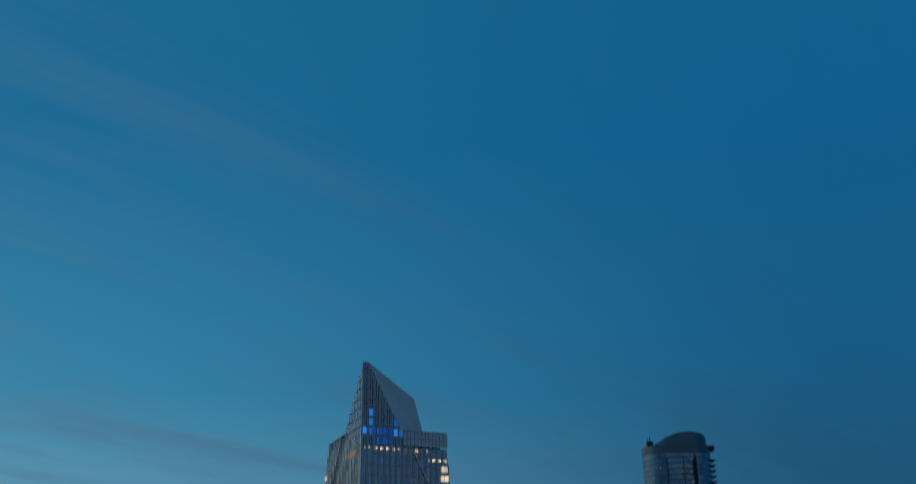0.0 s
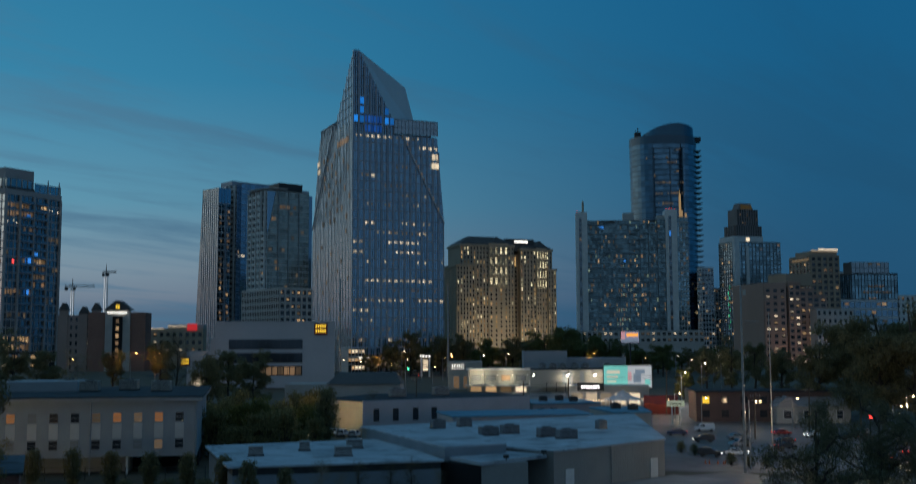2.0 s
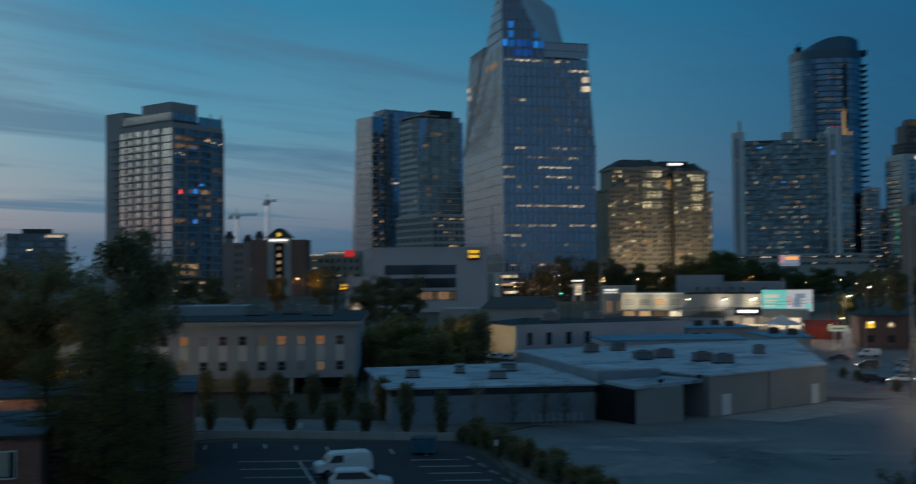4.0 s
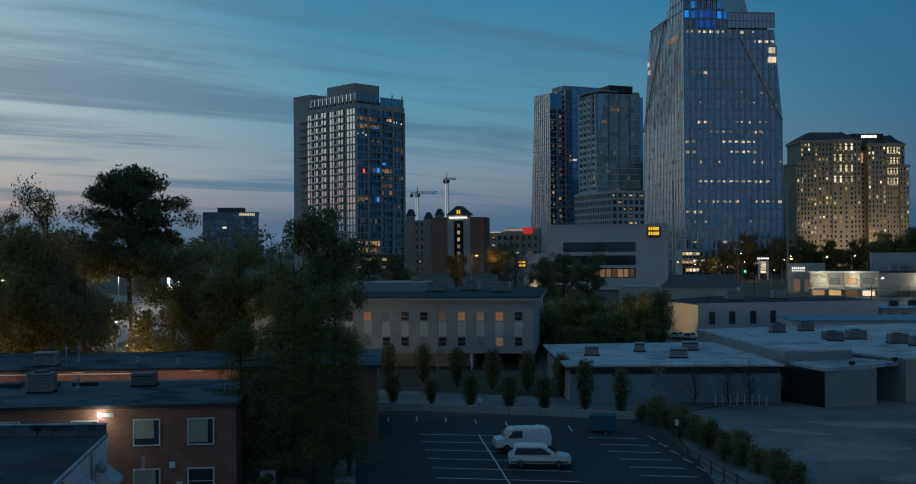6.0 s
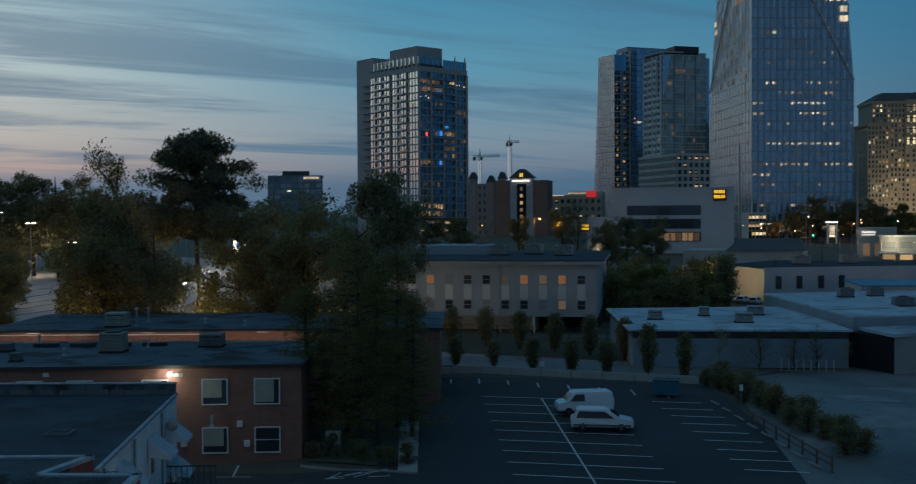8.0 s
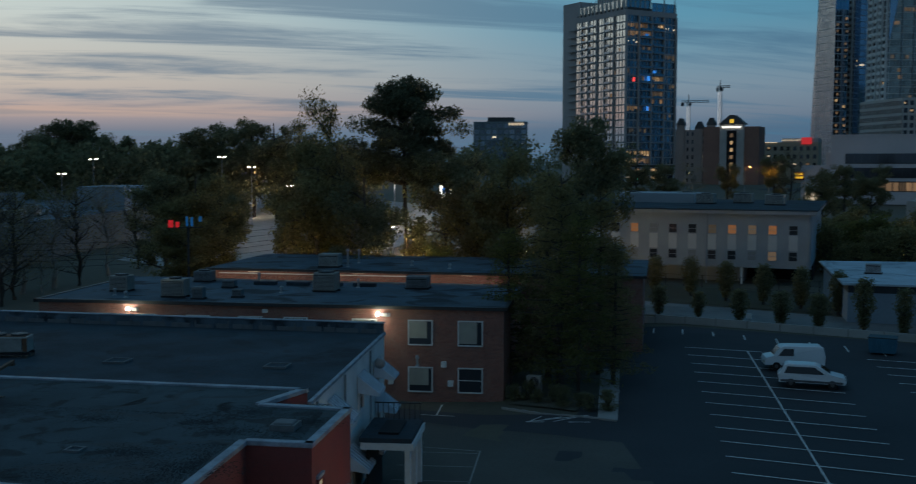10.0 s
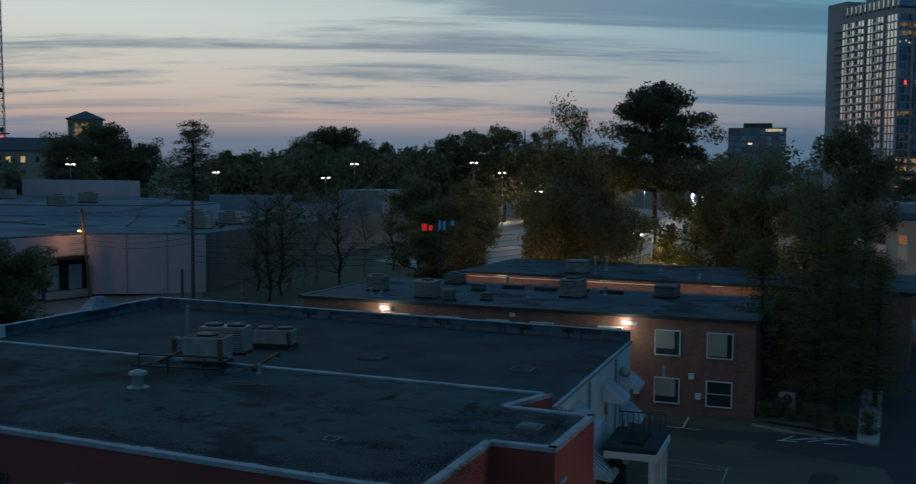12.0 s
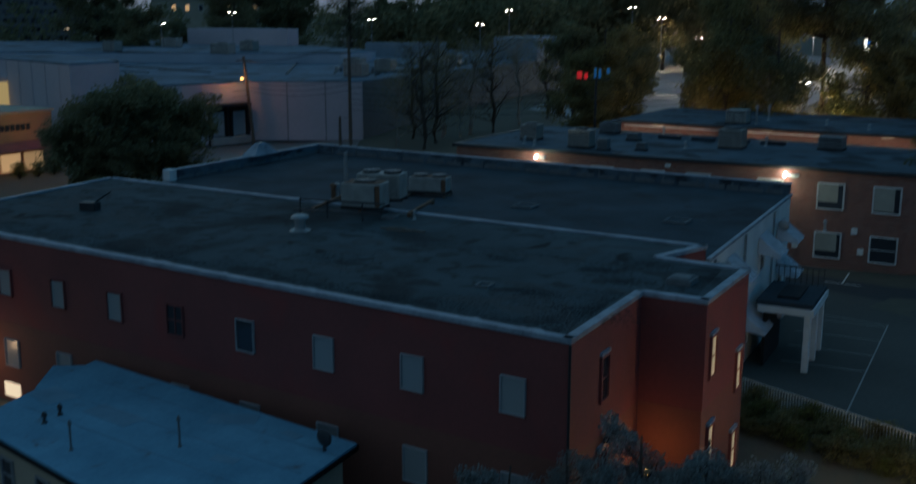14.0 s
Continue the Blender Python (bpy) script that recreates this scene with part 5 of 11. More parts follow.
def stone_tower():
    b = thing("stone_tower", "dark stone tower with a lit stepped crown", "skyscraper", 239, 970, 9, 20)
    rng = random.Random(61)
    facade(b, 0, 0, 0, 27, 0, 118, 11, 34, DARK_GLASS, SLATE_STONE, 0.0, rng, 0.5, 0.35, 0.5)
    core(b, rect(0.3, 0.3, 26.7, 18), 0, 118, SLATE_STONE)
    facade(b, 0, 18, -90, 18, 0, 118, 7, 34, DARK_GLASS, SLATE_STONE, 0.0, rng, 0.5, 0.35, 0.5)
    core(b, rect(2.5, 2, 24.5, 16), 118, 133, SLATE_STONE, "upper_wall")
    facade(b, 2.5, 1.9, 0, 22, 118, 133, 9, 4, DARK_GLASS, SLATE_STONE, 0.1, rng, 0.5, 0.35, 0.6, lit_mats=(DIM_WIN,))
    core(b, rect(5.5, 4, 21.5, 14), 133, 139, SLATE_STONE, "crown", rect(7.5, 5, 19.5, 13), "stepped stone crown")
    panes(b, glow("gold_crown", (1.0, 0.55, 0.12), 0.035), pose(0, 3.8, 0), [(8.2 + k * 2.0, 133.5, 9.6 + k * 2.0, 137.5) for k in range(6)], "gold-lit crown panel")
    panes(b, WARM_WIN, pose(0, -0.2, 0), [(3 + (k * 7) % 21, 70 + (k * 11) % 44, 4.2 + (k * 7) % 21, 71.8 + (k * 11) % 44) for k in range(14)])


stone_tower()


def pale_condo():
    b, rng = slab_tower("pale_condo_tower", "pale blue concrete and glass apartment tower", 190, 777, 20, 39, 20, 93.6, 13, 26, 7, TEAL_TOWER_GLASS, SLAB_EDGE, 0.05, 62, side_lit=0.2, pier=0.16, band=0.22, lit_mats=(DIM_WIN, FAINT_WIN, WARM_WIN), crown=0)
    core(b, rect(-0.4, -0.9, 3.6, 2), 0, 85, WHITE_PAINT, "end_blade", None, "white end blade")
    core(b, rect(9.2, -0.9, 11.6, 0.2), 0, 82, WHITE_PAINT, "blade", None, "white upright blade")
    core(b, rect(-0.6, -0.6, 24, 18), 84.6, 88.6, WHITE_PAINT, "roof_band", None, "white roof storey")
    panes(b, PALE_WIN, pose(0, -0.8, 0), [(9.5, 85.2, 12.5, 87.4)], "bright roof room")
    panes(b, glow("stair_green", (0.1, 1.0, 0.5), 0.45, 0.7), pose(-0.4, 15, 0, 0, 0, -90), [(6 + k % 2 * 1.6, 22 + k * 4.1, 6.8 + k % 2 * 1.6, 24.4 + k * 4.1) for k in range(8)], "green lit stair window")
    bars(b, "balcony_grid", [(-1.6, y, r * 3.45, 0, y + 4, r * 3.45 + 0.3) for r in range(2, 25) for y in (3, 12)] + [(34, -1.5, r * 3.45, 39.6, 0, r * 3.45 + 0.3) for r in range(2, 23)], CONC_TOWER)


pale_condo()


def tan_hotel():
    b = thing("tan_hotel", "tan brick hotel with square lit windows", "hotel", 135.5, 502, 9, 20)
    rng = random.Random(63)
    plain = surf("tan_brick", (0.47, 0.30, 0.235), (0.39, 0.25, 0.195), 0.06, 0.85)
    core(b, rect(0, 0, 12.5, 25), 0, 38.5, plain, "stair_end", None, "plain tan brick end")
    core(b, rect(12.5, 1.2, 13.8, 25), 0, 37, DARK_METAL, "joint", None, "dark recessed joint")
    for x0, x1, y, zt, cols in ((13.8, 20.5, 0, 39.0, 2), (20.5, 28.5, 0.8, 36.0, 2), (28.5, 36.5, 1.6, 33.0, 2)):
        core(b, rect(x0, y + 0.2, x1, y + 22), 0, zt, plain)
        facade(b, x0, y, 0, x1 - x0, 0, zt - 1.2, cols, 13, DARK_GLASS, plain, 0.5, rng, 0.38, 0.42, 0.12, lit_mats=(PALE_WIN, WARM_WIN, DIM_WIN), limit=26)
        core(b, rect(x0 - 0.2, y - 0.25, x1 + 0.2, y + 22), zt - 0.2, zt + 0.5, plain, "cornice")
    core(b, rect(17, 6, 32, 20), 38, 43.5, BROWN_STONE, "roof_house")
    facade(b, 0.2, -0.35, 0, 12, 3, 36, 3, 11, DARK_GLASS, plain, 0.3, rng, 0.5, 0.5, 0.06, lit_mats=(PALE_WIN, WARM_WIN), limit=9)
    bars(b, "wall_badge", [(-0.1, 14, 33.5, 0, 16.5, 36)], CONC_TOWER)
    core(b, rect(26, -4, 47, 4), 0, 26.5, CONC_TOWER, "annex", None, "pale concrete annex")
    facade(b, 26, -4.1, 0, 21, 0, 26, 7, 7, DARK_GLASS, CONC_TOWER, 0.2, rng, 0.55, 0.5, 0.1, lit_mats=(PALE_WIN, WARM_WIN), limit=10)
    core(b, rect(44, -6, 60, 2), 0, 19.5, WHITE_PAINT, "low_annex", None, "low white annex")
    facade_lights(b, [(8, -16, 4), (26, -18, 4)], 260, (1.0, 0.62, 0.34))


tan_hotel()
lit_roof, rng = slab_tower("lit_roof_tower", "dark brick tower with a glowing roof edge", 210, 668, 15, 20, 24, 74, 5, 18, 6, DARK_GLASS, BROWN_STONE, 0.16, 64, pier=0.4, band=0.4, lit_mats=(WARM_WIN, DIM_WIN, FAINT_WIN), crown=0)
core(lit_roof, rect(2, 2, 20, 20), 65.4, 68.0, BROWN_STONE, "roof_house")
boxpart("lit_crown", lit_roof, PALE_WIN, 1.6, 1.6, 67.8, 20.4, 1.9, 68.7, "warm glowing roof edge")
boxpart("lit_crown", lit_roof, PALE_WIN, 6.6, 1.4, 68.9, 20.4, 1.7, 69.5, "warm glowing upper roof edge")
boxpart("lit_crown", lit_roof, WARM_WIN, -0.5, 2, 62.0, -0.3, 20, 63.4, "warm glowing side edge")
slab_tower("grey_tower", "plain grey concrete office tower", 254, 759, 15, 13, 9, 70, 5, 16, 3, DARK_GLASS, CONC_TOWER, 0.04, 65, pier=0.4, band=0.4, crown=0)


def black_tower():
    b, rng = slab_tower("black_glass_tower", "black glass office tower, few lit floors", 252, 717, 10, 33, 18, 66, 14, 14, 6, TEAL_TOWER_GLASS, DARK_METAL, 0.0, 66, pier=0.07, band=0.08, crown=0)
    facade(b, 2, 3, 0, 27, 57, 65, 9, 2, GREY_TOWER_GLASS, SLAB_EDGE, 0.15, rng, 0.12, 0.1, 0.1, lit_mats=(FAINT_WIN,))
    core(b, rect(2.2, 3.2, 28.8, 14), 57, 65, DARK_ROOF, "roof_storey")
    panes(b, DIM_WIN, pose(0, -0.1, 0), [(12 + k * 1.9, z, 13.4 + k * 1.9, z + 1.2) for z, n in ((22, 7), (31, 5), (40, 3), (48, 6)) for k in range(n)])
    panes(b, FAINT_WIN, pose(0, -0.1, 0), [(8 + k * 2.3, z, 9.8 + k * 2.3, z + 1.4) for z, n in ((26, 9), (35, 8), (44, 9)) for k in range(n)])


black_tower()
slab_tower("low_glass_office", "low blue glass office building", 228, 683, 10, 44, 18, 47, 12, 7, 5, BLUE_TOWER_GLASS, MULLION, 0.12, 67, pier=0.1, crown=0)
slab_tower("white_office", "white office block with lit windows", 328, 838, 10, 40, 18, 57, 10, 9, 5, DARK_GLASS, WHITE_PAINT, 0.3, 68, pier=0.5, band=0.5, crown=0)
slab_tower("narrow_glass_tower", "narrow dark glass tower with a red mast lamp", 167, 782, 10, 9, 8, 75, 4, 20, 3, DARK_TOWER_GLASS, MULLION, 0.15, 69, crown=0)
slab_tower("narrow_blue_tower", "narrow blue glass apartment tower", 178, 800, 10, 10, 8, 61, 4, 16, 3, BLUE_TOWER_GLASS, MULLION, 0.25, 70, crown=0)
office, rng = slab_tower("distant_office", "distant dark office block with a lit sign", -366, 598, 26, 34, 18, 44, 9, 9, 5, DARK_TOWER_GLASS, DARK_FRAME, 0.06, 72)


def sign_bars(b, x, y, z, w, h, n, mat=None, name="sign_letters", label="white lit lettering"):
    bm = bmesh.new()
    for k in range(n):
        add_box(bm, x + k * w / n, y - 0.12, z, x + (k + 0.68) * w / n, y, z + h)
    return part(name, bm, mat or SIGN_WHITE, b, label)


sign_bars(office, 22.5, -0.5, 33.0, 10, 1.6, 9, PALE_WIN)


PINK_STUCCO = surf("pinkish_stucco", (0.36, 0.27, 0.235), (0.28, 0.21, 0.18), 0.1, 0.8)


def small_hotel():
    b = thing("roadside_hotel", "brown and cream gabled hotel with a lit stair tower", "hotel", -160, 441, 8.5, 6)
    rng = random.Random(81)
    STUCCO = surf("brown_stucco", (0.30, 0.16, 0.12), (0.22, 0.12, 0.09), 0.1, 0.8)
    core(b, rect(-9.5, 3, 8, 16), 0, 23.5, PINK_STUCCO, "west_wing")
    for x in (-9, -1, 4):
        core(b, rect(x, 2.4, x + 3.4, 4), 0, 25.5 if x != -1 else 24, PINK_STUCCO, "gable_bay", None, "cream gabled bay")
        bm = bmesh.new()
        add_prism(bm, rect(x - 0.3, 2.2, x + 3.7, 6), 25.5 if x != -1 else 24, 28.5 if x != -1 else 27, [(x + 1.2, 2.4), (x + 2.2, 2.4), (x + 2.2, 6), (x + 1.2, 6)])
        part("gable_roof", bm, DARK_ROOF, b)
    facade(b, -9.5, 2.9, 0, 17, 0, 23, 8, 7, DARK_GLASS, PINK_STUCCO, 0.06, rng, 0.6, 0.5, 0.15)
    core(b, rect(3, 1, 26, 14), 0, 24.6, STUCCO, "main_block", None, "brown stucco block")
    core(b, rect(10, 0.2, 20, 2), 0, 25.5, CREAM_WALL, "tower_bay", None, "cream central bay")
    bm = bmesh.new()
    add_prism(bm, rect(9.4, -0.4, 20.6, 6), 25.5, 29.4, [(14, -0.2), (16, -0.2), (16, 6), (14, 6)])
    part("gable_roof", bm, DARK_ROOF, b)
    core(b, rect(13, -0.2, 17, 0.4), 0, 23, BLACK, "stair_glass")
    for k in range(7):
        boxpart("lit_window", b, WARM_WIN if k % 3 else DIM_WIN, 14.4, -0.35, 2.2 + k * 3.0, 15.6, -0.22, 3.7 + k * 3.0, "warm lit stair window")
    sign_bars(b, 14.3, -0.4, 26.0, 1.7, 1.6, 2, SIGN_YELLOW, "sign_badge", "yellow lit badge in the gable")
    sign_bars(b, 11.0, -0.35, 24.0, 8.0, 0.75, 10)


small_hotel()


def far_shop():
    b = thing("low_shop_building", "low beige shop with a white lit eave and red sign", "building", -150, 497.5, 9, 8)
    core(b, rect(0, 0, 26, 15), 0, 18.5, BEIGE_WALL)
    boxpart("lit_eave", b, PALE_WIN, 0, -0.4, 18.3, 8, -0.1, 18.55)
    boxpart("lit_eave", b, PALE_WIN, 10, -0.4, 19.3, 18.5, -0.1, 19.55)
    core(b, rect(10, 0.5, 26, 15), 18.5, 20.2, CONC_TOWER, "parapet")
    boxpart("red_sign", b, glow("red_sign", (1.0, 0.05, 0.06), 0.4), 18.8, -0.5, 17.5, 23.2, -0.1, 20.6, "red lit sign")
    facade(b, 0, -0.1, 0, 26, 6, 17, 9, 3, DARK_GLASS, BEIGE_WALL, 0.25, random.Random(82), 0.5, 0.5, 0.1)


far_shop()


def bank():
    b = thing("bank_building", "plain grey concrete bank with long dark window bands", "bank", -75.6, 319.5, 6.4, 7)
    wall = surf("pale_concrete_panels", (0.50, 0.50, 0.52), (0.42, 0.42, 0.44), 0.08, 0.8)
    core(b, rect(0, 0, 35, 22), 0, 19.3, wall)
    core(b, rect(-8.5, 3, 0.2, 20), 0, 10.9, wall, "side_wing")
    core(b, rect(-1.5, 1.5, 0.3, 16), 0, 14.6, wall, "link_wall")
    bm = bmesh.new()
    add_box(bm, -0.2, -0.15, 19.3, 35.2, 22.2, 19.7)
    part("parapet", bm, wall, b)
    for z in (11.4, 7.4, 3.6):
        bm = bmesh.new()
        add_box(bm, 4, -0.08, z, 25.5, 0.3, z + 2.9)
        part("window_band", bm, DARK_GLASS, b, "long dark window band")
        for k in range(11):
            boxpart("mullion", b, DARK_METAL, 4 + k * 2.15 - 0.05, -0.16, z, 4 + k * 2.15 + 0.05, -0.06, z + 2.9)
    for k in range(7):
        boxpart("lit_window", b, DIM_WIN, 13.2 + k * 1.75, -0.12, 3.8, 14.7 + k * 1.75, -0.09, 6.2)
    for x, y, z, s in ((29.0, -0.3, 15.6, 3.9), (-10.3, 2.6, 6.6, 2.7)):
        sgn = boxpart("sign_panel", b, surf("sign_red", (0.22, 0.03, 0.02), (0.16, 0.02, 0.015), 1, 0.5), x, y - 0.1, z, x + s, y + 0.2, z + s * 0.86, "dark red sign panel with yellow lettering")
        for row in (0.55, 0.18):
            bm = bmesh.new()
            for k in range(5):
                add_box(bm, x + s * (0.1 + 0.165 * k), y - 0.18, z + s * row, x + s * (0.22 + 0.165 * k), y - 0.1, z + s * (row + 0.24))
            part("sign_letters", bm, SIGN_YELLOW, b, "yellow lit lettering")
    boxpart("porch_light", b, PALE_WIN, -7.0, 2.8, 0.2, -3.5, 2.95, 3.0)


bank()

# ---------------------------------------------------------------- nearer buildings
def window(b, x, z, w, h, mat, m, frame_mat=WHITE_PAINT, name="window", mull=1, frame_w=0.09):
    """A framed window on a wall of b: m carries the wall's plane, x along it, z up, outside towards -y."""
    bm = bmesh.new()
    add_box(bm, x - w / 2, -0.03, z, x + w / 2, 0.02, z + h, m)
    pane = part(name, bm, mat, b)
    bm = bmesh.new()
    for x0, x1, z0, z1 in ((-w / 2 - frame_w, w / 2 + frame_w, -frame_w, 0), (-w / 2 - frame_w, w / 2 + frame_w, h, h + frame_w), (-w / 2 - frame_w, -w / 2, 0, h), (w / 2, w / 2 + frame_w, 0, h)):
        add_box(bm, x + x0, -0.1, z + z0, x + x1, 0.02, z + z1, m)
    if mull:
        add_box(bm, x - w / 2, -0.06, z + h * 0.5 - 0.025, x + w / 2, 0.0, z + h * 0.5 + 0.025, m)
    if mull > 1:
        add_box(bm, x - 0.025, -0.06, z, x + 0.025, 0.0, z + h, m)
    part("frame", bm, frame_mat, pane)
    return pane


def wall_pose(ax, ay, bx, by, z=0):
    return pose(ax, ay, z, 0, 0, math.degrees(math.atan2(by - ay, bx - ax)))


def roof_unit(x, y, z, turn, w=1.6, d=1.3, h=1.1, fans=1, mat=None, label="grey rooftop air conditioner", group="", plain=False):
    """A packaged air conditioner on rails: cabinet, grille, fan rings and guards."""
    t = thing("air_conditioner", label, "air conditioner", x, y, z, turn, group)
    boxpart("cabinet", t, mat or UNIT_METAL, -w / 2, -d / 2, 0.15, w / 2, d / 2, h, "", 0.03)
    bm = bmesh.new()
    for s in (-1, 1):
        add_box(bm, -w / 2 - 0.1, s * d * 0.35 - 0.06, 0, w / 2 + 0.1, s * d * 0.35 + 0.06, 0.15)
    part("base_frame", bm, DARK_METAL, t)
    bm = bmesh.new()
    add_box(bm, -w / 2 + 0.1, -d / 2 - 0.015, 0.28, w / 2 - 0.1, -d / 2 + 0.01, h - 0.16)
    part("coil", bm, DARK_METAL, t)
    if plain:
        boxpart("access_panel", t, mat, -w / 2 + 0.04, -d / 2 - 0.05, 0.2, w / 2 - 0.3, -d / 2 - 0.015, h - 0.05, "", 0.01)
        boxpart("rusty_edge", t, RUST, w / 2 - 0.26, -d / 2 - 0.04, 0.2, w / 2 - 0.02, -d / 2 - 0.015, h - 0.08)
        boxpart("rusty_lid", t, RUST, -w / 2 + 0.1, -d / 2 + 0.1, h, w / 2 - 0.1, d / 2 - 0.1, h + 0.03)
    else:
        n = int((h - 0.45) / 0.11)
        bm = bmesh.new()
        for k in range(n):
            add_box(bm, -w / 2 + 0.08, -d / 2 - 0.025, 0.3 + k * 0.11, w / 2 - 0.08, -d / 2 - 0.01, 0.38 + k * 0.11)
        part("louvres", bm, mat or UNIT_METAL, t)
    for k in range(fans):
        cx = (k - (fans - 1) / 2) * w / max(fans, 1)
        r = min(d, w / fans) * 0.4
        bm = bmesh.new()
        add_tube(bm, (cx, 0, h), (cx, 0, h + 0.12), r, r, 18)
        fan = part("fan_ring", bm, DARK_METAL, t)
        bm = bmesh.new()
        for a in range(4):
            add_box(bm, -r, -0.015, 0, r, 0.015, 0.02, pose(cx, 0, h + 0.13, 0, 0, a * 45))
        part("fan_guard", bm, GALV, fan)
    return t


def vent_pipe(x, y, z, h=0.8, r=0.09, cap=True, mat=None, label="thin galvanised roof vent pipe"):
    t = thing("vent_pipe", label, "vent", x, y, z)
    bm = bmesh.new()
    add_tube(bm, (0, 0, 0), (0, 0, h), r, r, 10)
    add_tube(bm, (0, 0, 0), (0, 0, 0.1), r * 2, r * 1.2, 10)
    part("pipe", bm, mat or GALV, t)
    if cap:
        bm = bmesh.new()
        add_tube(bm, (0, 0, h), (0, 0, h + 0.12), r * 1.7, r * 1.5, 10)
        add_tube(bm, (0, 0, h + 0.12), (0, 0, h + 0.2), r * 1.5, r * 0.4, 10)
        part("cap", bm, mat or GALV, t)
    return t


GALV_DULL = surf("dull_lid", (0.16, 0.165, 0.165), (0.10, 0.105, 0.105), 2.0, 0.7)


def hatch(x, y, z, turn, w=1.1, h=0.07):
    t = thing("roof_hatch", "low square roof hatch with a pale lid", "roof hatch", x, y, z, turn)
    boxpart("curb", t, GALV_DULL, -w / 2, -w / 2, 0, w / 2, w / 2, h)
    if h > 0.15:
        boxpart("lid", t, GALV_DULL, -w / 2 + 0.1, -w / 2 + 0.1, h, w / 2 - 0.1, w / 2 - 0.1, h + 0.12, "", 0.05)
    else:
        boxpart("lid", t, TAR_ROOF, -w / 2 + 0.1, -w / 2 + 0.1, h, w / 2 - 0.1, w / 2 - 0.1, h + 0.02)
    for a in range(4):
        boxpart("rim", t, GALV_DULL, -w / 2, -w / 2, h, w / 2 - 0.09, -w / 2 + 0.08, h + 0.05, "", 0, pose(0, 0, 0, 0, 0, a * 90))
    return t


RED_PLAN = [(-58.7, 9.3), (-23.9, 22.0), (-26.75, 28.1), (-24.5, 29.05), (-26.8, 34.2), (-30.4, 32.9), (-30.75, 36.2), (-66.06, 22.05)]


def strip_along(bm, pts, width, z0, z1, out=0.12, closed=True):
    """A flat band that follows an outline, set over its edge."""
    n = len(pts)
    for i in range(n if closed else n - 1):
        a, c = Vector((*pts[i], 0)), Vector((*pts[(i + 1) % n], 0))
        d = (c - a).normalized()
        add_box(bm, -out, -out, z0, (c - a).length + out, width, z1, wall_pose(a.x, a.y, c.x, c.y))


CREAM_WIN = glow("cream_lit_window", (1.0, 0.80, 0.50), 0.24)


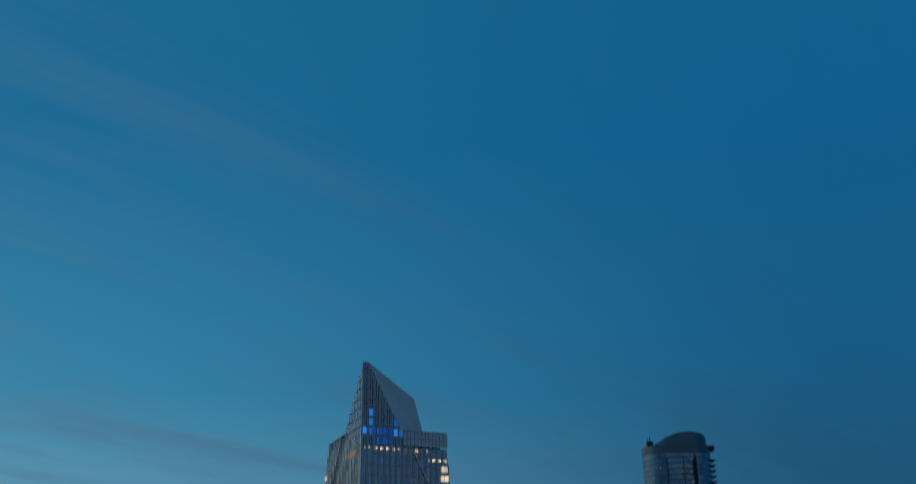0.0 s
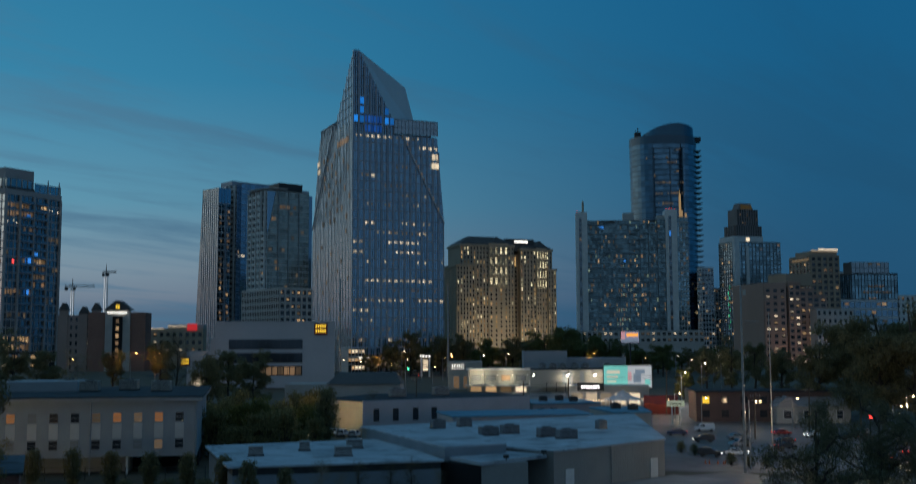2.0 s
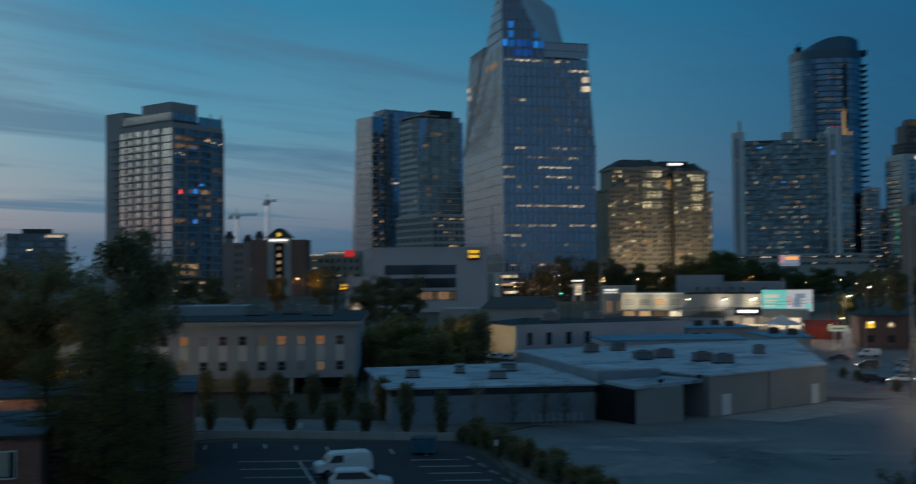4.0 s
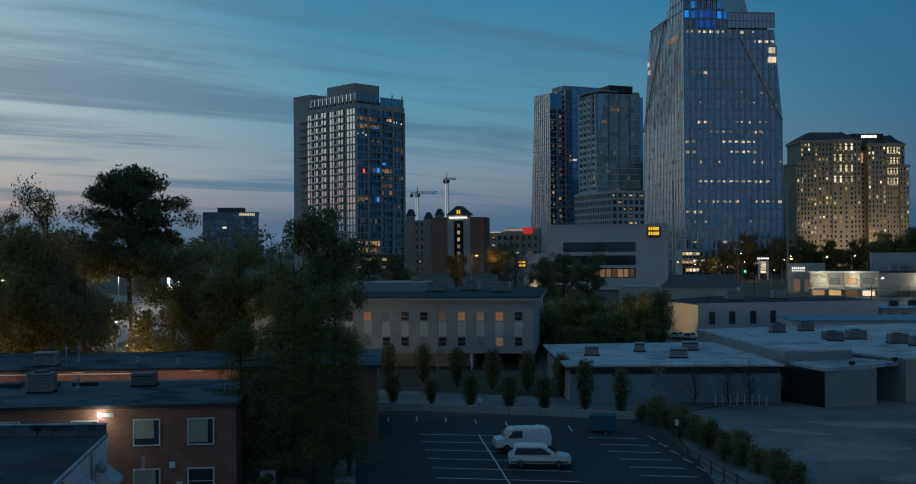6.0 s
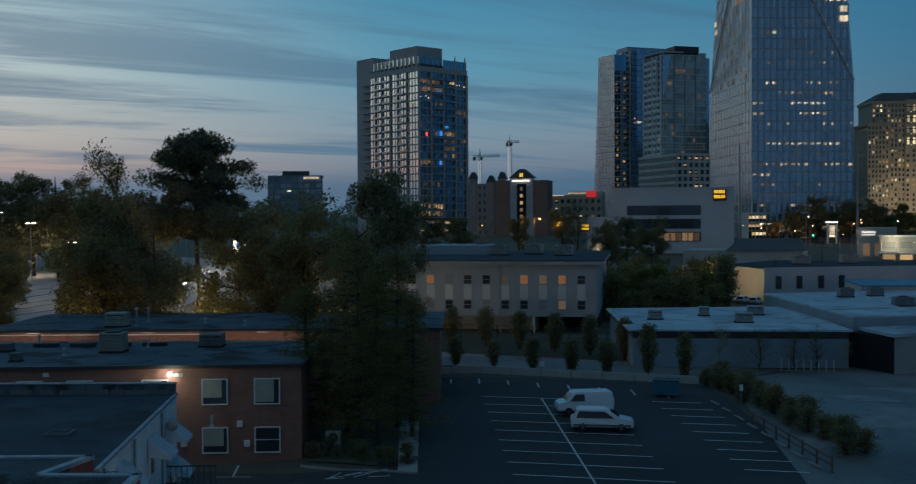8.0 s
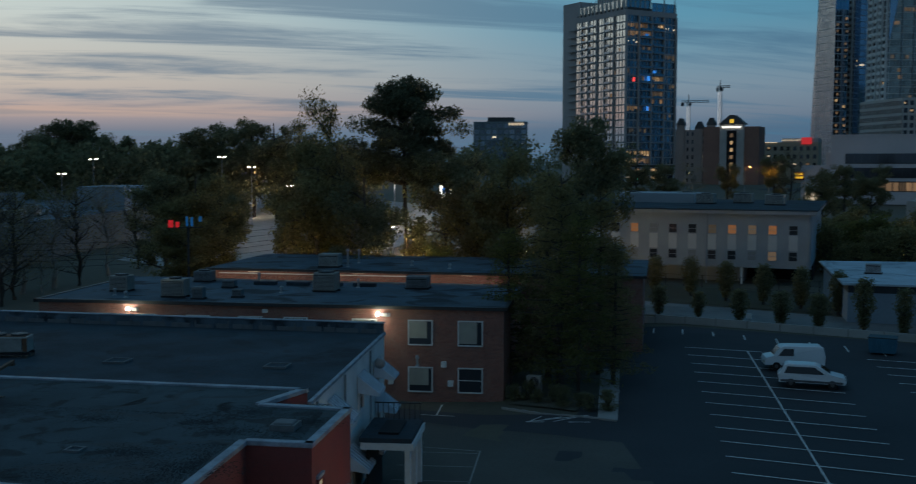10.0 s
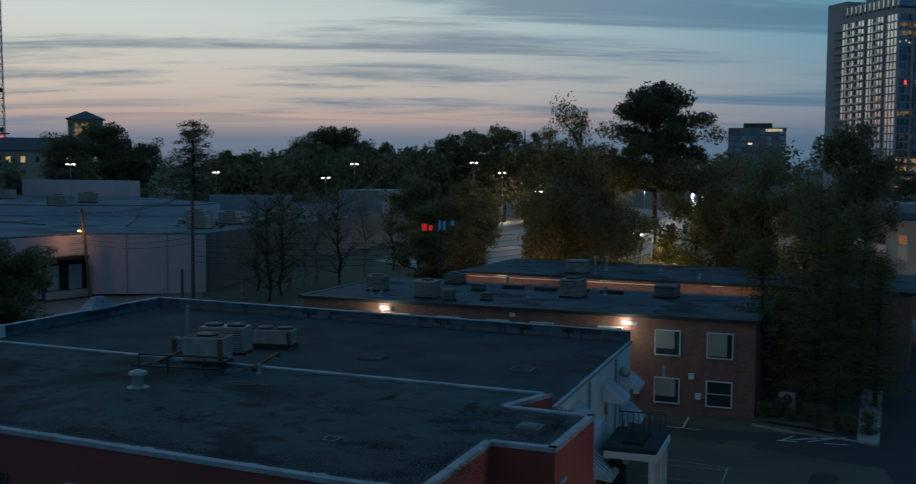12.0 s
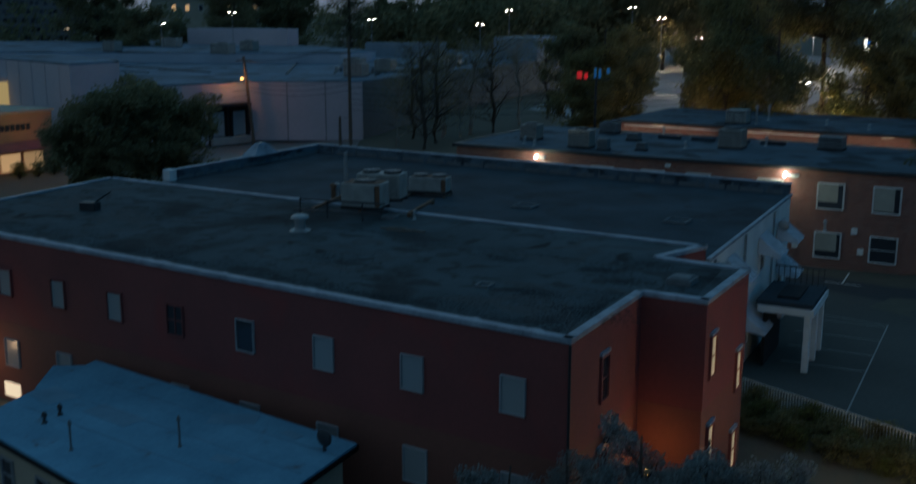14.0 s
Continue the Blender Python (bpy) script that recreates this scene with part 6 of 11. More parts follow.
def red_building():
    b = thing("red_painted_building", "two-storey red painted brick building with a flat gravel roof", "building", 0, 0, 0)
    Z = 8.0
    core(b, RED_PLAN, 3.9, Z - 0.1, RED_PAINT, "upper_wall", None, "red painted upper wall")
    core(b, [(x * 0.9995 - 0.02, y * 0.999) for x, y in RED_PLAN], -0.3, 3.9, BROWN_PAINT, "lower_wall", None, "brown painted lower wall")
    inner = RED_PLAN
    core(b, inner, Z - 0.1, Z, GRAVEL_ROOF, "roof", None, "weathered gravel roof with dark stains")
    bm = bmesh.new()
    strip_along(bm, RED_PLAN, 0.29, Z - 0.10, Z + 0.09, 0.06)
    part("roof_edge", bm, FLASHING, b, "pale metal roof edging", 0.02)
    # windows of the long wall
    m = wall_pose(-58.7, 9.3, -23.9, 22.0)
    for k, d in enumerate((3.9, 7.75, 11.6, 15.4, 19.1, 23.0, 26.95, 30.95, 35.0)):
        pane = DARK_GLASS if k in (4, 5) else BLIND_GLASS
        window(b, d, 5.2, 0.88, 1.22, pane, m, GREY_WALL if k > 4 else RED_PAINT, frame_w=0.04, mull=0 if k != 4 else 2)
        window(b, d + 0.1, 1.8, 0.95, 1.25, BLIND_GLASS, m, GREY_WALL, frame_w=0.045, mull=0)
    boxpart("lit_door", b, PALE_WIN, 7.0, -0.05, 0.2, 8.2, 0.02, 0.9, "bright doorway", 0, m)
    lamp = bpy.data.lights.new("door_light", "POINT")
    lamp.energy, lamp.color, lamp.shadow_soft_size = 48, (1.0, 0.62, 0.34), 0.2
    new("door_light", lamp).matrix_basis = m @ pose(6.0, -1.8, 2.2)
    bm = bmesh.new()
    add_tube(bm, (-23.83, 21.93, 0), (-23.83, 21.93, Z - 0.1), 0.05, 0.05, 8)
    part("downpipe", bm, DARK_METAL, b, "dark rainwater pipe at the corner")
    # windows of the stepped end
    for (ax, ay), (bx, by), spots in (((-23.9, 22.0), (-26.75, 28.1), ((3.0, 5.15, DARK_GLASS), (3.0, 1.8, DARK_GLASS))),
                                      ((-24.5, 29.05), (-26.8, 34.2), ((0.95, 5.0, CREAM_WIN), (4.6, 3.4, CREAM_WIN), (1.05, 1.5, CREAM_WIN), (4.4, 0.1, CREAM_WIN)))):
        m = wall_pose(ax, ay, bx, by)
        for d, z, pane in spots:
            window(b, d, z, 0.62, 1.5, pane, m, RED_PAINT, mull=1)
            boxpart("lintel", b, FLASHING, d - 0.42, -0.1, z + 1.6, d + 0.42, 0.02, z + 1.72, "", 0, m)
    # wall lamp low in the corner, warm
    t = thing("wall_lamp", "amber wall lamp in the recess of the red wall", "lamp", -26.0, 28.0, 1.2)
    boxpart("housing", t, DARK_METAL, -0.12, -0.12, 0, 0.12, 0.12, 0.3)
    boxpart("lens", t, SODIUM, -0.09, -0.16, 0.05, 0.09, -0.12, 0.25)
    lamp = bpy.data.lights.new("amber_wall_light", "POINT")
    lamp.energy, lamp.color, lamp.shadow_soft_size = 26, (1.0, 0.45, 0.14), 0.15
    new("amber_wall_light", lamp).matrix_basis = pose(-25.2, 27.2, 2.3)
    box = thing("junction_box", "small dark box on the red wall", "box", -25.1, 24.8, 3.6, 115)
    boxpart("case", box, DARK_METAL, -0.2, -0.28, 0, 0.2, 0, 0.25, "", 0.03)


red_building()

REAR_PLAN = [(-30.75, 36.3), (-39.6, 54.0), (-73.9, 41.0), (-67.6, 27.6), (-65.3, 22.6)]


def rear_wing():
    b = thing("white_rear_wing", "white walled wing with a dark tar roof behind a low parapet", "building", 0, 0, 0)
    Z = 7.4
    core(b, REAR_PLAN, -0.3, Z - 0.1, WHITE_PAINT, "wall")
    core(b, REAR_PLAN, Z - 0.1, Z, TAR_ROOF, "roof", None, "dark patched tar roof")
    P = [(-39.6, 54.0), (-73.9, 41.0), (-66.75, 25.8)]
    bm = bmesh.new()
    for (ax, ay), (cx, cy) in zip(P, P[1:]):
        add_box(bm, 0, 0, Z - 0.6, math.hypot(cx - ax, cy - ay), 0.3, Z + 0.62, wall_pose(ax, ay, cx, cy))
    part("parapet", bm, stained(surf("weathered_parapet", (0.13, 0.17, 0.20), (0.065, 0.085, 0.10), 0.8, 0.85, 0, 0.006, 12, 0, (1, 1, 0.2), 0.2), (0.03, 0.036, 0.042), 0.7, 0.5, 0.66, 3.0), b, "weathered grey parapet streaked with tar", 0.02)
    bm = bmesh.new()
    for (ax, ay), (cx, cy) in zip(P, P[1:]):
        add_box(bm, -0.06, -0.06, Z + 0.62, math.hypot(cx - ax, cy - ay) + 0.06, 0.34, Z + 0.69, wall_pose(ax, ay, cx, cy))
    part("coping", bm, FLASHING, b, "pale metal coping", 0.015)
    bm = bmesh.new()
    add_box(bm, 0, -0.12, Z - 0.1, math.hypot(8.85, 17.7), 0.06, Z + 0.05, wall_pose(-30.75, 36.3, -39.6, 54.0))
    part("eave", bm, FLASHING, b)
    strip = wall_pose(-39.6, 54.0, -73.9, 41.0)
    for k in range(16):
        boxpart("flashing_tab", b, GALV_DULL, 1.2 + k * 2.25, 0.3, Z, 1.28 + k * 2.25, 0.36, Z + 0.45, "", 0, strip)
    R2 = random.Random(3)
    for (ax, ay), (cx, cy) in zip(P, P[1:]):
        L, d = math.hypot(cx - ax, cy - ay), 0.4
        while d < L - 2:
            e = min(L - 0.3, d + R2.uniform(0.7, 1.9))
            boxpart("base_flashing", b, GALV_DULL, d, 0.3, Z, e, 0.33, Z + R2.uniform(0.2, 0.32), "", 0, wall_pose(ax, ay, cx, cy))
            d = e + R2.uniform(0.05, 0.5)
    boxpart("end_pier", b, WHITE_PAINT, 16.3, -0.1, Z - 0.6, 16.95, 0.5, Z + 0.75, "white end pier of the parapet", 0.02, wall_pose(-73.9, 41.0, -66.75, 25.8))
    bm = bmesh.new()
    add_prism(bm, [(0, -0.4), (2.8, -0.4), (2.8, 0.8), (0, 0.8)], Z + 0.69, Z + 1.5, [(1.0, 0), (1.8, 0), (1.8, 0.4), (1.0, 0.4)])
    gable = part("gable", bm, FLASHING, b, "small peaked metal cap")
    gable.matrix_basis = wall_pose(-73.9, 41.0, -67.6, 27.6) @ pose(5.9, 0, 0)
    # awnings and windows on the white side
    m = wall_pose(-30.75, 36.3, -39.6, 54.0)
    pale = surf("pale_awning", (0.60, 0.66, 0.72), (0.40, 0.44, 0.49), 1, 0.6)
    for d, z, w in ((4.4, 6.7, 1.7), (11.9, 6.45, 2.0), (16.9, 6.3, 1.9), (17.4, 4.2, 2.0), (8.7, 3.1, 2.0), (13.0, 2.9, 1.8)):
        bm = bmesh.new()
        # a sloping hood with closed cheeks
        top = [(d - w / 2, -0.05, z), (d + w / 2, -0.05, z), (d + w / 2, -1.25, z - 0.95), (d - w / 2, -1.25, z - 0.95)]
        low = [(d - w / 2, -0.05, z - 0.95), (d + w / 2, -0.05, z - 0.95), (d + w / 2, -1.25, z - 1.12), (d - w / 2, -1.25, z - 1.12)]
        a, c = [bm.verts.new(m @ Vector(p)) for p in top], [bm.verts.new(m @ Vector(p)) for p in low]
        bm.faces.new(a), bm.faces.new(c[::-1])
        for k in range(4):
            bm.faces.new((a[k], c[k], c[(k + 1) % 4], a[(k + 1) % 4]))
        hood = part("awning", bm, pale, b, "pale blue-white metal awning")
        bm = bmesh.new()
        for k in range(5):
            x = d - w / 2 + (k + 0.5) * w / 5
            add_tube(bm, m @ Vector((x, -0.05, z + 0.015)), m @ Vector((x, -1.25, z - 0.935)), 0.02, 0.02, 4)
        part("seam", bm, GALV_DULL, hood)
        window(b, d, z - 2.0, 0.95, 1.35, DARK_GLASS, m)
    for x in (1.2, 7.4, 14.6):
        bm = bmesh.new()
        add_tube(bm, m @ Vector((x, -0.1, 0)), m @ Vector((x, -0.1, 7.2)), 0.06, 0.06, 8)
        part("downpipe", bm, GALV, b)
    boxpart("door", b, BLACK, 6.0, -0.06, 3.4, 6.9, 0.02, 5.4, "", 0, m)
    # porch: flat canopy on posts
    p = thing("porch_canopy", "white timber porch with a flat dark roof and railing", "porch", -35.0, 46.4, 0, 116.6)
    boxpart("roof", p, TAR_ROOF, -2.2, -2.6, 3.35, 2.4, 0.2, 3.6, "dark flat porch roof")
    boxpart("beam", p, WHITE_PAINT, -2.3, -2.7, 3.0, 2.5, 0.1, 3.35)
    boxpart("hatch_lid", p, BLACK, -1.4, -1.8, 3.6, 1.4, -0.7, 3.72)
    for x in (-2.05, 0.2, 2.2):
        boxpart("post", p, WHITE_PAINT, x - 0.16, -2.55, 0, x + 0.16, -2.23, 3.0, "", 0.02)
    # black sheet before the white wall, painting the shade under the porch
    boxpart("back_wall", p, BLACK, -2.0, -0.3, 0, 2.2, -0.15, 3.0)
    for k in range(9):
        boxpart("picket", p, DARK_METAL, 2.1, -2.5 + k * 0.3, 3.6, 2.15, -2.46 + k * 0.3, 4.5)
    boxpart("handrail", p, DARK_METAL, 2.08, -2.55, 4.5, 2.17, 0.1, 4.56)
    dish = thing("satellite_dish", "small grey satellite dish on the white wall", "satellite dish", -36.9, 49.9, 6.4, 30)
    bm = bmesh.new()
    bmesh.ops.create_uvsphere(bm, u_segments=14, v_segments=8, radius=0.32)
    bmesh.ops.scale(bm, vec=(1, 0.35, 1), verts=bm.verts)
    part("bowl", bm, GALV, dish)
    boxpart("arm", dish, DARK_METAL, -0.03, 0.05, -0.05, 0.03, 0.9, 0.0)


rear_wing()

# roof clutter of the red building
roof_unit(-46.6, 28.5, 8.25, 38, 2.1, 1.4, 1.35, 1, UNIT_METAL, "beige rusty rooftop air conditioner on a steel stand", plain=True)
roof_unit(-48.3, 30.6, 8.25, 38, 2.4, 1.3, 1.45, 2, UNIT_METAL, "grey two-fan rooftop air conditioner")
roof_unit(-52.0, 36.3, 7.55, 37, 2.3, 1.1, 1.0, 2, UNIT_METAL, "pale twin-fan rooftop air conditioner on short feet", plain=True)
stand = thing("unit_stand", "low rusty steel stand under rooftop units", "stand", -47.4, 29.4, 8.0, 38)
for x in (-2.6, 0, 2.6):
    boxpart("beam", stand, RUST, x - 0.08, -1.8, 0.12, x + 0.08, 2.4, 0.25)
for y in (-1.6, 2.2):
    for x in (-2.6, 2.6):
        boxpart("foot", stand, RUST, x - 0.12, y - 0.12, 0, x + 0.12, y + 0.12, 0.12)
feet = thing("unit_stand", "low timber bearers under a rooftop unit", "stand", -52.0, 36.3, 7.4, 37)
for x in (-1.1, 1.1):
    boxpart("bearer", feet, WOOD_POLE, x - 0.07, -0.7, 0, x + 0.07, 0.7, 0.15)
pipes = thing("roof_pipes", "thin dark refrigerant pipes along the roof", "pipes", -46.0, 26.2, 8.0, 24)
bm = bmesh.new()
for y, z in ((0, 0.3), (0.25, 0.3), (0.6, 0.75)):
    add_tube(bm, (-2.4, y, z), (2.2, y + 0.8, z), 0.05, 0.05, 6)
for x in (-2.2, -0.5, 1.6):
    add_tube(bm, (x, 0.3, 0), (x, 0.3, 0.9), 0.045, 0.045, 6)
part("pipe_run", bm, DARK_METAL, pipes)
vent_pipe(-44.5, 23.6, 8.0, 0.6, 0.26, True, GALV, "white mushroom-capped roof vent")
vent_pipe(-50.9, 29.1, 8.0, 0.75, 0.13, True, RUST, "short rusty roof vent")
vent_pipe(-51.4, 30.2, 7.4, 3.1, 0.1, False, GALV, "tall thin vent stack")
vent_pipe(-53.5, 30.8, 7.4, 0.9, 0.12)
vent_pipe(-43.6, 29.5, 8.0, 0.3, 0.06)
vent_pipe(-31.6, 46.0, 7.4, 0.4, 0.06)
hatch(-26.9, 30.4, 8.0, 24, 0.95, 0.18)
hatch(-31.0, 24.1, 8.0, 24, 0.6, 0.03)
hatch(-45.7, 38.4, 7.4, 24, 1.2)
hatch(-37.6, 41.9, 7.4, 24, 1.2)
hatch(-44.7, 28.8, 8.0, 30, 0.7)
boards = thing("loose_boards", "weathered boards lying on the gravel roof", "boards", -41.7, 27.3, 8.0, 30)
for x, y, a in ((0, 0, 8), (0.7, 0.25, -14), (-0.5, 0.4, 20)):
    boxpart("board", boards, WOOD_POLE, -0.6, -0.09, 0.0, 0.6, 0.09, 0.05, "", 0, pose(x, y, 0, 0, 0, a))
t = thing("broken_vent", "bent dark vent hood lying on the roof", "vent", -55.6, 17.4, 8.0, 40)
bm = bmesh.new()
add_box(bm, -0.5, -0.3, 0, 0.4, 0.3, 0.45)
add_tube(bm, (0.2, 0, 0.4), (1.1, 0.2, 1.0), 0.06, 0.03, 6)
part("hood", bm, DARK_METAL, t, "", 0.03)


def gravel_drift():
    """Loose dark stones gathered along the roof edges, too many to count."""
    nprng = np.random.RandomState(11)
    vs, fs = [], []
    lines = (((-58.6, 10.2), (-24.6, 22.3), 11000, 1.0), ((-24.6, 22.4), (-26.9, 27.6), 1800, 0.8), ((-29.5, 31.2), (-62.0, 19.3), 3200, 0.5), ((-25.2, 29.6), (-28.0, 34.6), 1800, 0.8))
    for (ax, ay), (bx, by), n, spread in lines:
        ln = math.hypot(bx - ax, by - ay)
        nx, ny = -(by - ay) / ln, (bx - ax) / ln
        t = nprng.uniform(0, 1, n)
        lump = 0.5 + 0.5 * np.sin(t * ln * 0.9 + 2 * np.sin(t * ln * 0.37))
        off = 0.15 + np.abs(nprng.normal(0, spread, n)) * (0.35 + lump)
        for u, o, r, a in zip(t, off, nprng.uniform(0.011, 0.030, n), nprng.uniform(0, 6.28, n)):
            x, y = ax + (bx - ax) * u + nx * o, ay + (by - ay) * u + ny * o
            k = len(vs)
            for q in range(3):
                vs.append((x + r * 1.6 * math.cos(a + q * 2.1), y + r * 1.6 * math.sin(a + q * 2.1), 7.995))
            vs.append((x, y, 8.0 + r * 0.6))
            fs += [(k, k + 1, k + 3), (k + 1, k + 2, k + 3), (k + 2, k, k + 3)]
    for cx, cy, n, sx in ((-30.3, 29.4, 900, 0.45), (-29.2, 25.0, 1300, 0.7), (-29.9, 31.6, 1500, 0.9), (-28.3, 29.1, 1200, 0.8), (-26.2, 24.6, 1500, 0.9), (-34.0, 27.6, 700, 0.6), (-27.0, 31.8, 900, 0.7), (-52.0, 20.0, 1400, 1.6), (-38.0, 22.0, 900, 1.2)):
        for dx_, dy_, r, a in zip(nprng.normal(0, sx, n), nprng.normal(0, sx * 0.6, n), nprng.uniform(0.011, 0.030, n), nprng.uniform(0, 6.28, n)):
            x, y = cx + 0.94 * dx_ - 0.34 * dy_, cy + 0.34 * dx_ + 0.94 * dy_
            k = len(vs)
            for q in range(3):
                vs.append((x + r * 1.6 * math.cos(a + q * 2.1), y + r * 1.6 * math.sin(a + q * 2.1), 7.995))
            vs.append((x, y, 8.0 + r * 0.6))
            fs += [(k, k + 1, k + 3), (k + 1, k + 2, k + 3), (k + 2, k, k + 3)]
    ob = numpy_mesh("loose_gravel", vs, fs, surf("gravel_drift", (0.036, 0.038, 0.038), (0.020, 0.022, 0.022), 0.8, 0.95))
    tagged(ob, "dark loose gravel gathered along the roof edges", "gravel", "", "stuff")


gravel_drift()
torn = thing("torn_membrane", "ragged pale strips of roofing membrane along the edge", "membrane", 0, 0, 8.0)
R3 = random.Random(5)
for k in range(26):
    d = 1.0 + k * 1.36 + R3.uniform(-0.5, 0.5)
    bm = bmesh.new()
    L, wd = R3.uniform(0.5, 1.6), R3.uniform(0.12, 0.5)
    add_prism(bm, [(0, 0), (L, 0), (L * 0.9, wd * 0.7), (L * 0.6, wd), (L * 0.3, wd * 0.6), (0.1, wd * 0.8)], 0.004, 0.02)
    o = part("strip", bm, FLASHING, torn)
    o.matrix_basis = wall_pose(-58.7, 9.3, -23.9, 22.0) @ pose(d, 0.25, 0)


BLIND = surf("drawn_blind", (0.38, 0.365, 0.31), (0.28, 0.27, 0.23), 1.2, 0.5)
PATCHED_ROOF = stained(surf("patched_grey_roof", (0.105, 0.145, 0.175), (0.055, 0.077, 0.094), 0.3, 0.85, 0, 0.008, 18, 0, (1, 1, 1), 0.2), (0.034, 0.038, 0.042), 0.35, 0.50, 0.64, 0.0, 2.4)


def brick_building():
    b = thing("brick_building", "two-storey red brick building with a flat tar roof", "building", -73.5, 54.1, 0, 24.1)
    W, D, Z = 37.0, 17.5, 7.2
    core(b, rect(0, 0, W, D), -0.3, Z - 0.1, BRICKWORK, "wall")
    core(b, rect(-0.25, -0.25, W + 0.25, D), Z - 0.1, Z, PATCHED_ROOF, "roof", None, "patched grey tar roof")
    bm = bmesh.new()
    add_box(bm, -0.3, -0.3, Z - 0.2, W + 0.3, 0.0, Z + 0.06)
    add_box(bm, W, -0.3, Z - 0.2, W + 0.3, D, Z + 0.06)
    add_box(bm, -0.3, -0.3, Z - 0.2, 0.0, D, Z + 0.06)
    part("roof_edge", bm, DARK_METAL, b)
    m = pose(0, 0, 0)
    for x in (1.2, 5.1, 8.9, 13.2, 17.4, 21.0, 26.4, 30.7, 34.5):
        for z in (4.36, 0.8):
            if x < 24 and z < 2:
                continue
            pane = window(b, x, z, 1.72, 1.75, DARK_GLASS, m, mull=1 if (x > 32 and z < 2) else 0)
            if not (x > 32 and z < 2):
                boxpart("blind", pane, BLIND, x - 0.84, -0.05, z + (0.45 if x < 32 else 0.1), x + (0.5 if z > 2 else 0.62), -0.035, z + 1.73, "drawn pale blind")
    for x, z in ((28.44, 1.25), (32.5, 2.65), (33.0, 1.2), (18.6, 6.5), (28.2, 6.4)):
        boxpart("meter_box", b, WHITE_PAINT, x - 0.2, -0.18, z, x + 0.2, 0.0, z + (0.45 if z < 6 else 0.28), "", 0.01)
    # second, higher range behind
    c = thing("rear_brick_building", "brick range with lamps washing its wall under a tar roof", "building", -73.4, 72.6, 0, 21.8)
    core(c, rect(0, 0, 40, 15), -0.3, 8.05, BRICKWORK, "wall")
    bm = bmesh.new()
    add_tube(bm, (1.0, -0.12, 7.75), (19.0, -0.12, 7.75), 0.05, 0.05, 6)
    add_tube(bm, (19.0, -0.12, 7.75), (19.0, -0.12, 7.1), 0.05, 0.05, 6)
    part("conduit", bm, WHITE_PAINT, c, "white conduit under the eave")
    core(c, rect(-0.3, -0.3, 40.3, 16), 8.05, 8.17, PATCHED_ROOF, "roof")
    bm = bmesh.new()
    add_box(bm, -0.35, -0.35, 8.0, 40.3, -0.1, 8.22)
    part("roof_edge", bm, DARK_METAL, c)
    for x in (4.0, 14.0, 24.0):
        boxpart("strip_light", c, PALE_WIN, x, -0.5, 7.92, x + 1.0, -0.40, 7.95, "strip lamp under the eave")
        lamp = bpy.data.lights.new("eave_light", "AREA")
        lamp.shape, lamp.size, lamp.size_y, lamp.energy, lamp.color = "RECTANGLE", 9.0, 0.15, 15, (1.0, 0.84, 0.62)
        ob = new("eave_light", lamp)
        ob.parent = c
        ob.matrix_basis = pose(x + 0.7, -0.8, 7.8, 48)
    # security lamps on the back wall, facing the trees
    for x in (3.0, 16.0, 29.0):
        t = thing("security_lamp", "yellowish security lamp on the back wall", "lamp", 0, 0, 0)
        t.matrix_basis = c.matrix_basis @ pose(x, 16.1, 7.0)
        boxpart("bracket", t, DARK_METAL, -0.1, -1.1, 0, 0.1, 0.1, 0.12)
        boxpart("lens", t, SODIUM, -0.2, 0.1, -0.05, 0.2, 0.3, 0.2)
        lamp = bpy.data.lights.new("security_light", "POINT")
        lamp.energy, lamp.color, lamp.shadow_soft_size = 260, (1.0, 0.82, 0.46), 0.4
        new("security_light", lamp).matrix_basis = t.matrix_basis @ pose(0, 0.7, 0.1)
    # flood lamps on the front
    for x in (7.6, 27.5):
        f = thing("flood_lamp", "white twin flood lamp glaring under the eave", "lamp", 0, 0, 0)
        f.matrix_basis = b.matrix_basis @ pose(x, -0.2, 6.45)
        boxpart("box", f, WHITE_PAINT, 0.25, -0.15, 0, 0.75, 0.1, 0.25, "", 0.01)
        bm = bmesh.new()
        bmesh.ops.create_uvsphere(bm, u_segments=12, v_segments=8, radius=0.14)
        bulb = part("bulb", bm, glow("flood_bulb", (1.0, 0.95, 0.82), 60.0), f)
        bulb.location = (0, -0.15, 0.15)
        lamp = bpy.data.lights.new("flood_light", "POINT")
        lamp.energy, lamp.color, lamp.shadow_soft_size = 80, (0.88, 1.0, 0.78), 0.12
        ob = new("flood_light", lamp)
        ob.matrix_basis = f.matrix_basis @ pose(0, -1.5, 0.1)
    return b


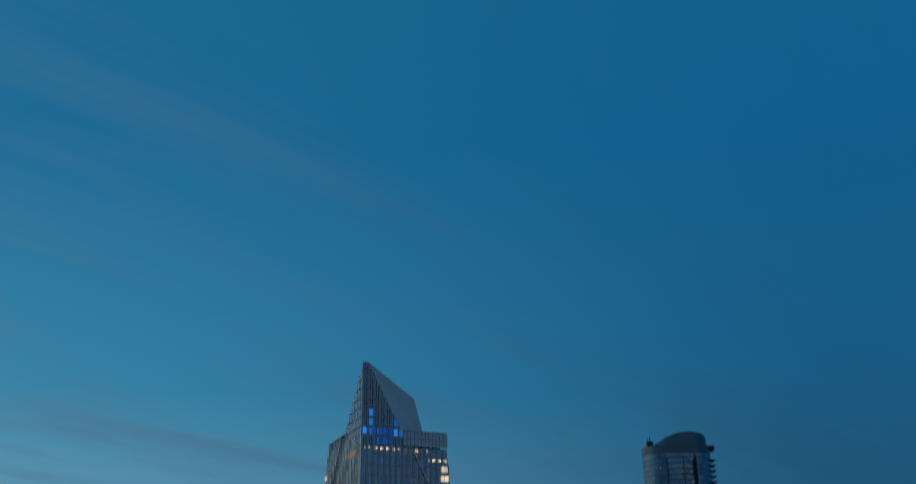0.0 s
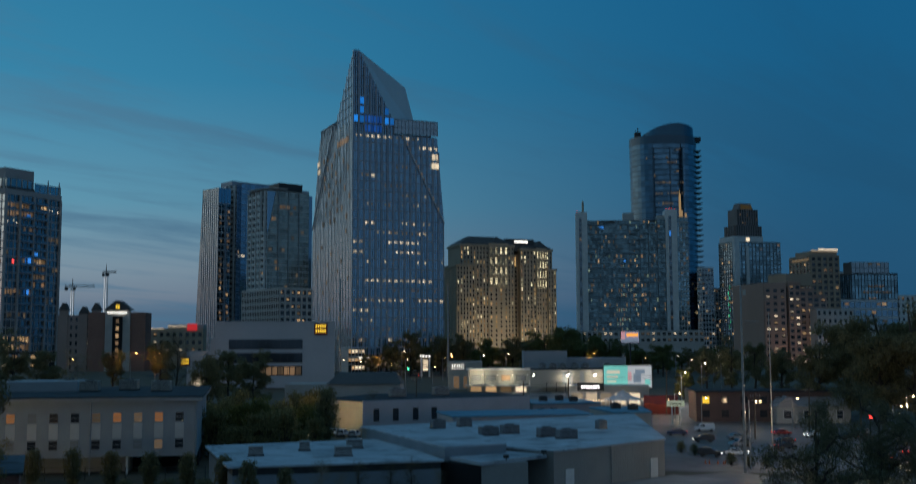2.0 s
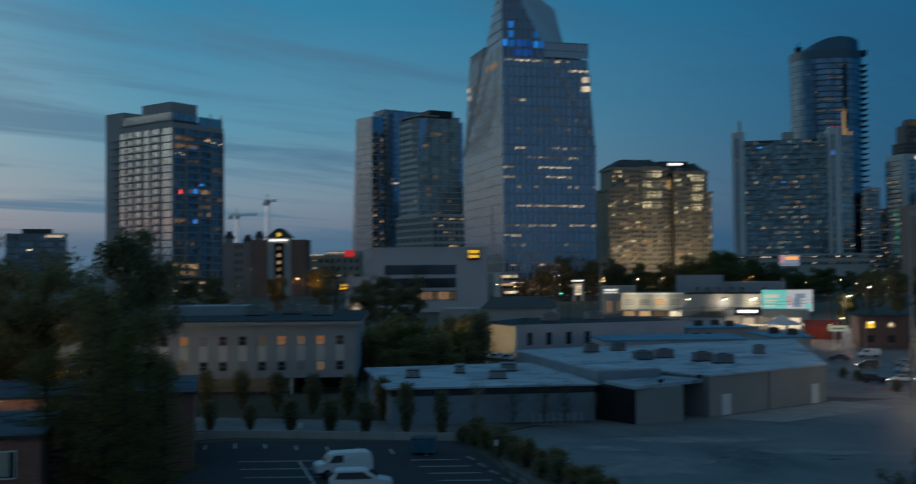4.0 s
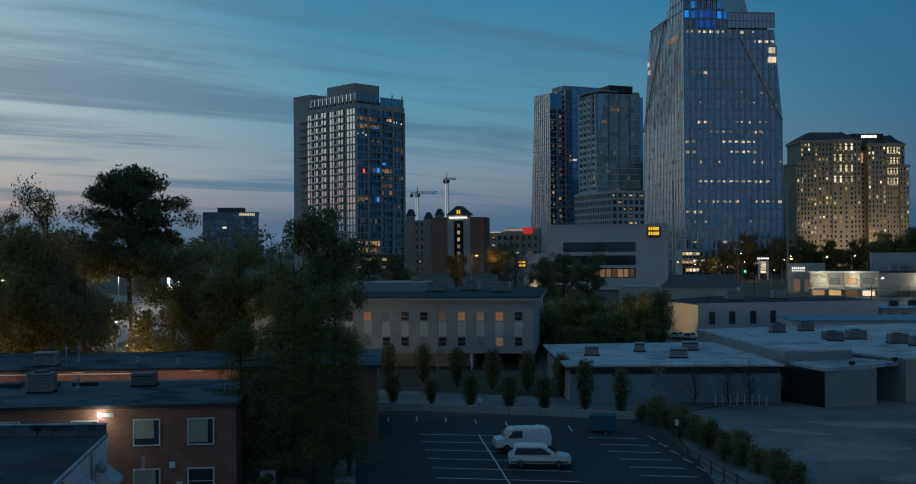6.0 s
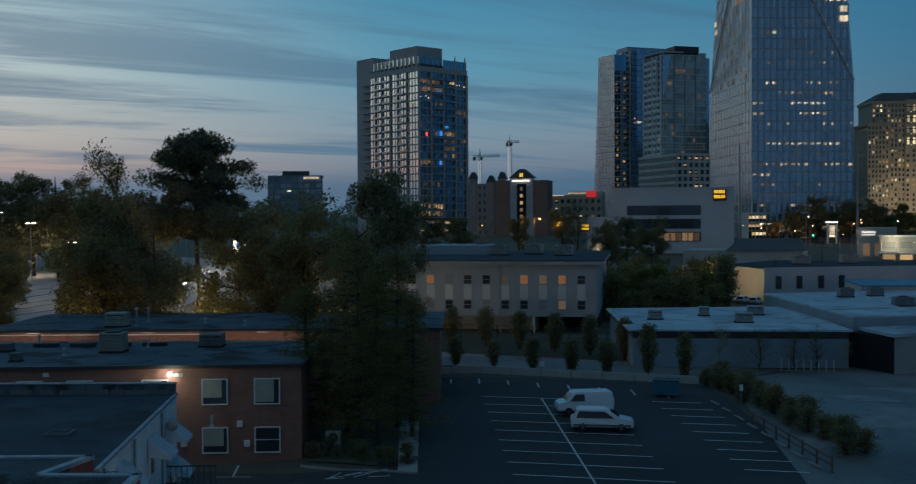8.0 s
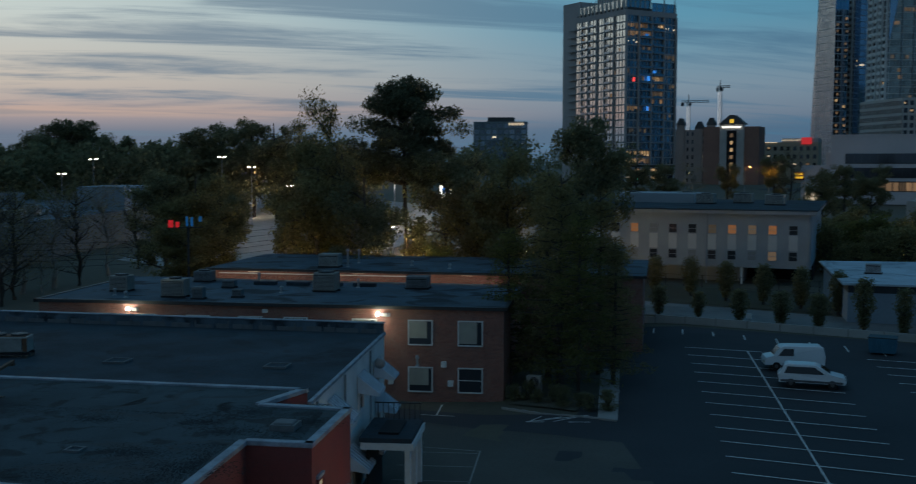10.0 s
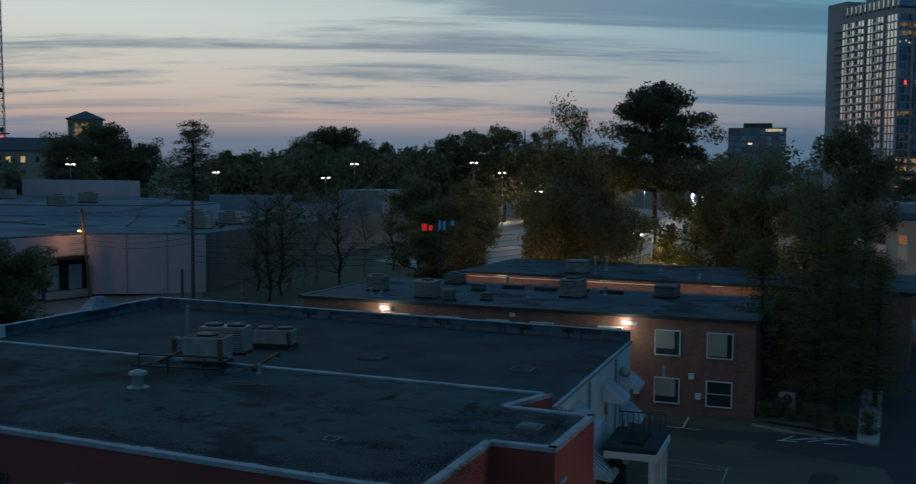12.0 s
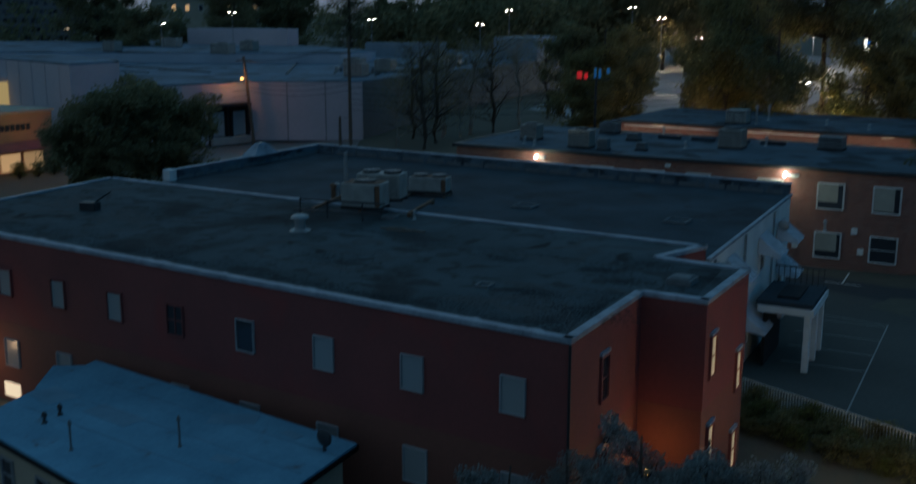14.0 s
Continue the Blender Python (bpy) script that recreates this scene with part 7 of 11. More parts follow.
brick_building()
WORN_UNIT = surf("worn_unit_cabinet", (0.30, 0.27, 0.23), (0.19, 0.17, 0.15), 1.4, 0.6, 0.1, 0.002, 9)
for x, y, w, d, h, fans in ((-72.1, 61.2, 1.6, 1.4, 1.35, 1), (-65.3, 60.8, 1.9, 1.3, 1.5, 1), (-62.7, 60.8, 0.9, 0.7, 1.0, 0), (-71.6, 70.2, 1.6, 1.4, 1.0, 1), (-66.2, 67.8, 1.1, 0.8, 0.7, 0),
                            (-57.6, 70.4, 1.9, 1.7, 1.6, 1), (-52.2, 76.2, 1.9, 1.7, 1.1, 0), (-60.8, 63.2, 0.8, 0.6, 0.7, 0)):
    roof_unit(x, y, 7.2, 24, w, d, h, fans, GALV_DULL if h < 1.2 else WORN_UNIT, "dull grey air conditioner on the tar roof")
roof_unit(-64.3, 79.2, 8.17, 24, 1.9, 1.5, 1.3, 0, None, "grey air conditioner on the tar roof")
for x, y, h in ((-63.0, 80.2, 1.5), (-64.6, 84.0, 1.2), (-67.2, 72.6, 0.7), (-57.0, 74.0, 0.6), (-60.0, 67.5, 0.4), (-70.4, 59.0, 0.4), (-68.5, 58.5, 0.35), (-58.8, 84.8, 0.3), (-54.0, 84.0, 0.3)):
    vent_pipe(x, y, 7.2 if y < 75 else 8.17, h, 0.1)
t = thing("roof_duct", "long flat roof duct", "duct", -62.5, 72.5, 7.2, 24)
for x in (-3, 0, 3, 6):
    boxpart("section", t, TAR_ROOF, x - 1.0, -0.3, 0, x + 1.0, 0.3, 0.3, "", 0.02)


OFFICE_WALL = surf("office_render", (0.345, 0.37, 0.39), (0.275, 0.295, 0.31), 0.35, 0.8, 0, 0.004, 14)


AMBER_WIN = glow("amber_lit_window", (1.0, 0.42, 0.16), 0.2, 0.5)


def white_office():
    b = thing("white_office_building", "cream three-level office block over open parking, with a flat roof", "office building", -65.5, 137.7, 2.2, 0)
    b.matrix_basis = pose(-74.1, 132.1, 2.2, 0, 0, 12)
    W, D = 39.6, 38.0
    core(b, rect(0, 0, W, D), 2.3, 9.2, OFFICE_WALL)
    core(b, rect(-0.7, -0.7, W + 0.7, D), 9.2, 9.65, OFFICE_WALL, "eave")
    core(b, rect(-0.8, -0.8, W + 0.8, D), 9.65, 9.8, TAR_ROOF, "roof")
    core(b, rect(0, 4, 31, D), 0, 2.3, OFFICE_WALL, "base_wall")
    # black block standing in for the deep shade of the open carport
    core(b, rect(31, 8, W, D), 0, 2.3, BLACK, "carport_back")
    bm = bmesh.new()
    add_box(bm, -0.1, -0.06, 2.2, W + 0.1, 0.3, 2.38)
    part("floor_band", bm, OFFICE_WALL, b)
    for x in (31.0, 39.3):
        boxpart("column", b, WHITE_PAINT, x - 0.14, 0.1, 0, x + 0.14, 0.4, 2.6)
    rec = surf("pale_panel", (0.56, 0.56, 0.55), (0.48, 0.48, 0.47), 0.5, 0.7)
    k = 0
    for x in [37.4 - i * 2.56 for i in range(14)]:
        boxpart("panel", b, rec, x - 0.55, -0.05, 4.5, x + 0.55, 0.01, 6.45)
        for z in (6.6, 3.2):
            k += 1
            mt = {3: AMBER_WIN, 4: FAINT_WIN, 5: FAINT_WIN, 7: AMBER_WIN, 9: FAINT_WIN, 17: AMBER_WIN, 15: BLIND_GLASS}.get(k, DARK_GLASS if k % 3 else BLIND_GLASS)
            window(b, x, z, 1.0, 1.12, mt, pose(0, 0, 0), OFFICE_WALL, mull=1)
    for x in (12.0, 26.5, 39.4):
        bm = bmesh.new()
        add_tube(bm, (x, -0.12, 0.0 if x < 38 else 0), (x, -0.12, 9.2), 0.09, 0.09, 8)
        part("downpipe", bm, OFFICE_WALL, b)
    for x, y in ((24, 18), (29, 22), (34, 16), (12, 24), (20, 26)):
        roof_unit(-74.1 + x * 0.978 - y * 0.208, 132.1 + x * 0.208 + y * 0.978, 12.0, 5, 2.6, 1.8, 1.5, 1)
    core(b, rect(10, 20, 22, 30), 9.8, 11.2, OFFICE_WALL, "roof_house")


white_office()


UNIT_GREY = surf("dull_unit_grey", (0.20, 0.225, 0.245), (0.11, 0.12, 0.13), 1.6, 0.6, 0.1, 0.002, 9)


def low_warehouse():
    b = thing("low_blue_warehouse", "low grey-blue shed with a white membrane roof", "warehouse", 0, 0, 2.2)
    wall = surf("blue_grey_wall", (0.24, 0.29, 0.33), (0.18, 0.22, 0.25), 0.3, 0.8)
    P = [(-24.2, 110.7), (-3.3, 116.8), (-11.5, 143.5), (-32.2, 134.0)]
    core(b, P, 0, 3.0, wall)
    core(b, [(x * 1.0, y - 0.02) for x, y in P], 3.0, 3.75, DARK_METAL, "dark_fascia", None, "dark fascia band")
    core(b, [(-24.6, 110.2), (-2.9, 116.5), (-11.2, 144.0), (-32.8, 134.2)], 3.75, 3.95, WHITE_ROOF, "roof", None, "white roof membrane with grey stains")
    for x, y, w in ((-24.0, 121.5, 1.6), (-19.5, 127.5, 1.2), (-14.2, 121.0, 1.9), (-14.0, 130.5, 1.9)):
        roof_unit(x, y, 6.15, 10, w, 1.3, 1.1, 0, GALV, "grey box ventilator on the white roof")


low_warehouse()


def big_store():
    b = thing("large_store", "large pale metal-clad store with a wide flat white roof", "store", 0, 0, 2.2)
    wall = surf("ribbed_cladding", (0.31, 0.31, 0.29), (0.25, 0.25, 0.235), 0.25, 0.7, 0.1)
    P = [(-3.4, 129.5), (3.6, 126.0), (9.0, 120.5), (23.9, 136.0), (27.5, 186.0), (-15.8, 157.5)]
    core(b, P, 0, 4.35, wall)
    cx, cy = 8, 145
    core(b, [(cx + (x - cx) * 1.012, cy + (y - cy) * 1.012) for x, y in P], 4.35, 4.55, WHITE_ROOF, "roof", None, "white membrane roof streaked with grey")
    m = wall_pose(9.0, 120.5, 23.9, 136.0)
    for d in (2.0, 18.4):
        boxpart("door", b, WHITE_PAINT, d, -0.08, 0, d + 1.5, 0.02, 2.3, "white service door", 0, m)
    bm = bmesh.new()
    for k in range(60):
        add_box(bm, k * 0.36, -0.006, 0.1, k * 0.36 + 0.06, 0.02, 4.3, m)
    part("cladding_ribs", bm, wall, b, "", 0, "stuff")
    bm = bmesh.new()
    add_tube(bm, (10.4, -0.1, 0), (10.4, -0.1, 4.3), 0.07, 0.07, 8)
    bmesh.ops.transform(bm, matrix=m, verts=bm.verts)
    part("downpipe", bm, GALV, b)
    p = thing("entrance_block", "projecting entrance with a flat canopy roof", "porch", 0, 0, 2.2)
    core(p, [(1.0, 113.8), (6.0, 116.9), (4.4, 124.5), (1.6, 123.5)], 0, 3.7, wall, "wall")
    # filled black block; the colour replaces the shade of a hollow doorway
    core(p, [(-3.4, 118.2), (1.0, 113.8), (1.6, 123.0), (-3.4, 126.5)], 0, 3.6, BLACK, "recess", None, "doorway recess, coloured black for its shade")
    core(p, [(-3.9, 121.5), (0.9, 112.9), (8.3, 120.8), (4.6, 129.5), (-3.6, 128.5)], 3.7, 4.05, WHITE_ROOF, "canopy", None, "flat white canopy")
    for x, y in ((3.6, 114.6), (7.9, 120.0)):
        f = thing("spot_lamp", "small dark spot lamp on the canopy edge", "lamp", x, y, 6.25, 30)
        boxpart("head", f, DARK_METAL, -0.3, -0.15, 0.25, 0.3, 0.15, 0.6, "", 0.05)
        boxpart("stem", f, DARK_METAL, -0.04, -0.04, 0, 0.04, 0.04, 0.25)
    raised = [(-2.9, 118.6), (3.9, 123.4), (-3.5, 155.0), (-14.2, 147.6)]
    core(b, raised, 0, 4.95, surf("blue_grey_wall", (0.24, 0.29, 0.33), (0.18, 0.22, 0.25), 0.3, 0.8), "raised_wall", None, "blue-grey raised part")
    core(b, raised, 4.95, 5.12, WHITE_ROOF, "raised_roof")
    for x, y, w in ((-4.5, 146, 1.8), (-1.0, 149, 1.8), (2.2, 141.0, 2.4), (5.0, 144.0, 2.3), (9.5, 139.0, 2.2), (11.8, 136.0, 2.4), (18, 152, 1.2)):
        roof_unit(x, y, 6.75 if x > 0 else 7.32, 20, w, 1.4, 1.15, 1, UNIT_GREY, "dull grey rooftop air conditioner on a pale roof")


big_store()


def beige_block():
    b = thing("beige_commercial_block", "beige rendered commercial block with a lit end wall", "building", 0, 0, 3.4)
    P = [(-26.7, 203.0), (-19.0, 190.0), (11.0, 208.0), (5.0, 226.0), (-20, 222)]
    core(b, P, 0, 5.2, BEIGE_WALL)
    core(b, [(x, y) for x, y in P], 5.2, 5.4, TAR_ROOF, "roof")
    m = wall_pose(-19.0, 190.0, 11.0, 208.0)
    boxpart("fascia", b, surf("lilac_grey_wall", (0.54, 0.49, 0.51), (0.44, 0.40, 0.415), 0.3, 0.8), 0, -0.15, 0.2, 35, 0.02, 5.45, "pale front wall", 0, m)
    for d in (2.6, 6.4, 10.4, 14.2):
        window(b, d, 1.9, 0.9, 2.0, DARK_GLASS, m @ pose(0, -0.16, 0), DARK_METAL)
    roof_unit(-14, 206, 8.8, 20, 3, 2, 1.6, 1, GALV)
    roof_unit(-6, 212, 8.8, 20, 3, 2, 1.6, 1, GALV)
    lamp = bpy.data.lights.new("yard_light", "POINT")
    lamp.energy, lamp.color, lamp.shadow_soft_size = 800, (1.0, 0.80, 0.46), 0.2
    new("yard_light", lamp).matrix_basis = pose(-26.6, 191.0, 7.6)
    g = thing("gabled_shed", "long low shed with a dark pitched roof", "building", -30, 262, 4.8, 0)
    core(g, rect(-15, 0, 12.8, 14), 0, 4.6, CREAM_WALL)
    bm = bmesh.new()
    add_prism(bm, rect(-4.9, -0.6, 13.2, 14.6), 4.6, 7.3, [(-2.6, 6), (11.4, 6), (11.4, 8), (-2.6, 8)])
    part("roof", bm, DARK_ROOF, g, "dark pitched roof")
    core(b, [(-3.0, 176.0), (20.0, 182.0), (18.0, 196.0), (-6.0, 190.0)], 0, 3.4, MATS["lilac_grey_wall"], "annex", None, "low lilac annex")
    core(b, [(-3.2, 175.7), (20.3, 181.8), (18.2, 196.2), (-6.2, 190.2)], 3.4, 3.65, BLUE_ROOF, "annex_roof", None, "pale blue annex roof")


beige_block()


def blue_roofed_shops():
    for name, label, P, z, h, wall in (
            ("low_blue_roofed_shop", "low lilac shop with a pale blue flat roof", [(12.0, 213.0), (25.5, 216.5), (23.0, 231.0), (10.5, 229.0)], 4.0, 2.9, surf("lilac_wall", (0.42, 0.38, 0.39), (0.34, 0.31, 0.32), 0.3, 0.8)),
            ("low_blue_roofed_store", "low cream store with a blue-grey flat roof", [(24.5, 187.0), (31.0, 188.5), (31.5, 204.0), (22.0, 203.0)], 3.2, 3.5, CREAM_WALL)):
        b = thing(name, label, "shop", 0, 0, z)
        core(b, P, -0.3, h, wall)
        cx, cy = sum(p[0] for p in P) / 4, sum(p[1] for p in P) / 4
        core(b, [(cx + (x - cx) * 1.03, cy + (y - cy) * 1.03) for x, y in P], h, h + 0.3, BLUE_ROOF, "roof", None, "pale blue coated flat roof")
        m = wall_pose(*P[0], *P[1])
        for d in (1.6, 4.2):
            window(b, d, 1.0, 1.2, 1.1, DARK_GLASS, m, DARK_METAL)
    for x, y, z in ((14.5, 221, 7.2), (18, 224, 7.2), (20.5, 219.5, 7.2), (26, 197, 7.0), (28.5, 193, 7.0)):
        roof_unit(x, y, z, 14, 1.5, 1.2, 1.0, 1, DARK_METAL, "dark rooftop air conditioner on a blue roof")


blue_roofed_shops()


def shop_row():
    b = thing("lit_shop_row", "long pale two-storey shop row with lit windows and an outside stair", "shops", 0, 0, 5.6)
    wall = surf("shop_render", (0.42, 0.40, 0.35), (0.33, 0.315, 0.275), 0.25, 0.85)
    tall = surf("blue_grey_block", (0.36, 0.38, 0.40), (0.29, 0.31, 0.33), 0.2, 0.8)
    P = [(-1.2, 302.0), (16.0, 298.0), (46.0, 300.0), (46.0, 330.0), (-1.2, 330.0)]
    core(b, P, 0, 6.3, wall)
    core(b, P, 6.3, 6.5, TAR_ROOF, "roof")
    m = wall_pose(-1.2, 302.0, 16.0, 298.0)
    for d in range(4):
        x = 2.6 + d * 4.2
        window(b, x, 3.5, 2.4, 1.3, BLIND_GLASS if d != 2 else DIM_WIN, m, DARK_METAL, mull=1)
        boxpart("shop_front", b, WARM_WIN if d != 3 else PALE_WIN, x - 1.5, -0.1, 0.2, x + 1.5, 0.02, 1.7, "bright shop window", 0, m)
        boxpart("pilaster", b, wall, x - 2.2, -0.3, 0, x - 1.9, 0, 6.3, "", 0, m)
        boxpart("wall_light", b, SIGN_WHITE, x + 1.8, -0.2, 4.75, x + 1.92, -0.05, 4.95, "small bright wall light", 0, m)
    boxpart("canopy", b, WHITE_PAINT, -0.2, -2.2, 1.9, 17.8, 0, 2.25, "", 0, m)
    boxpart("coping", b, WHITE_PAINT, -0.2, -0.25, 6.3, 17.8, 0.2, 6.75, "", 0, m)
    core(b, [(-6.6, 306), (3.0, 305.2), (3.2, 316), (-6.4, 316)], 0, 8.6, wall, "corner_block")
    mc = wall_pose(-6.6, 306, 3.0, 305.2)
    bm = bmesh.new()
    for row, n, z in ((0, 7, 7.2), (1, 7, 6.6)):
        for k in range(n):
            add_box(bm, 1.2 + k * 0.5, -0.14, z, 1.42 + k * 0.5, -0.02, z + (0.5 if row == 0 else 0.25), mc)
    part("sign_letters", bm, SIGN_WHITE, b, "white lit shop lettering")
    for x in (2.4, 5.2):
        window(b, x, 1.2, 1.6, 3.2, DIM_WIN, mc, WHITE_PAINT, mull=1)
    core(b, [(15.2, 312), (27.5, 311.5), (27.5, 326), (15.2, 326)], 6.3, 11.4, tall, "upper_block")
    core(b, [(27.6, 314), (44.5, 313), (44.5, 326), (27.6, 326)], 6.3, 9.4, tall, "long_block")
    m2 = wall_pose(16.0, 298.0, 46.0, 300.0)
    boxpart("walkway", b, CONCRETE, 4.0, -2.0, 1.6, 15.0, 0, 1.85, "", 0, m2)
    for k in range(5):
        boxpart("walkway_post", b, DARK_METAL, 4.3 + k * 2.6, -1.95, 0, 4.45 + k * 2.6, -1.8, 2.8, "", 0, m2)
    boxpart("walkway_rail", b, DARK_METAL, 4.0, -2.0, 2.75, 15.0, -1.94, 2.82, "", 0, m2)
    for k in range(10):
        boxpart("step", b, CONCRETE, 0.8 + k * 0.32, -2.0, k * 0.17, 1.15 + k * 0.32, -0.6, k * 0.17 + 0.17, "", 0, m2)
    for d in (9.0, 10.6, 13.8):
        boxpart("wall_panel", b, tall, d, -0.1, 2.2, d + 1.2, 0.02, 5.8, "", 0, m2)
    for x, y in ((20, 306), (23, 307), (25.5, 305), (29, 305), (32, 306), (38, 305)):
        roof_unit(x, y, 12.1, 10, 1.9, 1.5, 1.4, 1, GALV, "grey air conditioner on the shop roof")
    for d in (10.2, 17.7, 27.5):
        t = thing("wall_flood", "bright white wall flood lamp", "lamp", 0, 0, 0)
        t.matrix_basis = m2 @ pose(d, -0.9, 10.2)
        boxpart("head", t, WHITE_LAMP, -0.25, -0.15, 0, 0.25, 0.1, 0.25)
        boxpart("bracket", t, GALV, -0.05, 0.1, 0.1, 0.05, 0.9, 0.2)
        lamp = bpy.data.lights.new("shop_flood", "POINT")
        lamp.energy, lamp.color, lamp.shadow_soft_size = 300, (1.0, 0.88, 0.66), 0.3
        new("shop_flood", lamp).matrix_basis = m2 @ pose(d, -1.6, 9.9)
    for d in (3.5, 11.5):
        lamp = bpy.data.lights.new("awning_light", "POINT")
        lamp.energy, lamp.color, lamp.shadow_soft_size = 380, (1.0, 0.90, 0.64), 0.3
        new("awning_light", lamp).matrix_basis = m @ pose(d, -2.2, 10.2)


shop_row()


MALL_ROOF = stained(surf("grey_mall_roof", (0.165, 0.235, 0.30), (0.09, 0.13, 0.168), 0.12, 0.85, 0, 0.01, 20, 0, (1, 1, 1), 0.2), (0.055, 0.062, 0.07), 0.10, 0.50, 0.62, 1.5, 2.0)


def mall():
    b = thing("shopping_centre", "huge pale flat-roofed retail building with a loading bay", "shopping centre", 0, 0, 0.3)
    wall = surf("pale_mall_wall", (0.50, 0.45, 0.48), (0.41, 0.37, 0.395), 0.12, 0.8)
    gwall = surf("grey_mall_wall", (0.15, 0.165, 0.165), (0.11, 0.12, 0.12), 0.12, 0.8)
    c0, c1, c3 = (-131.4, 80.1), (-178.0, 160.0), (-140.7, 67.3)
    main = [c3, c0, c1, (-250, 190), (-280, 100), (-172, 88)]
    wing = [c3, (-172, 88), (-280, 130), (-300, 60), (-230, 20), (-140.0, 48.6), (-138.9, 56.6)]
    core(b, main, 0, 8.2, wall)
    m = wall_pose(*c0, *c1)
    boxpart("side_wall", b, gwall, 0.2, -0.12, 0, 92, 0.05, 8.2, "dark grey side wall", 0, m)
    core(b, wing, 0, 8.2, wall, "west_wall")
    core(b, main, 8.2, 8.4, MALL_ROOF, "roof", None, "pale roof with puddles and stains")
    core(b, wing, 8.2, 8.41, MALL_ROOF, "west_roof")
    core(b, [(-178, 104), (-188, 118), (-285, 128), (-310, 60), (-245, 30)], 8.41, 10.2, surf("blue_grey_fascia", (0.40, 0.45, 0.51), (0.31, 0.35, 0.40), 0.2, 0.8), "upper_wall", None, "blue-grey upper fascia")
    core(b, [(-178, 104), (-188, 118), (-285, 128), (-310, 60), (-245, 30)], 10.2, 10.4, MALL_ROOF, "upper_roof")
    tall = [(-140.5, 48.9), (-136.3, 41.2), (-166.0, 38.5), (-176.0, 50.0), (-150.0, 51.8)]
    core(b, tall, 0, 11.4, wall, "tall_block")
    core(b, tall, 11.4, 11.6, MALL_ROOF, "tall_roof")
    ribs = wall_pose(-166.0, 38.5, -136.3, 41.2)
    for k in range(5):
        boxpart("rib", b, wall, 8.0 + k * 4.6, -0.08, 0, 8.2 + k * 4.6, 0.02, 11.4, "", 0, ribs)
    front = wall_pose(-140.7, 67.3, -131.4, 80.1)
    for d in (5.2, 10.6):
        boxpart("wall_joint", b, gwall, d, -0.05, 0, d + 0.12, 0.01, 8.2, "", 0, front)
    core(b, [(-168.9, 144.4), (-178.0, 160.0), (-187.0, 155.0), (-177.1, 139.7)], 8.3, 12.9, surf("blue_grey_wall", (0.24, 0.29, 0.33), (0.18, 0.22, 0.25), 0.3, 0.8), "parapet_screen", None, "tall blue-grey parapet screen")
    core(b, [(-205.0, 126.0), (-194.0, 140.0), (-197.0, 142.0), (-208.0, 128.0)], 8.3, 11.4, MATS["blue_grey_wall"], "parapet_screen", None, "blue-grey roof screen")
    core(b, [(-226, 118), (-250, 104), (-252, 108), (-228, 122)], 10.2, 14.2, wall, "roof_screen")
    # loading bay
    d = thing("loading_dock", "recessed loading dock with two shutters under a dark canopy", "loading dock", 0, 0, 0)
    d.matrix_basis = wall_pose(-138.9, 56.6, -140.7, 67.3) @ pose(3.7, 0, 0.2)
    # no real hollow: a flat black sheet paints the shade inside the dock
    boxpart("recess", d, BLACK, 0.1, -0.1, 0, 6.3, -0.02, 5.2)
    boxpart("canopy", d, DARK_METAL, 0, -1.5, 5.2, 6.4, -0.02, 5.6)
    for x in (0.4, 3.9):
        boxpart("shutter", d, GREY_WALL, x, -0.2, 1.1, x + 2.2, -0.1, 4.4, "pale dock shutter")
    for x in (0.1, 2.8, 3.4, 6.2):
        boxpart("dock_bumper", d, BLACK, x, -0.7, 0, x + 0.35, -0.1, 5.2)
    boxpart("dock_platform", d, CONCRETE, 0.1, -1.2, 0, 6.3, -0.1, 1.0)
    for k, (x, y, w) in enumerate(((-141, 85, 3.2), (-150, 96, 3.0), (-158, 95, 3.2), (-147, 104, 3.6), (-186, 84, 4.0), (-200, 96, 3), (-230, 92, 4), (-210, 72, 3), (-162, 118, 3.2))):
        roof_unit(x, y, 8.7 if x > -184 else 10.7, 30, w, 2.2, 2.0, 1, UNIT_METAL, "large grey rooftop air conditioner")
    for x, y in ((-140, 92), (-143, 94), (-139, 97), (-152, 88), (-156, 104), (-166, 108)):
        vent_pipe(x, y, 8.7, 0.9, 0.3, True, GALV, "white turbine roof vent")
    for k, (xa, ya, xb, yb) in enumerate(((-150, 78, -184, 98), (-146, 84, -180, 106), (-155, 92, -176, 128), (-142, 88, -170, 134), (-160, 70, -215, 64), (-165, 62, -225, 46))):
        duct = thing("roof_pipe", "long dark pipe along the retail roof", "pipe", 0, 0, 8.7, 0, "retail roof pipes")
        bm = bmesh.new()
        add_tube(bm, (xa, ya, 0.25), (xb, yb, 0.25), 0.11, 0.11, 6)
        part("run", bm, DARK_METAL, duct)
        for q in range(5):
            x, y = xa + (xb - xa) * (q + 0.5) / 5, ya + (yb - ya) * (q + 0.5) / 5
            boxpart("bearer", duct, GALV_DULL, x - 0.15, y - 0.15, 0, x + 0.15, y + 0.15, 0.15)
    R6 = random.Random(8)
    for k in range(34):
        s, u = R6.uniform(0.03, 0.9), R6.uniform(0.1, 1.0)
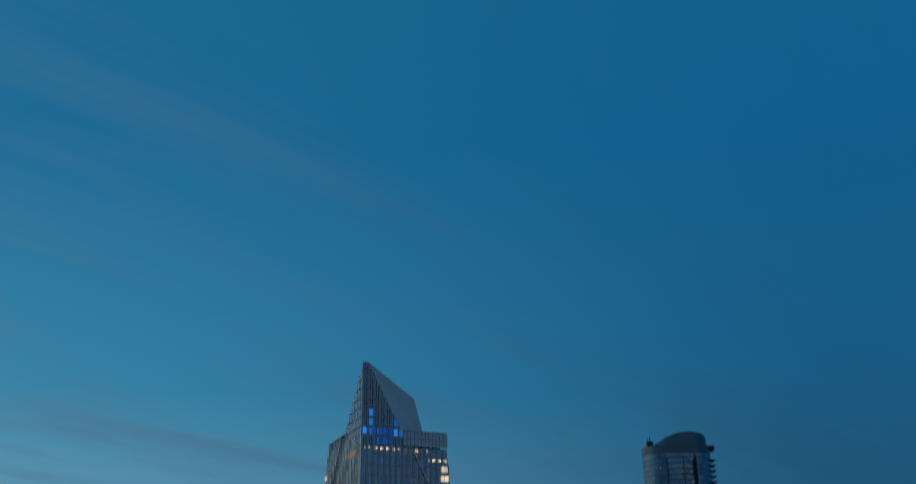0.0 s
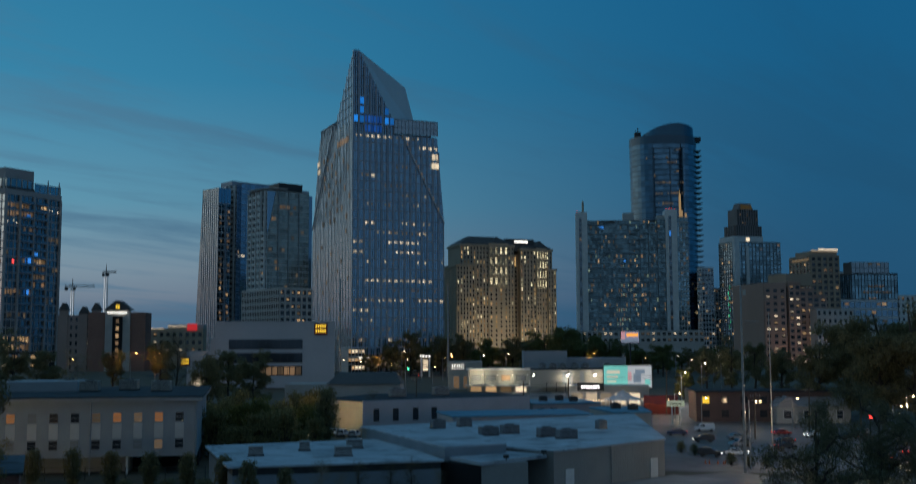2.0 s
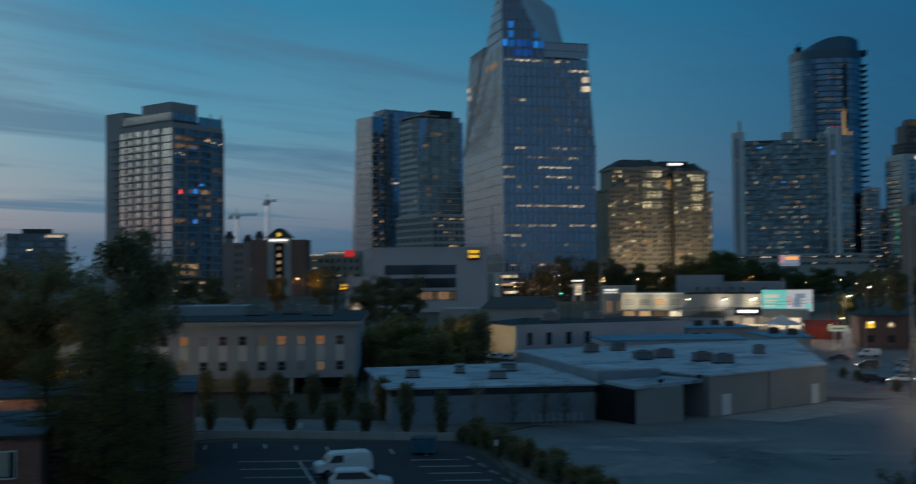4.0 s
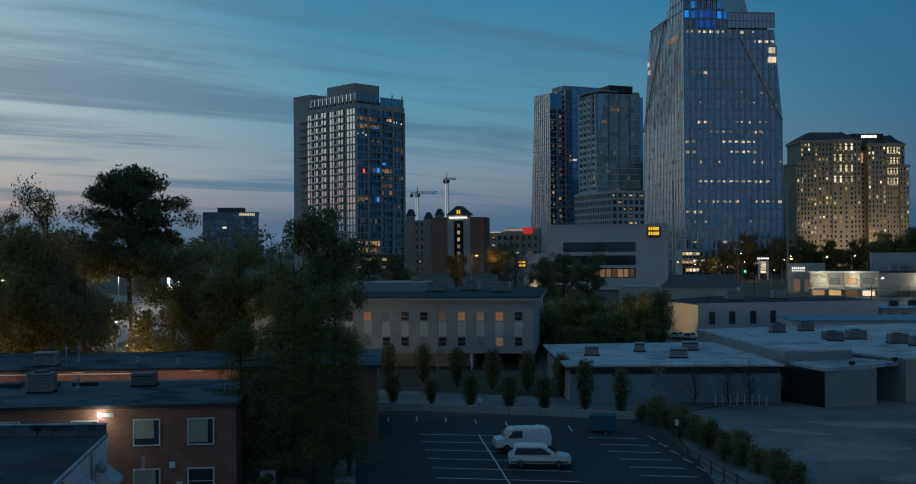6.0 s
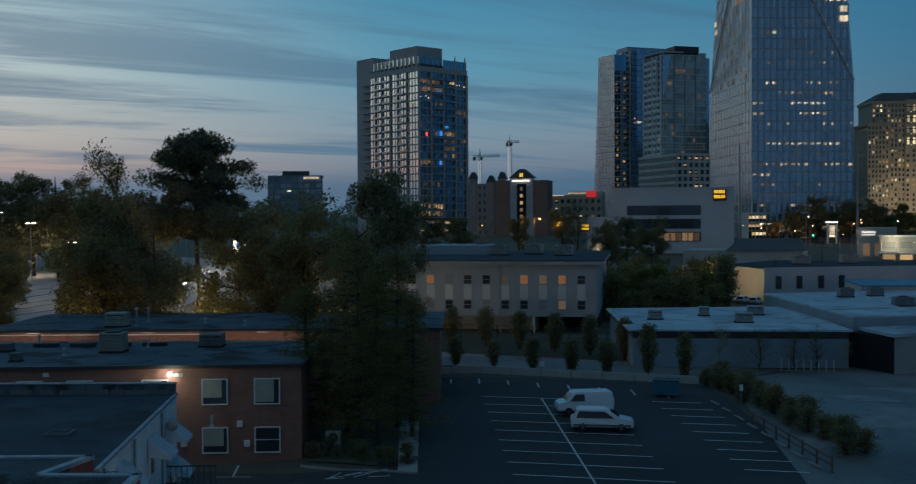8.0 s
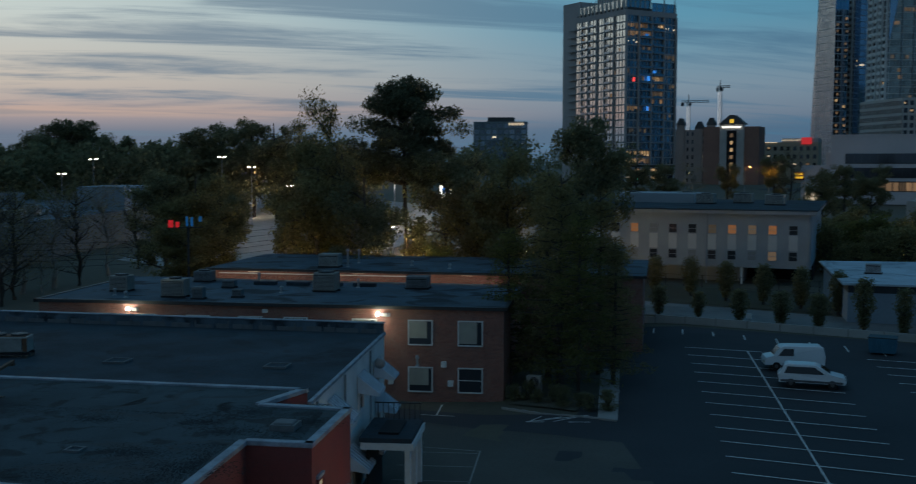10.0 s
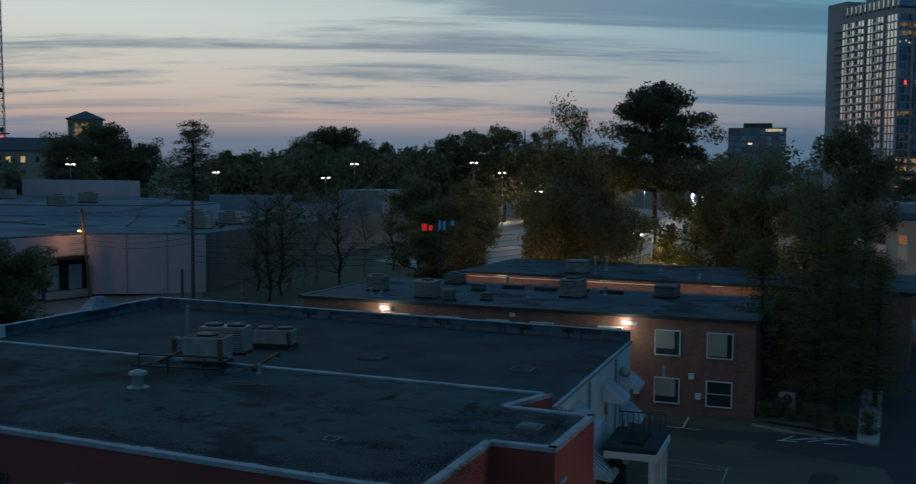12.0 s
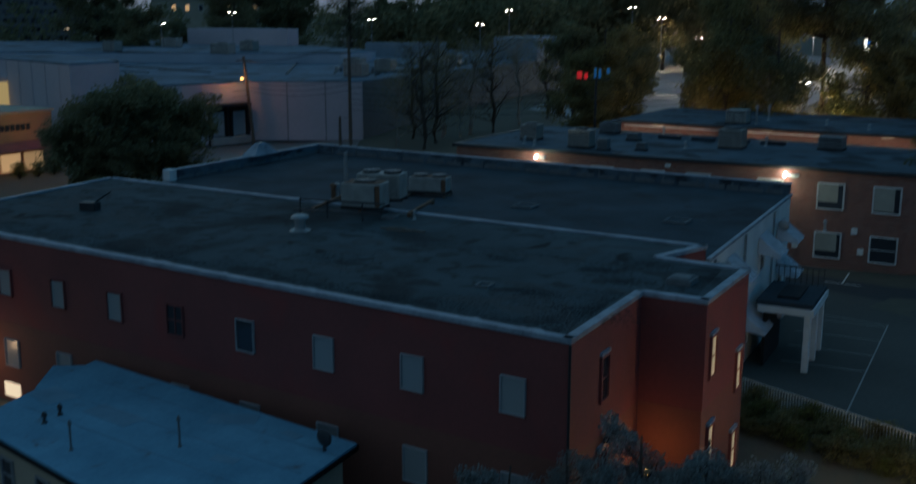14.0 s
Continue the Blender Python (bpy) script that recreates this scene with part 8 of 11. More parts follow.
        vent_pipe(-133 - 44 * s - 26 * u, 81 + 74 * s + 4 * u, 8.7, R6.uniform(0.25, 0.5), 0.16, True, DARK_METAL, "small dark vent on the retail roof")


mall()


def neighbour():
    b = thing("white_roofed_house", "low pale building with a blue-white coated flat roof", "building", 0, 0, 0)
    P = [(-44.4, 13.5), (-30.6, 17.6), (-27.5, 12.0), (-28.3, 10.6), (-40.2, 8.2)]
    core(b, P, -0.2, 3.2, BEIGE_WALL)
    Q = [(-44.9, 13.8), (-30.36, 18.05), (-27.0, 11.9), (-28.0, 10.2), (-40.5, 7.75)]
    core(b, Q, 3.2, 3.42, BLUE_ROOF, "roof", None, "blue-white coated roof with patches")
    for x, y, w, d, a in ((-31.8, 13.8, 0.5, 0.25, 30), (-32.4, 16.6, 0.45, 0.22, 10), (-38.0, 12.2, 1.3, 0.5, 16), (-35.0, 15.6, 0.9, 0.5, 50), (-41.5, 11.0, 0.9, 0.6, 10)):
        boxpart("roof_patch", b, surf("roof_patch", (0.14, 0.29, 0.38), (0.09, 0.20, 0.27), 0.9, 0.7), -w, -d, 3.42, w, d, 3.432, "", 0, pose(x, y, 0, 0, 0, a))
    bars(b, "roof_seam", [(0.3, k * 1.75, 3.42, 13.4, k * 1.75 + 0.04, 3.436) for k in range(1, 4)], MATS["roof_patch"], pose(-41.0, 7.9, 0, 0, 0, 17.5))
    bm = bmesh.new()
    strip_along(bm, Q[::-1], -0.05, 3.16, 3.36, 0.05)
    part("gutter", bm, DARK_METAL, b)
    core(b, [(-46.0, 12.3), (-45.1, 13.7), (-43.0, 12.2), (-43.6, 10.9)], 3.0, 3.16, BLUE_ROOF, "porch_roof")
    m = wall_pose(-40.2, 8.2, -28.3, 10.6)
    for d in (1.6, 4.2, 8.5):
        window(b, d, 1.2, 0.8, 1.2, DARK_GLASS, m, GREY_WALL, frame_w=0.05)
    vent_pipe(-33.7, 13.0, 3.42, 0.95, 0.04, True, GALV_DULL, "grey vent pipe on the roof")
    vent_pipe(-38.7, 9.9, 3.42, 0.25, 0.06, True, DARK_METAL, "dark stub vent on the roof")
    vent_pipe(-39.2, 10.6, 3.42, 0.25, 0.06, True, DARK_METAL, "dark stub vent on the roof")
    vent_pipe(-35.6, 9.9, 3.42, 0.9, 0.04, True, GALV_DULL, "grey vent pipe on the roof")
    d = thing("satellite_dish", "dark satellite dish on the white roof", "satellite dish", -30.4, 16.8, 3.42, 20)
    bm = bmesh.new()
    bmesh.ops.create_uvsphere(bm, u_segments=14, v_segments=8, radius=0.32)
    bmesh.ops.scale(bm, vec=(1, 0.35, 1), verts=bm.verts)
    bmesh.ops.translate(bm, vec=(0, 0, 0.5), verts=bm.verts)
    part("bowl", bm, DARK_METAL, d)
    boxpart("mast", d, DARK_METAL, -0.04, -0.04, 0, 0.04, 0.04, 0.6)


neighbour()

# ---------------------------------------------------------------- trees
def limb(vs, fs, pts, radii, sides=6):
    """A tapering bent branch through the points."""
    start = len(vs)
    for i, (p, r) in enumerate(zip(pts, radii)):
        d = (pts[min(i + 1, len(pts) - 1)] - pts[max(i - 1, 0)]).normalized()
        q = d.to_track_quat("Z", "Y")
        for k in range(sides):
            a = k * math.tau / sides
            vs.append(p + q @ Vector((r * math.cos(a), r * math.sin(a), 0)))
    for i in range(len(pts) - 1):
        for k in range(sides):
            a, c = start + i * sides + k, start + i * sides + (k + 1) % sides
            fs.append((a, c, c + sides, a + sides))


def bend(rng, a, b, n, wob):
    pts = []
    for i in range(n + 1):
        p = a.lerp(b, i / n)
        if 0 < i:
            p += Vector((rng.uniform(-1, 1), rng.uniform(-1, 1), rng.uniform(-0.6, 0.6))) * wob
        pts.append(p)
    return pts


def leaf_cloud(nprng, centres, spreads, counts, size, flat=1.0, thin=1.0, droop=0.0):
    """Many small leaf blades round the given points, as vertices and quads."""
    c = np.repeat(np.array(centres, float), counts, axis=0)
    s = np.repeat(np.array(spreads, float), counts)
    n = len(c)
    off = nprng.normal(size=(n, 3))
    off *= (nprng.uniform(0.03, 1.0, n) ** 0.42 / np.maximum(np.linalg.norm(off, axis=1), 1e-6))[:, None] * 0.95
    off[:, 2] *= flat
    off[:, 2] -= droop * np.hypot(off[:, 0], off[:, 1])
    p = c + off * s[:, None]
    a = nprng.normal(size=(n, 3))
    a /= np.linalg.norm(a, axis=1)[:, None]
    h = nprng.normal(size=(n, 3))
    h -= (h * a).sum(1)[:, None] * a
    h /= np.linalg.norm(h, axis=1)[:, None]
    ln = size * nprng.uniform(0.6, 1.4, n)[:, None]
    wd = ln * 0.5 * thin
    q = np.stack([p - a * ln * 0.5, p + h * wd * 0.5, p + a * ln * 0.5, p - h * wd * 0.5], 1).reshape(-1, 3)
    f = np.arange(4 * n).reshape(-1, 4)
    return q, f


def mesh_from(name, verts, faces, mat):
    me = bpy.data.meshes.new(name)
    me.from_pydata([tuple(v) for v in verts], [], [tuple(int(i) for i in f) for f in faces])
    me.materials.append(mat)
    return me


def grow(kind, seed):
    """Trunk and crown meshes of a tree one unit of 10 m high."""
    rng, nprng = random.Random(seed), np.random.RandomState(seed)
    vs, fs, centres, spreads = [], [], [], []
    if kind in ("broad", "airy"):
        top = Vector((rng.uniform(-0.5, 0.5), rng.uniform(-0.5, 0.5), 8.6))
        trunk = bend(rng, Vector((0, 0, -0.2)), top, 6, 0.14)
        limb(vs, fs, trunk, [0.26 - 0.035 * i for i in range(7)], 8)
        for i in range(17):
            t = rng.uniform(0.22, 0.98)
            o = trunk[int(t * 6)]
            az = i * 2.4 + rng.uniform(-0.5, 0.5)
            reach = (2.6 + rng.uniform(-0.7, 0.9)) * (1.05 - 0.65 * max(0, t - 0.35))
            e = o + Vector((math.cos(az) * reach, math.sin(az) * reach, rng.uniform(0.4, 1.9)))
            pts = bend(rng, o, e, 4, 0.13)
            limb(vs, fs, pts, [0.09, 0.07, 0.05, 0.035, 0.015], 5)
            for k in (2, 3, 4):
                for _ in range(3):
                    s = pts[k] + Vector((rng.uniform(-1, 1), rng.uniform(-1, 1), rng.uniform(-0.4, 0.8))) * 0.75
                    limb(vs, fs, [pts[k], s], [0.03, 0.008], 4)
                    centres.append(s)
                    spreads.append(rng.uniform(0.45, 0.95))
        cnt, size, flat, thin, droop = 125 if kind == "broad" else 66, 0.205 if kind == "broad" else 0.17, 0.8, 1.0, 0.0
    elif kind == "pine":
        top = Vector((rng.uniform(-0.4, 0.4), rng.uniform(-0.4, 0.4), 9.7))
        trunk = bend(rng, Vector((0, 0, -0.2)), top, 8, 0.10)
        limb(vs, fs, trunk, [0.22 - 0.023 * i for i in range(9)], 8)
        for i in range(24):
            t = rng.uniform(0.48, 1.0)
            o = trunk[min(8, int(t * 8))]
            az = i * 2.4 + rng.uniform(-0.6, 0.6)
            reach = rng.uniform(1.4, 3.1) * (1.25 - abs(t - 0.72) * 1.7)
            e = o + Vector((math.cos(az) * reach, math.sin(az) * reach, rng.uniform(-0.1, 0.9)))
            pts = bend(rng, o, e, 4, 0.14)
            limb(vs, fs, pts, [0.07, 0.055, 0.04, 0.025, 0.01], 5)
            for k in (2, 3, 4, 4):
                s = pts[k] + Vector((rng.uniform(-1, 1), rng.uniform(-1, 1), rng.uniform(0, 0.5))) * 0.45
                limb(vs, fs, [pts[k], s], [0.025, 0.01], 4)
                centres.append(s)
                spreads.append(rng.uniform(0.55, 0.95))
        cnt, size, flat, thin, droop = 150, 0.27, 0.62, 0.5, 0.0
    elif kind == "openpine":
        trunk = bend(rng, Vector((0, 0, -0.2)), Vector((0.2, 0.1, 9.7)), 8, 0.10)
        limb(vs, fs, trunk, [0.20 - 0.021 * i for i in range(9)], 8)
        for i in range(34):
            t = 0.38 + 0.6 * (i / 33)
            o = trunk[min(8, int(t * 8))].lerp(trunk[min(8, int(t * 8) + 1)], (t * 8) % 1)
            az = i * 2.4 + rng.uniform(-0.5, 0.5)
            reach = 3.3 * (1.12 - t) ** 0.6 * rng.uniform(0.6, 1.1)
            e = o + Vector((math.cos(az) * reach, math.sin(az) * reach, rng.uniform(0.1, 1.0)))
            pts = bend(rng, o, e, 5, 0.13)
            limb(vs, fs, pts, [0.06, 0.05, 0.04, 0.03, 0.02, 0.008], 5)
            for k in (2, 3, 4, 4, 5, 5, 5):
                s = pts[k] + Vector((rng.uniform(-1, 1), rng.uniform(-1, 1), rng.uniform(0, 0.7))) * 0.45
                limb(vs, fs, [pts[k], s], [0.018, 0.008], 4)
                centres.append(s)
                spreads.append(rng.uniform(0.28, 0.46))
        cnt, size, flat, thin, droop = 125, 0.155, 0.8, 0.22, 0.0
    elif kind == "umbrella":
        trunk = bend(rng, Vector((0, 0, -0.2)), Vector((0.2, 0.1, 9.5)), 8, 0.09)
        limb(vs, fs, trunk, [0.2 - 0.021 * i for i in range(9)], 8)
        for i in range(46):
            t = 0.55 + 0.45 * (i / 45)
            o = trunk[4].lerp(trunk[8], (t - 0.5) * 2 - 0.12 if t > 0.6 else 0.05)
            az = i * 2.4 + rng.uniform(-0.4, 0.4)
            reach = 2.75 * math.sqrt(max(0.08, 1 - ((t - 0.70) / 0.32) ** 2)) * rng.uniform(0.55, 1.05)
            e = o + Vector((math.cos(az) * reach, math.sin(az) * reach, rng.uniform(0.1, 0.8)))
            pts = bend(rng, o, e, 4, 0.12)
            limb(vs, fs, pts, [0.06, 0.045, 0.035, 0.02, 0.01], 5)
            for k in (2, 3, 4):
                s = pts[k] + Vector((rng.uniform(-1, 1), rng.uniform(-1, 1), rng.uniform(0, 0.4))) * 0.4
                centres.append(s)
                spreads.append(rng.uniform(0.45, 0.85))
        cnt, size, flat, thin, droop = 250, 0.21, 0.6, 0.55, 0.0
    elif kind == "cypress":
        top = Vector((0, 0, 9.8))
        trunk = bend(rng, Vector((0, 0, -0.2)), top, 7, 0.07)
        limb(vs, fs, trunk, [0.24 - 0.03 * i for i in range(8)], 8)
        for i in range(70):
            t = 0.10 + 0.88 * (i / 69)
            z = t * 9.6
            o = Vector((0, 0, z))
            az = i * 2.4 + rng.uniform(-0.5, 0.5)
            reach = (2.5 * (1 - t) ** 0.7 + 0.35) * rng.uniform(0.65, 1.15)
            e = o + Vector((math.cos(az) * reach, math.sin(az) * reach, rng.uniform(-0.2, 0.5)))
            pts = bend(rng, o, e, 3, 0.07)
            limb(vs, fs, pts, [0.045, 0.035, 0.02, 0.008], 4)
            for k in (1, 2, 3):
                centres.append(pts[k] + Vector((rng.uniform(-1, 1), rng.uniform(-1, 1), -0.15)) * 0.3)
                spreads.append(rng.uniform(0.35, 0.65))
        cnt, size, flat, thin, droop = 44, 0.22, 0.65, 0.45, 0.3
    elif kind == "sparse":
        trunk = bend(rng, Vector((0, 0, -0.2)), Vector((0.3, 0, 9.2)), 7, 0.16)
        limb(vs, fs, trunk, [0.16 - 0.02 * i for i in range(8)], 7)
        for i in range(26):
            t = rng.uniform(0.2, 0.98)
            o = trunk[int(t * 7)]
            az = i * 2.4 + rng.uniform(-0.5, 0.5)
            reach = rng.uniform(1.0, 2.4) * (1.2 - 0.7 * t)
            e = o + Vector((math.cos(az) * reach, math.sin(az) * reach, rng.uniform(0.8, 2.2)))
            pts = bend(rng, o, e, 4, 0.12)
            limb(vs, fs, pts, [0.055, 0.042, 0.03, 0.02, 0.006], 5)
            for k in (1, 2, 3, 4):
                for _ in range(3):
                    s = pts[k] + Vector((rng.uniform(-1, 1), rng.uniform(-1, 1), rng.uniform(0, 1.2))) * 0.7
                    limb(vs, fs, [pts[k], s], [0.018, 0.004], 3)
                    centres.append(s)
                    spreads.append(0.8)
        cnt, size, flat, thin, droop = 8, 0.10, 0.8, 0.9, 0.0
    elif kind == "columnar":
        limb(vs, fs, [Vector((0, 0, -0.1)), Vector((0, 0, 9.4))], [0.28, 0.08], 6)
        for i in range(70):
            t = i / 69
            z = 1.4 + 8.3 * t
            r = 1.75 * math.sin(math.pi * min(1, 0.12 + 0.88 * (1 - t) ** 0.85)) ** 0.7
            az = i * 2.4
            k = rng.uniform(0.3, 0.85)
            s = Vector((math.cos(az) * r * k, math.sin(az) * r * k, z))
            limb(vs, fs, [Vector((0, 0, z - 0.8)), s], [0.05, 0.02], 3)
            centres.append(s)
            spreads.append(rng.uniform(0.6, 1.0))
        cnt, size, flat, thin, droop = 42, 0.42, 1.1, 0.9, 0.0
    else:  # shrub
        for i in range(34):
            az, r, z = i * 2.4, rng.uniform(0.3, 4.2), rng.uniform(1.5, 8.8)
            r *= math.sqrt(max(0.1, 1 - (z / 10) ** 2))
            s = Vector((math.cos(az) * r, math.sin(az) * r, z))
            limb(vs, fs, [Vector((0, 0, -0.1)), s * 0.5 + Vector((0, 0, z * 0.1)), s], [0.16, 0.09, 0.03], 4)
            centres.append(s)
            spreads.append(rng.uniform(1.4, 2.5))
        cnt, size, flat, thin, droop = 70, 0.62, 0.85, 0.9, 0.0
    q, f = leaf_cloud(nprng, [tuple(c) for c in centres], spreads, cnt, size, flat, thin, droop)
    return vs, fs, q, f


GROWN = {}


def plant(kind, variant, leaf, x, y, height, label, wide=1.0, turn=None, bark=None, group="", name=None, z=None):
    """A tree of that kind standing at x, y. Alike trees share their meshes."""
    key = (kind, variant, leaf.name)
    name = name or ("shrub" if kind == "shrub" else "tree")
    m = pose(x, y, (ground(x, y) if z is None else z) - 0.05, 0, 0, (x * 37 + y * 61) % 360 if turn is None else turn) @ Matrix.Diagonal((height / 10 * wide, height / 10 * wide, height / 10, 1))
    if key not in GROWN:
        vs, fs, q, f = grow(kind, 100 + 17 * variant + len(kind))
        GROWN[key] = (mesh_from("trunk", vs, fs, bark or BARK), mesh_from("crown", q, f, leaf))
    e = new(name)
    e.matrix_basis = m
    tagged(e, label, "shrub" if kind == "shrub" else "tree", group)
    for nm, me in zip(("trunk", "crown"), GROWN[key]):
        o = new(nm, me)
        o.parent = e
    return e


def polar(az, d):
    a = radians(az)
    return -math.sin(a) * d, math.cos(a) * d


# big trees behind the brick buildings
x, y = polar(35.0, 132)
plant("umbrella", 1, NEEDLE, x, y, 27.0, "tall dark pine with a broad rounded crown", 0.86)
for az, d, h, kind, var, leaf, wide, label in (
        (40.2, 128, 20.6, "broad", 1, LEAF_OLIVE, 0.62, "tall thin-leaved olive tree in spring"),
        (39.0, 132, 26.3, "airy", 3, LEAF_OLIVE, 0.5, "tall tree with thin open spring foliage"),
        (38.4, 122, 20.5, "airy", 1, LEAF_OLIVE, 0.7, "tall tree with thin open spring foliage"),
        (40.0, 122, 19.0, "broad", 2, LEAF_OLIVE, 0.9, "olive brown broadleaf tree behind roofs"),
        (37.3, 118, 17.5, "broad", 3, LEAF_DARK, 0.9, "dark leafy broadleaf tree behind roofs"),
        (33.0, 126, 18.5, "broad", 1, LEAF_DARK, 0.9, "dark leafy broadleaf tree behind roofs"),
        (31.5, 120, 16.0, "broad", 2, LEAF_OLIVE, 0.8, "olive brown broadleaf tree behind roofs"),
        (29.7, 114, 19.8, "broad", 3, LEAF_OLIVE, 0.75, "dark leafy broadleaf tree behind roofs"),
        (25.9, 112, 22.4, "broad", 1, LEAF_DARK, 0.72, "tall dark broadleaf tree"),
        (45.9, 138, 17.2, "broad", 3, LEAF_OLIVE, 0.95, "olive leafed broadleaf tree beside shops"),
        (47.5, 146, 16.5, "broad", 1, LEAF_DARK, 0.9, "dark leafy broadleaf tree behind roofs"),
        (46.4, 130, 12.5, "broad", 2, LEAF_OLIVE, 1.1, "low olive broadleaf tree"),
        (44.6, 146, 15.0, "broad", 2, LEAF_DARK, 0.8, "dark leafy broadleaf tree behind roofs"),
        (36.4, 112, 8.0, "broad", 1, LEAF_OLIVE, 1.1, "low olive understorey tree"),
        (33.4, 116, 8.5, "airy", 2, LEAF_SPRING, 1.1, "low leafy understorey tree")):
    x, y = polar(az, d)
    plant(kind, var, leaf, x, y, h, label, wide)
x, y = polar(37.6, 116)
plant("sparse", 2, LEAF_OLIVE, x, y, 12.0, "pale-barked bare tree leaning over the roof", 1.0, None, PALE_BARK)
# cluster of feathery conifers at the end of the brick building
for x, y, h, w, var in ((-37.2, 73.6, 16.8, 0.85, 1), (-34.8, 71.8, 14.0, 0.9, 2), (-39.8, 76.5, 17.4, 0.85, 3), (-36.4, 79.0, 15.0, 0.9, 1), (-42.0, 74.0, 13.0, 0.95, 2), (-33.6, 75.5, 11.5, 0.9, 3)):
    plant("cypress", var, LEAF_SPRING if var == 2 else LEAF_OLIVE, x, y, h, "dark feathery conifer beside the brick building", w)
for k in range(9):
    plant("shrub", 1 + k % 3, LEAF_DARK, -40.2 + k * 1.15, 70.4 - (k % 2) * 0.7 - 0.22 * k, 1.1 + 0.3 * (k % 3), "low dark clipped shrub in a planted bed", 1.1, group="bed shrubs")
# bare trees along the shopping centre
for x, y, h, var, leaf in ((-116.7, 80.5, 15.0, 1, LEAF_OLIVE), (-121.5, 79.6, 10.5, 2, LEAF_OLIVE), (-119.5, 84.5, 14.5, 1, LEAF_OLIVE), (-126, 85, 13.5, 1, LEAF_OLIVE), (-122.5, 92.5, 14.5, 2, LEAF_OLIVE), (-121.0, 95.5, 14.0, 1, LEAF_OLIVE), (-124, 103, 14.0, 2, LEAF_OLIVE), (-126, 110, 13.0, 1, LEAF_OLIVE), (-120, 89, 7.5, 2, LEAF_OLIVE), (-123, 88, 14, 2, LEAF_OLIVE)):
    plant("sparse", var, leaf, x, y, h, "nearly bare tree with thin new leaves", 1.5)
# low trees across the far car park
for az, d, h in ((44.8, 210, 13.0), (45.6, 205, 12.0), (41.2, 222, 12.0), (44.3, 200, 10.0)):
    x, y = polar(az, d)
    plant("broad", 1 + int(d) % 3, LEAF_OLIVE, x, y, h, "low tree across the lit car park", 1.2, group="car park trees")
# magnolia
for x, y, h, w in ((-96.7, 35.4, 13.4, 1.25), (-96.0, 32.6, 12.9, 1.25), (-97.0, 29.6, 10.8, 1.15), (-97.4, 39.6, 11.6, 1.15), (-94.6, 36.5, 9.5, 1.3), (-93.4, 31.5, 8.0, 1.3)):
    plant("broad", 4, LEAF_DARK, x, y, h, "dense dark glossy magnolia tree", w)

# skyline trees to the west
R4 = random.Random(7)
for az, d, h in ((59.2, 300, 27), (63.5, 330, 27), (62.2, 325, 25), (65.0, 300, 22), (68.0, 280, 12), (69.5, 260, 16.5), (71.7, 300, 23), (70.6, 310, 20), (53.6, 330, 25), (52.6, 335, 25.5), (51.6, 330, 25), (57, 300, 18), (55.5, 300, 18.5), (49.8, 300, 20), (48, 320, 20.5), (46, 300, 22), (44.5, 300, 23), (43.0, 290, 24), (41.8, 280, 25), (40.5, 280, 22)):
    x, y = polar(az, d)
    kind = "cypress" if az == 59.2 else "broad"
    plant(kind, R4.randint(1, 3), NEEDLE if kind == "cypress" else LEAF_DARK, x, y, h + (2.0 if kind == "cypress" else 3.5), "distant dark tree on the skyline", 1.35 if kind == "cypress" else 1.25 if az in (63.5, 71.7) else R4.uniform(0.8, 1.05), group="skyline trees")
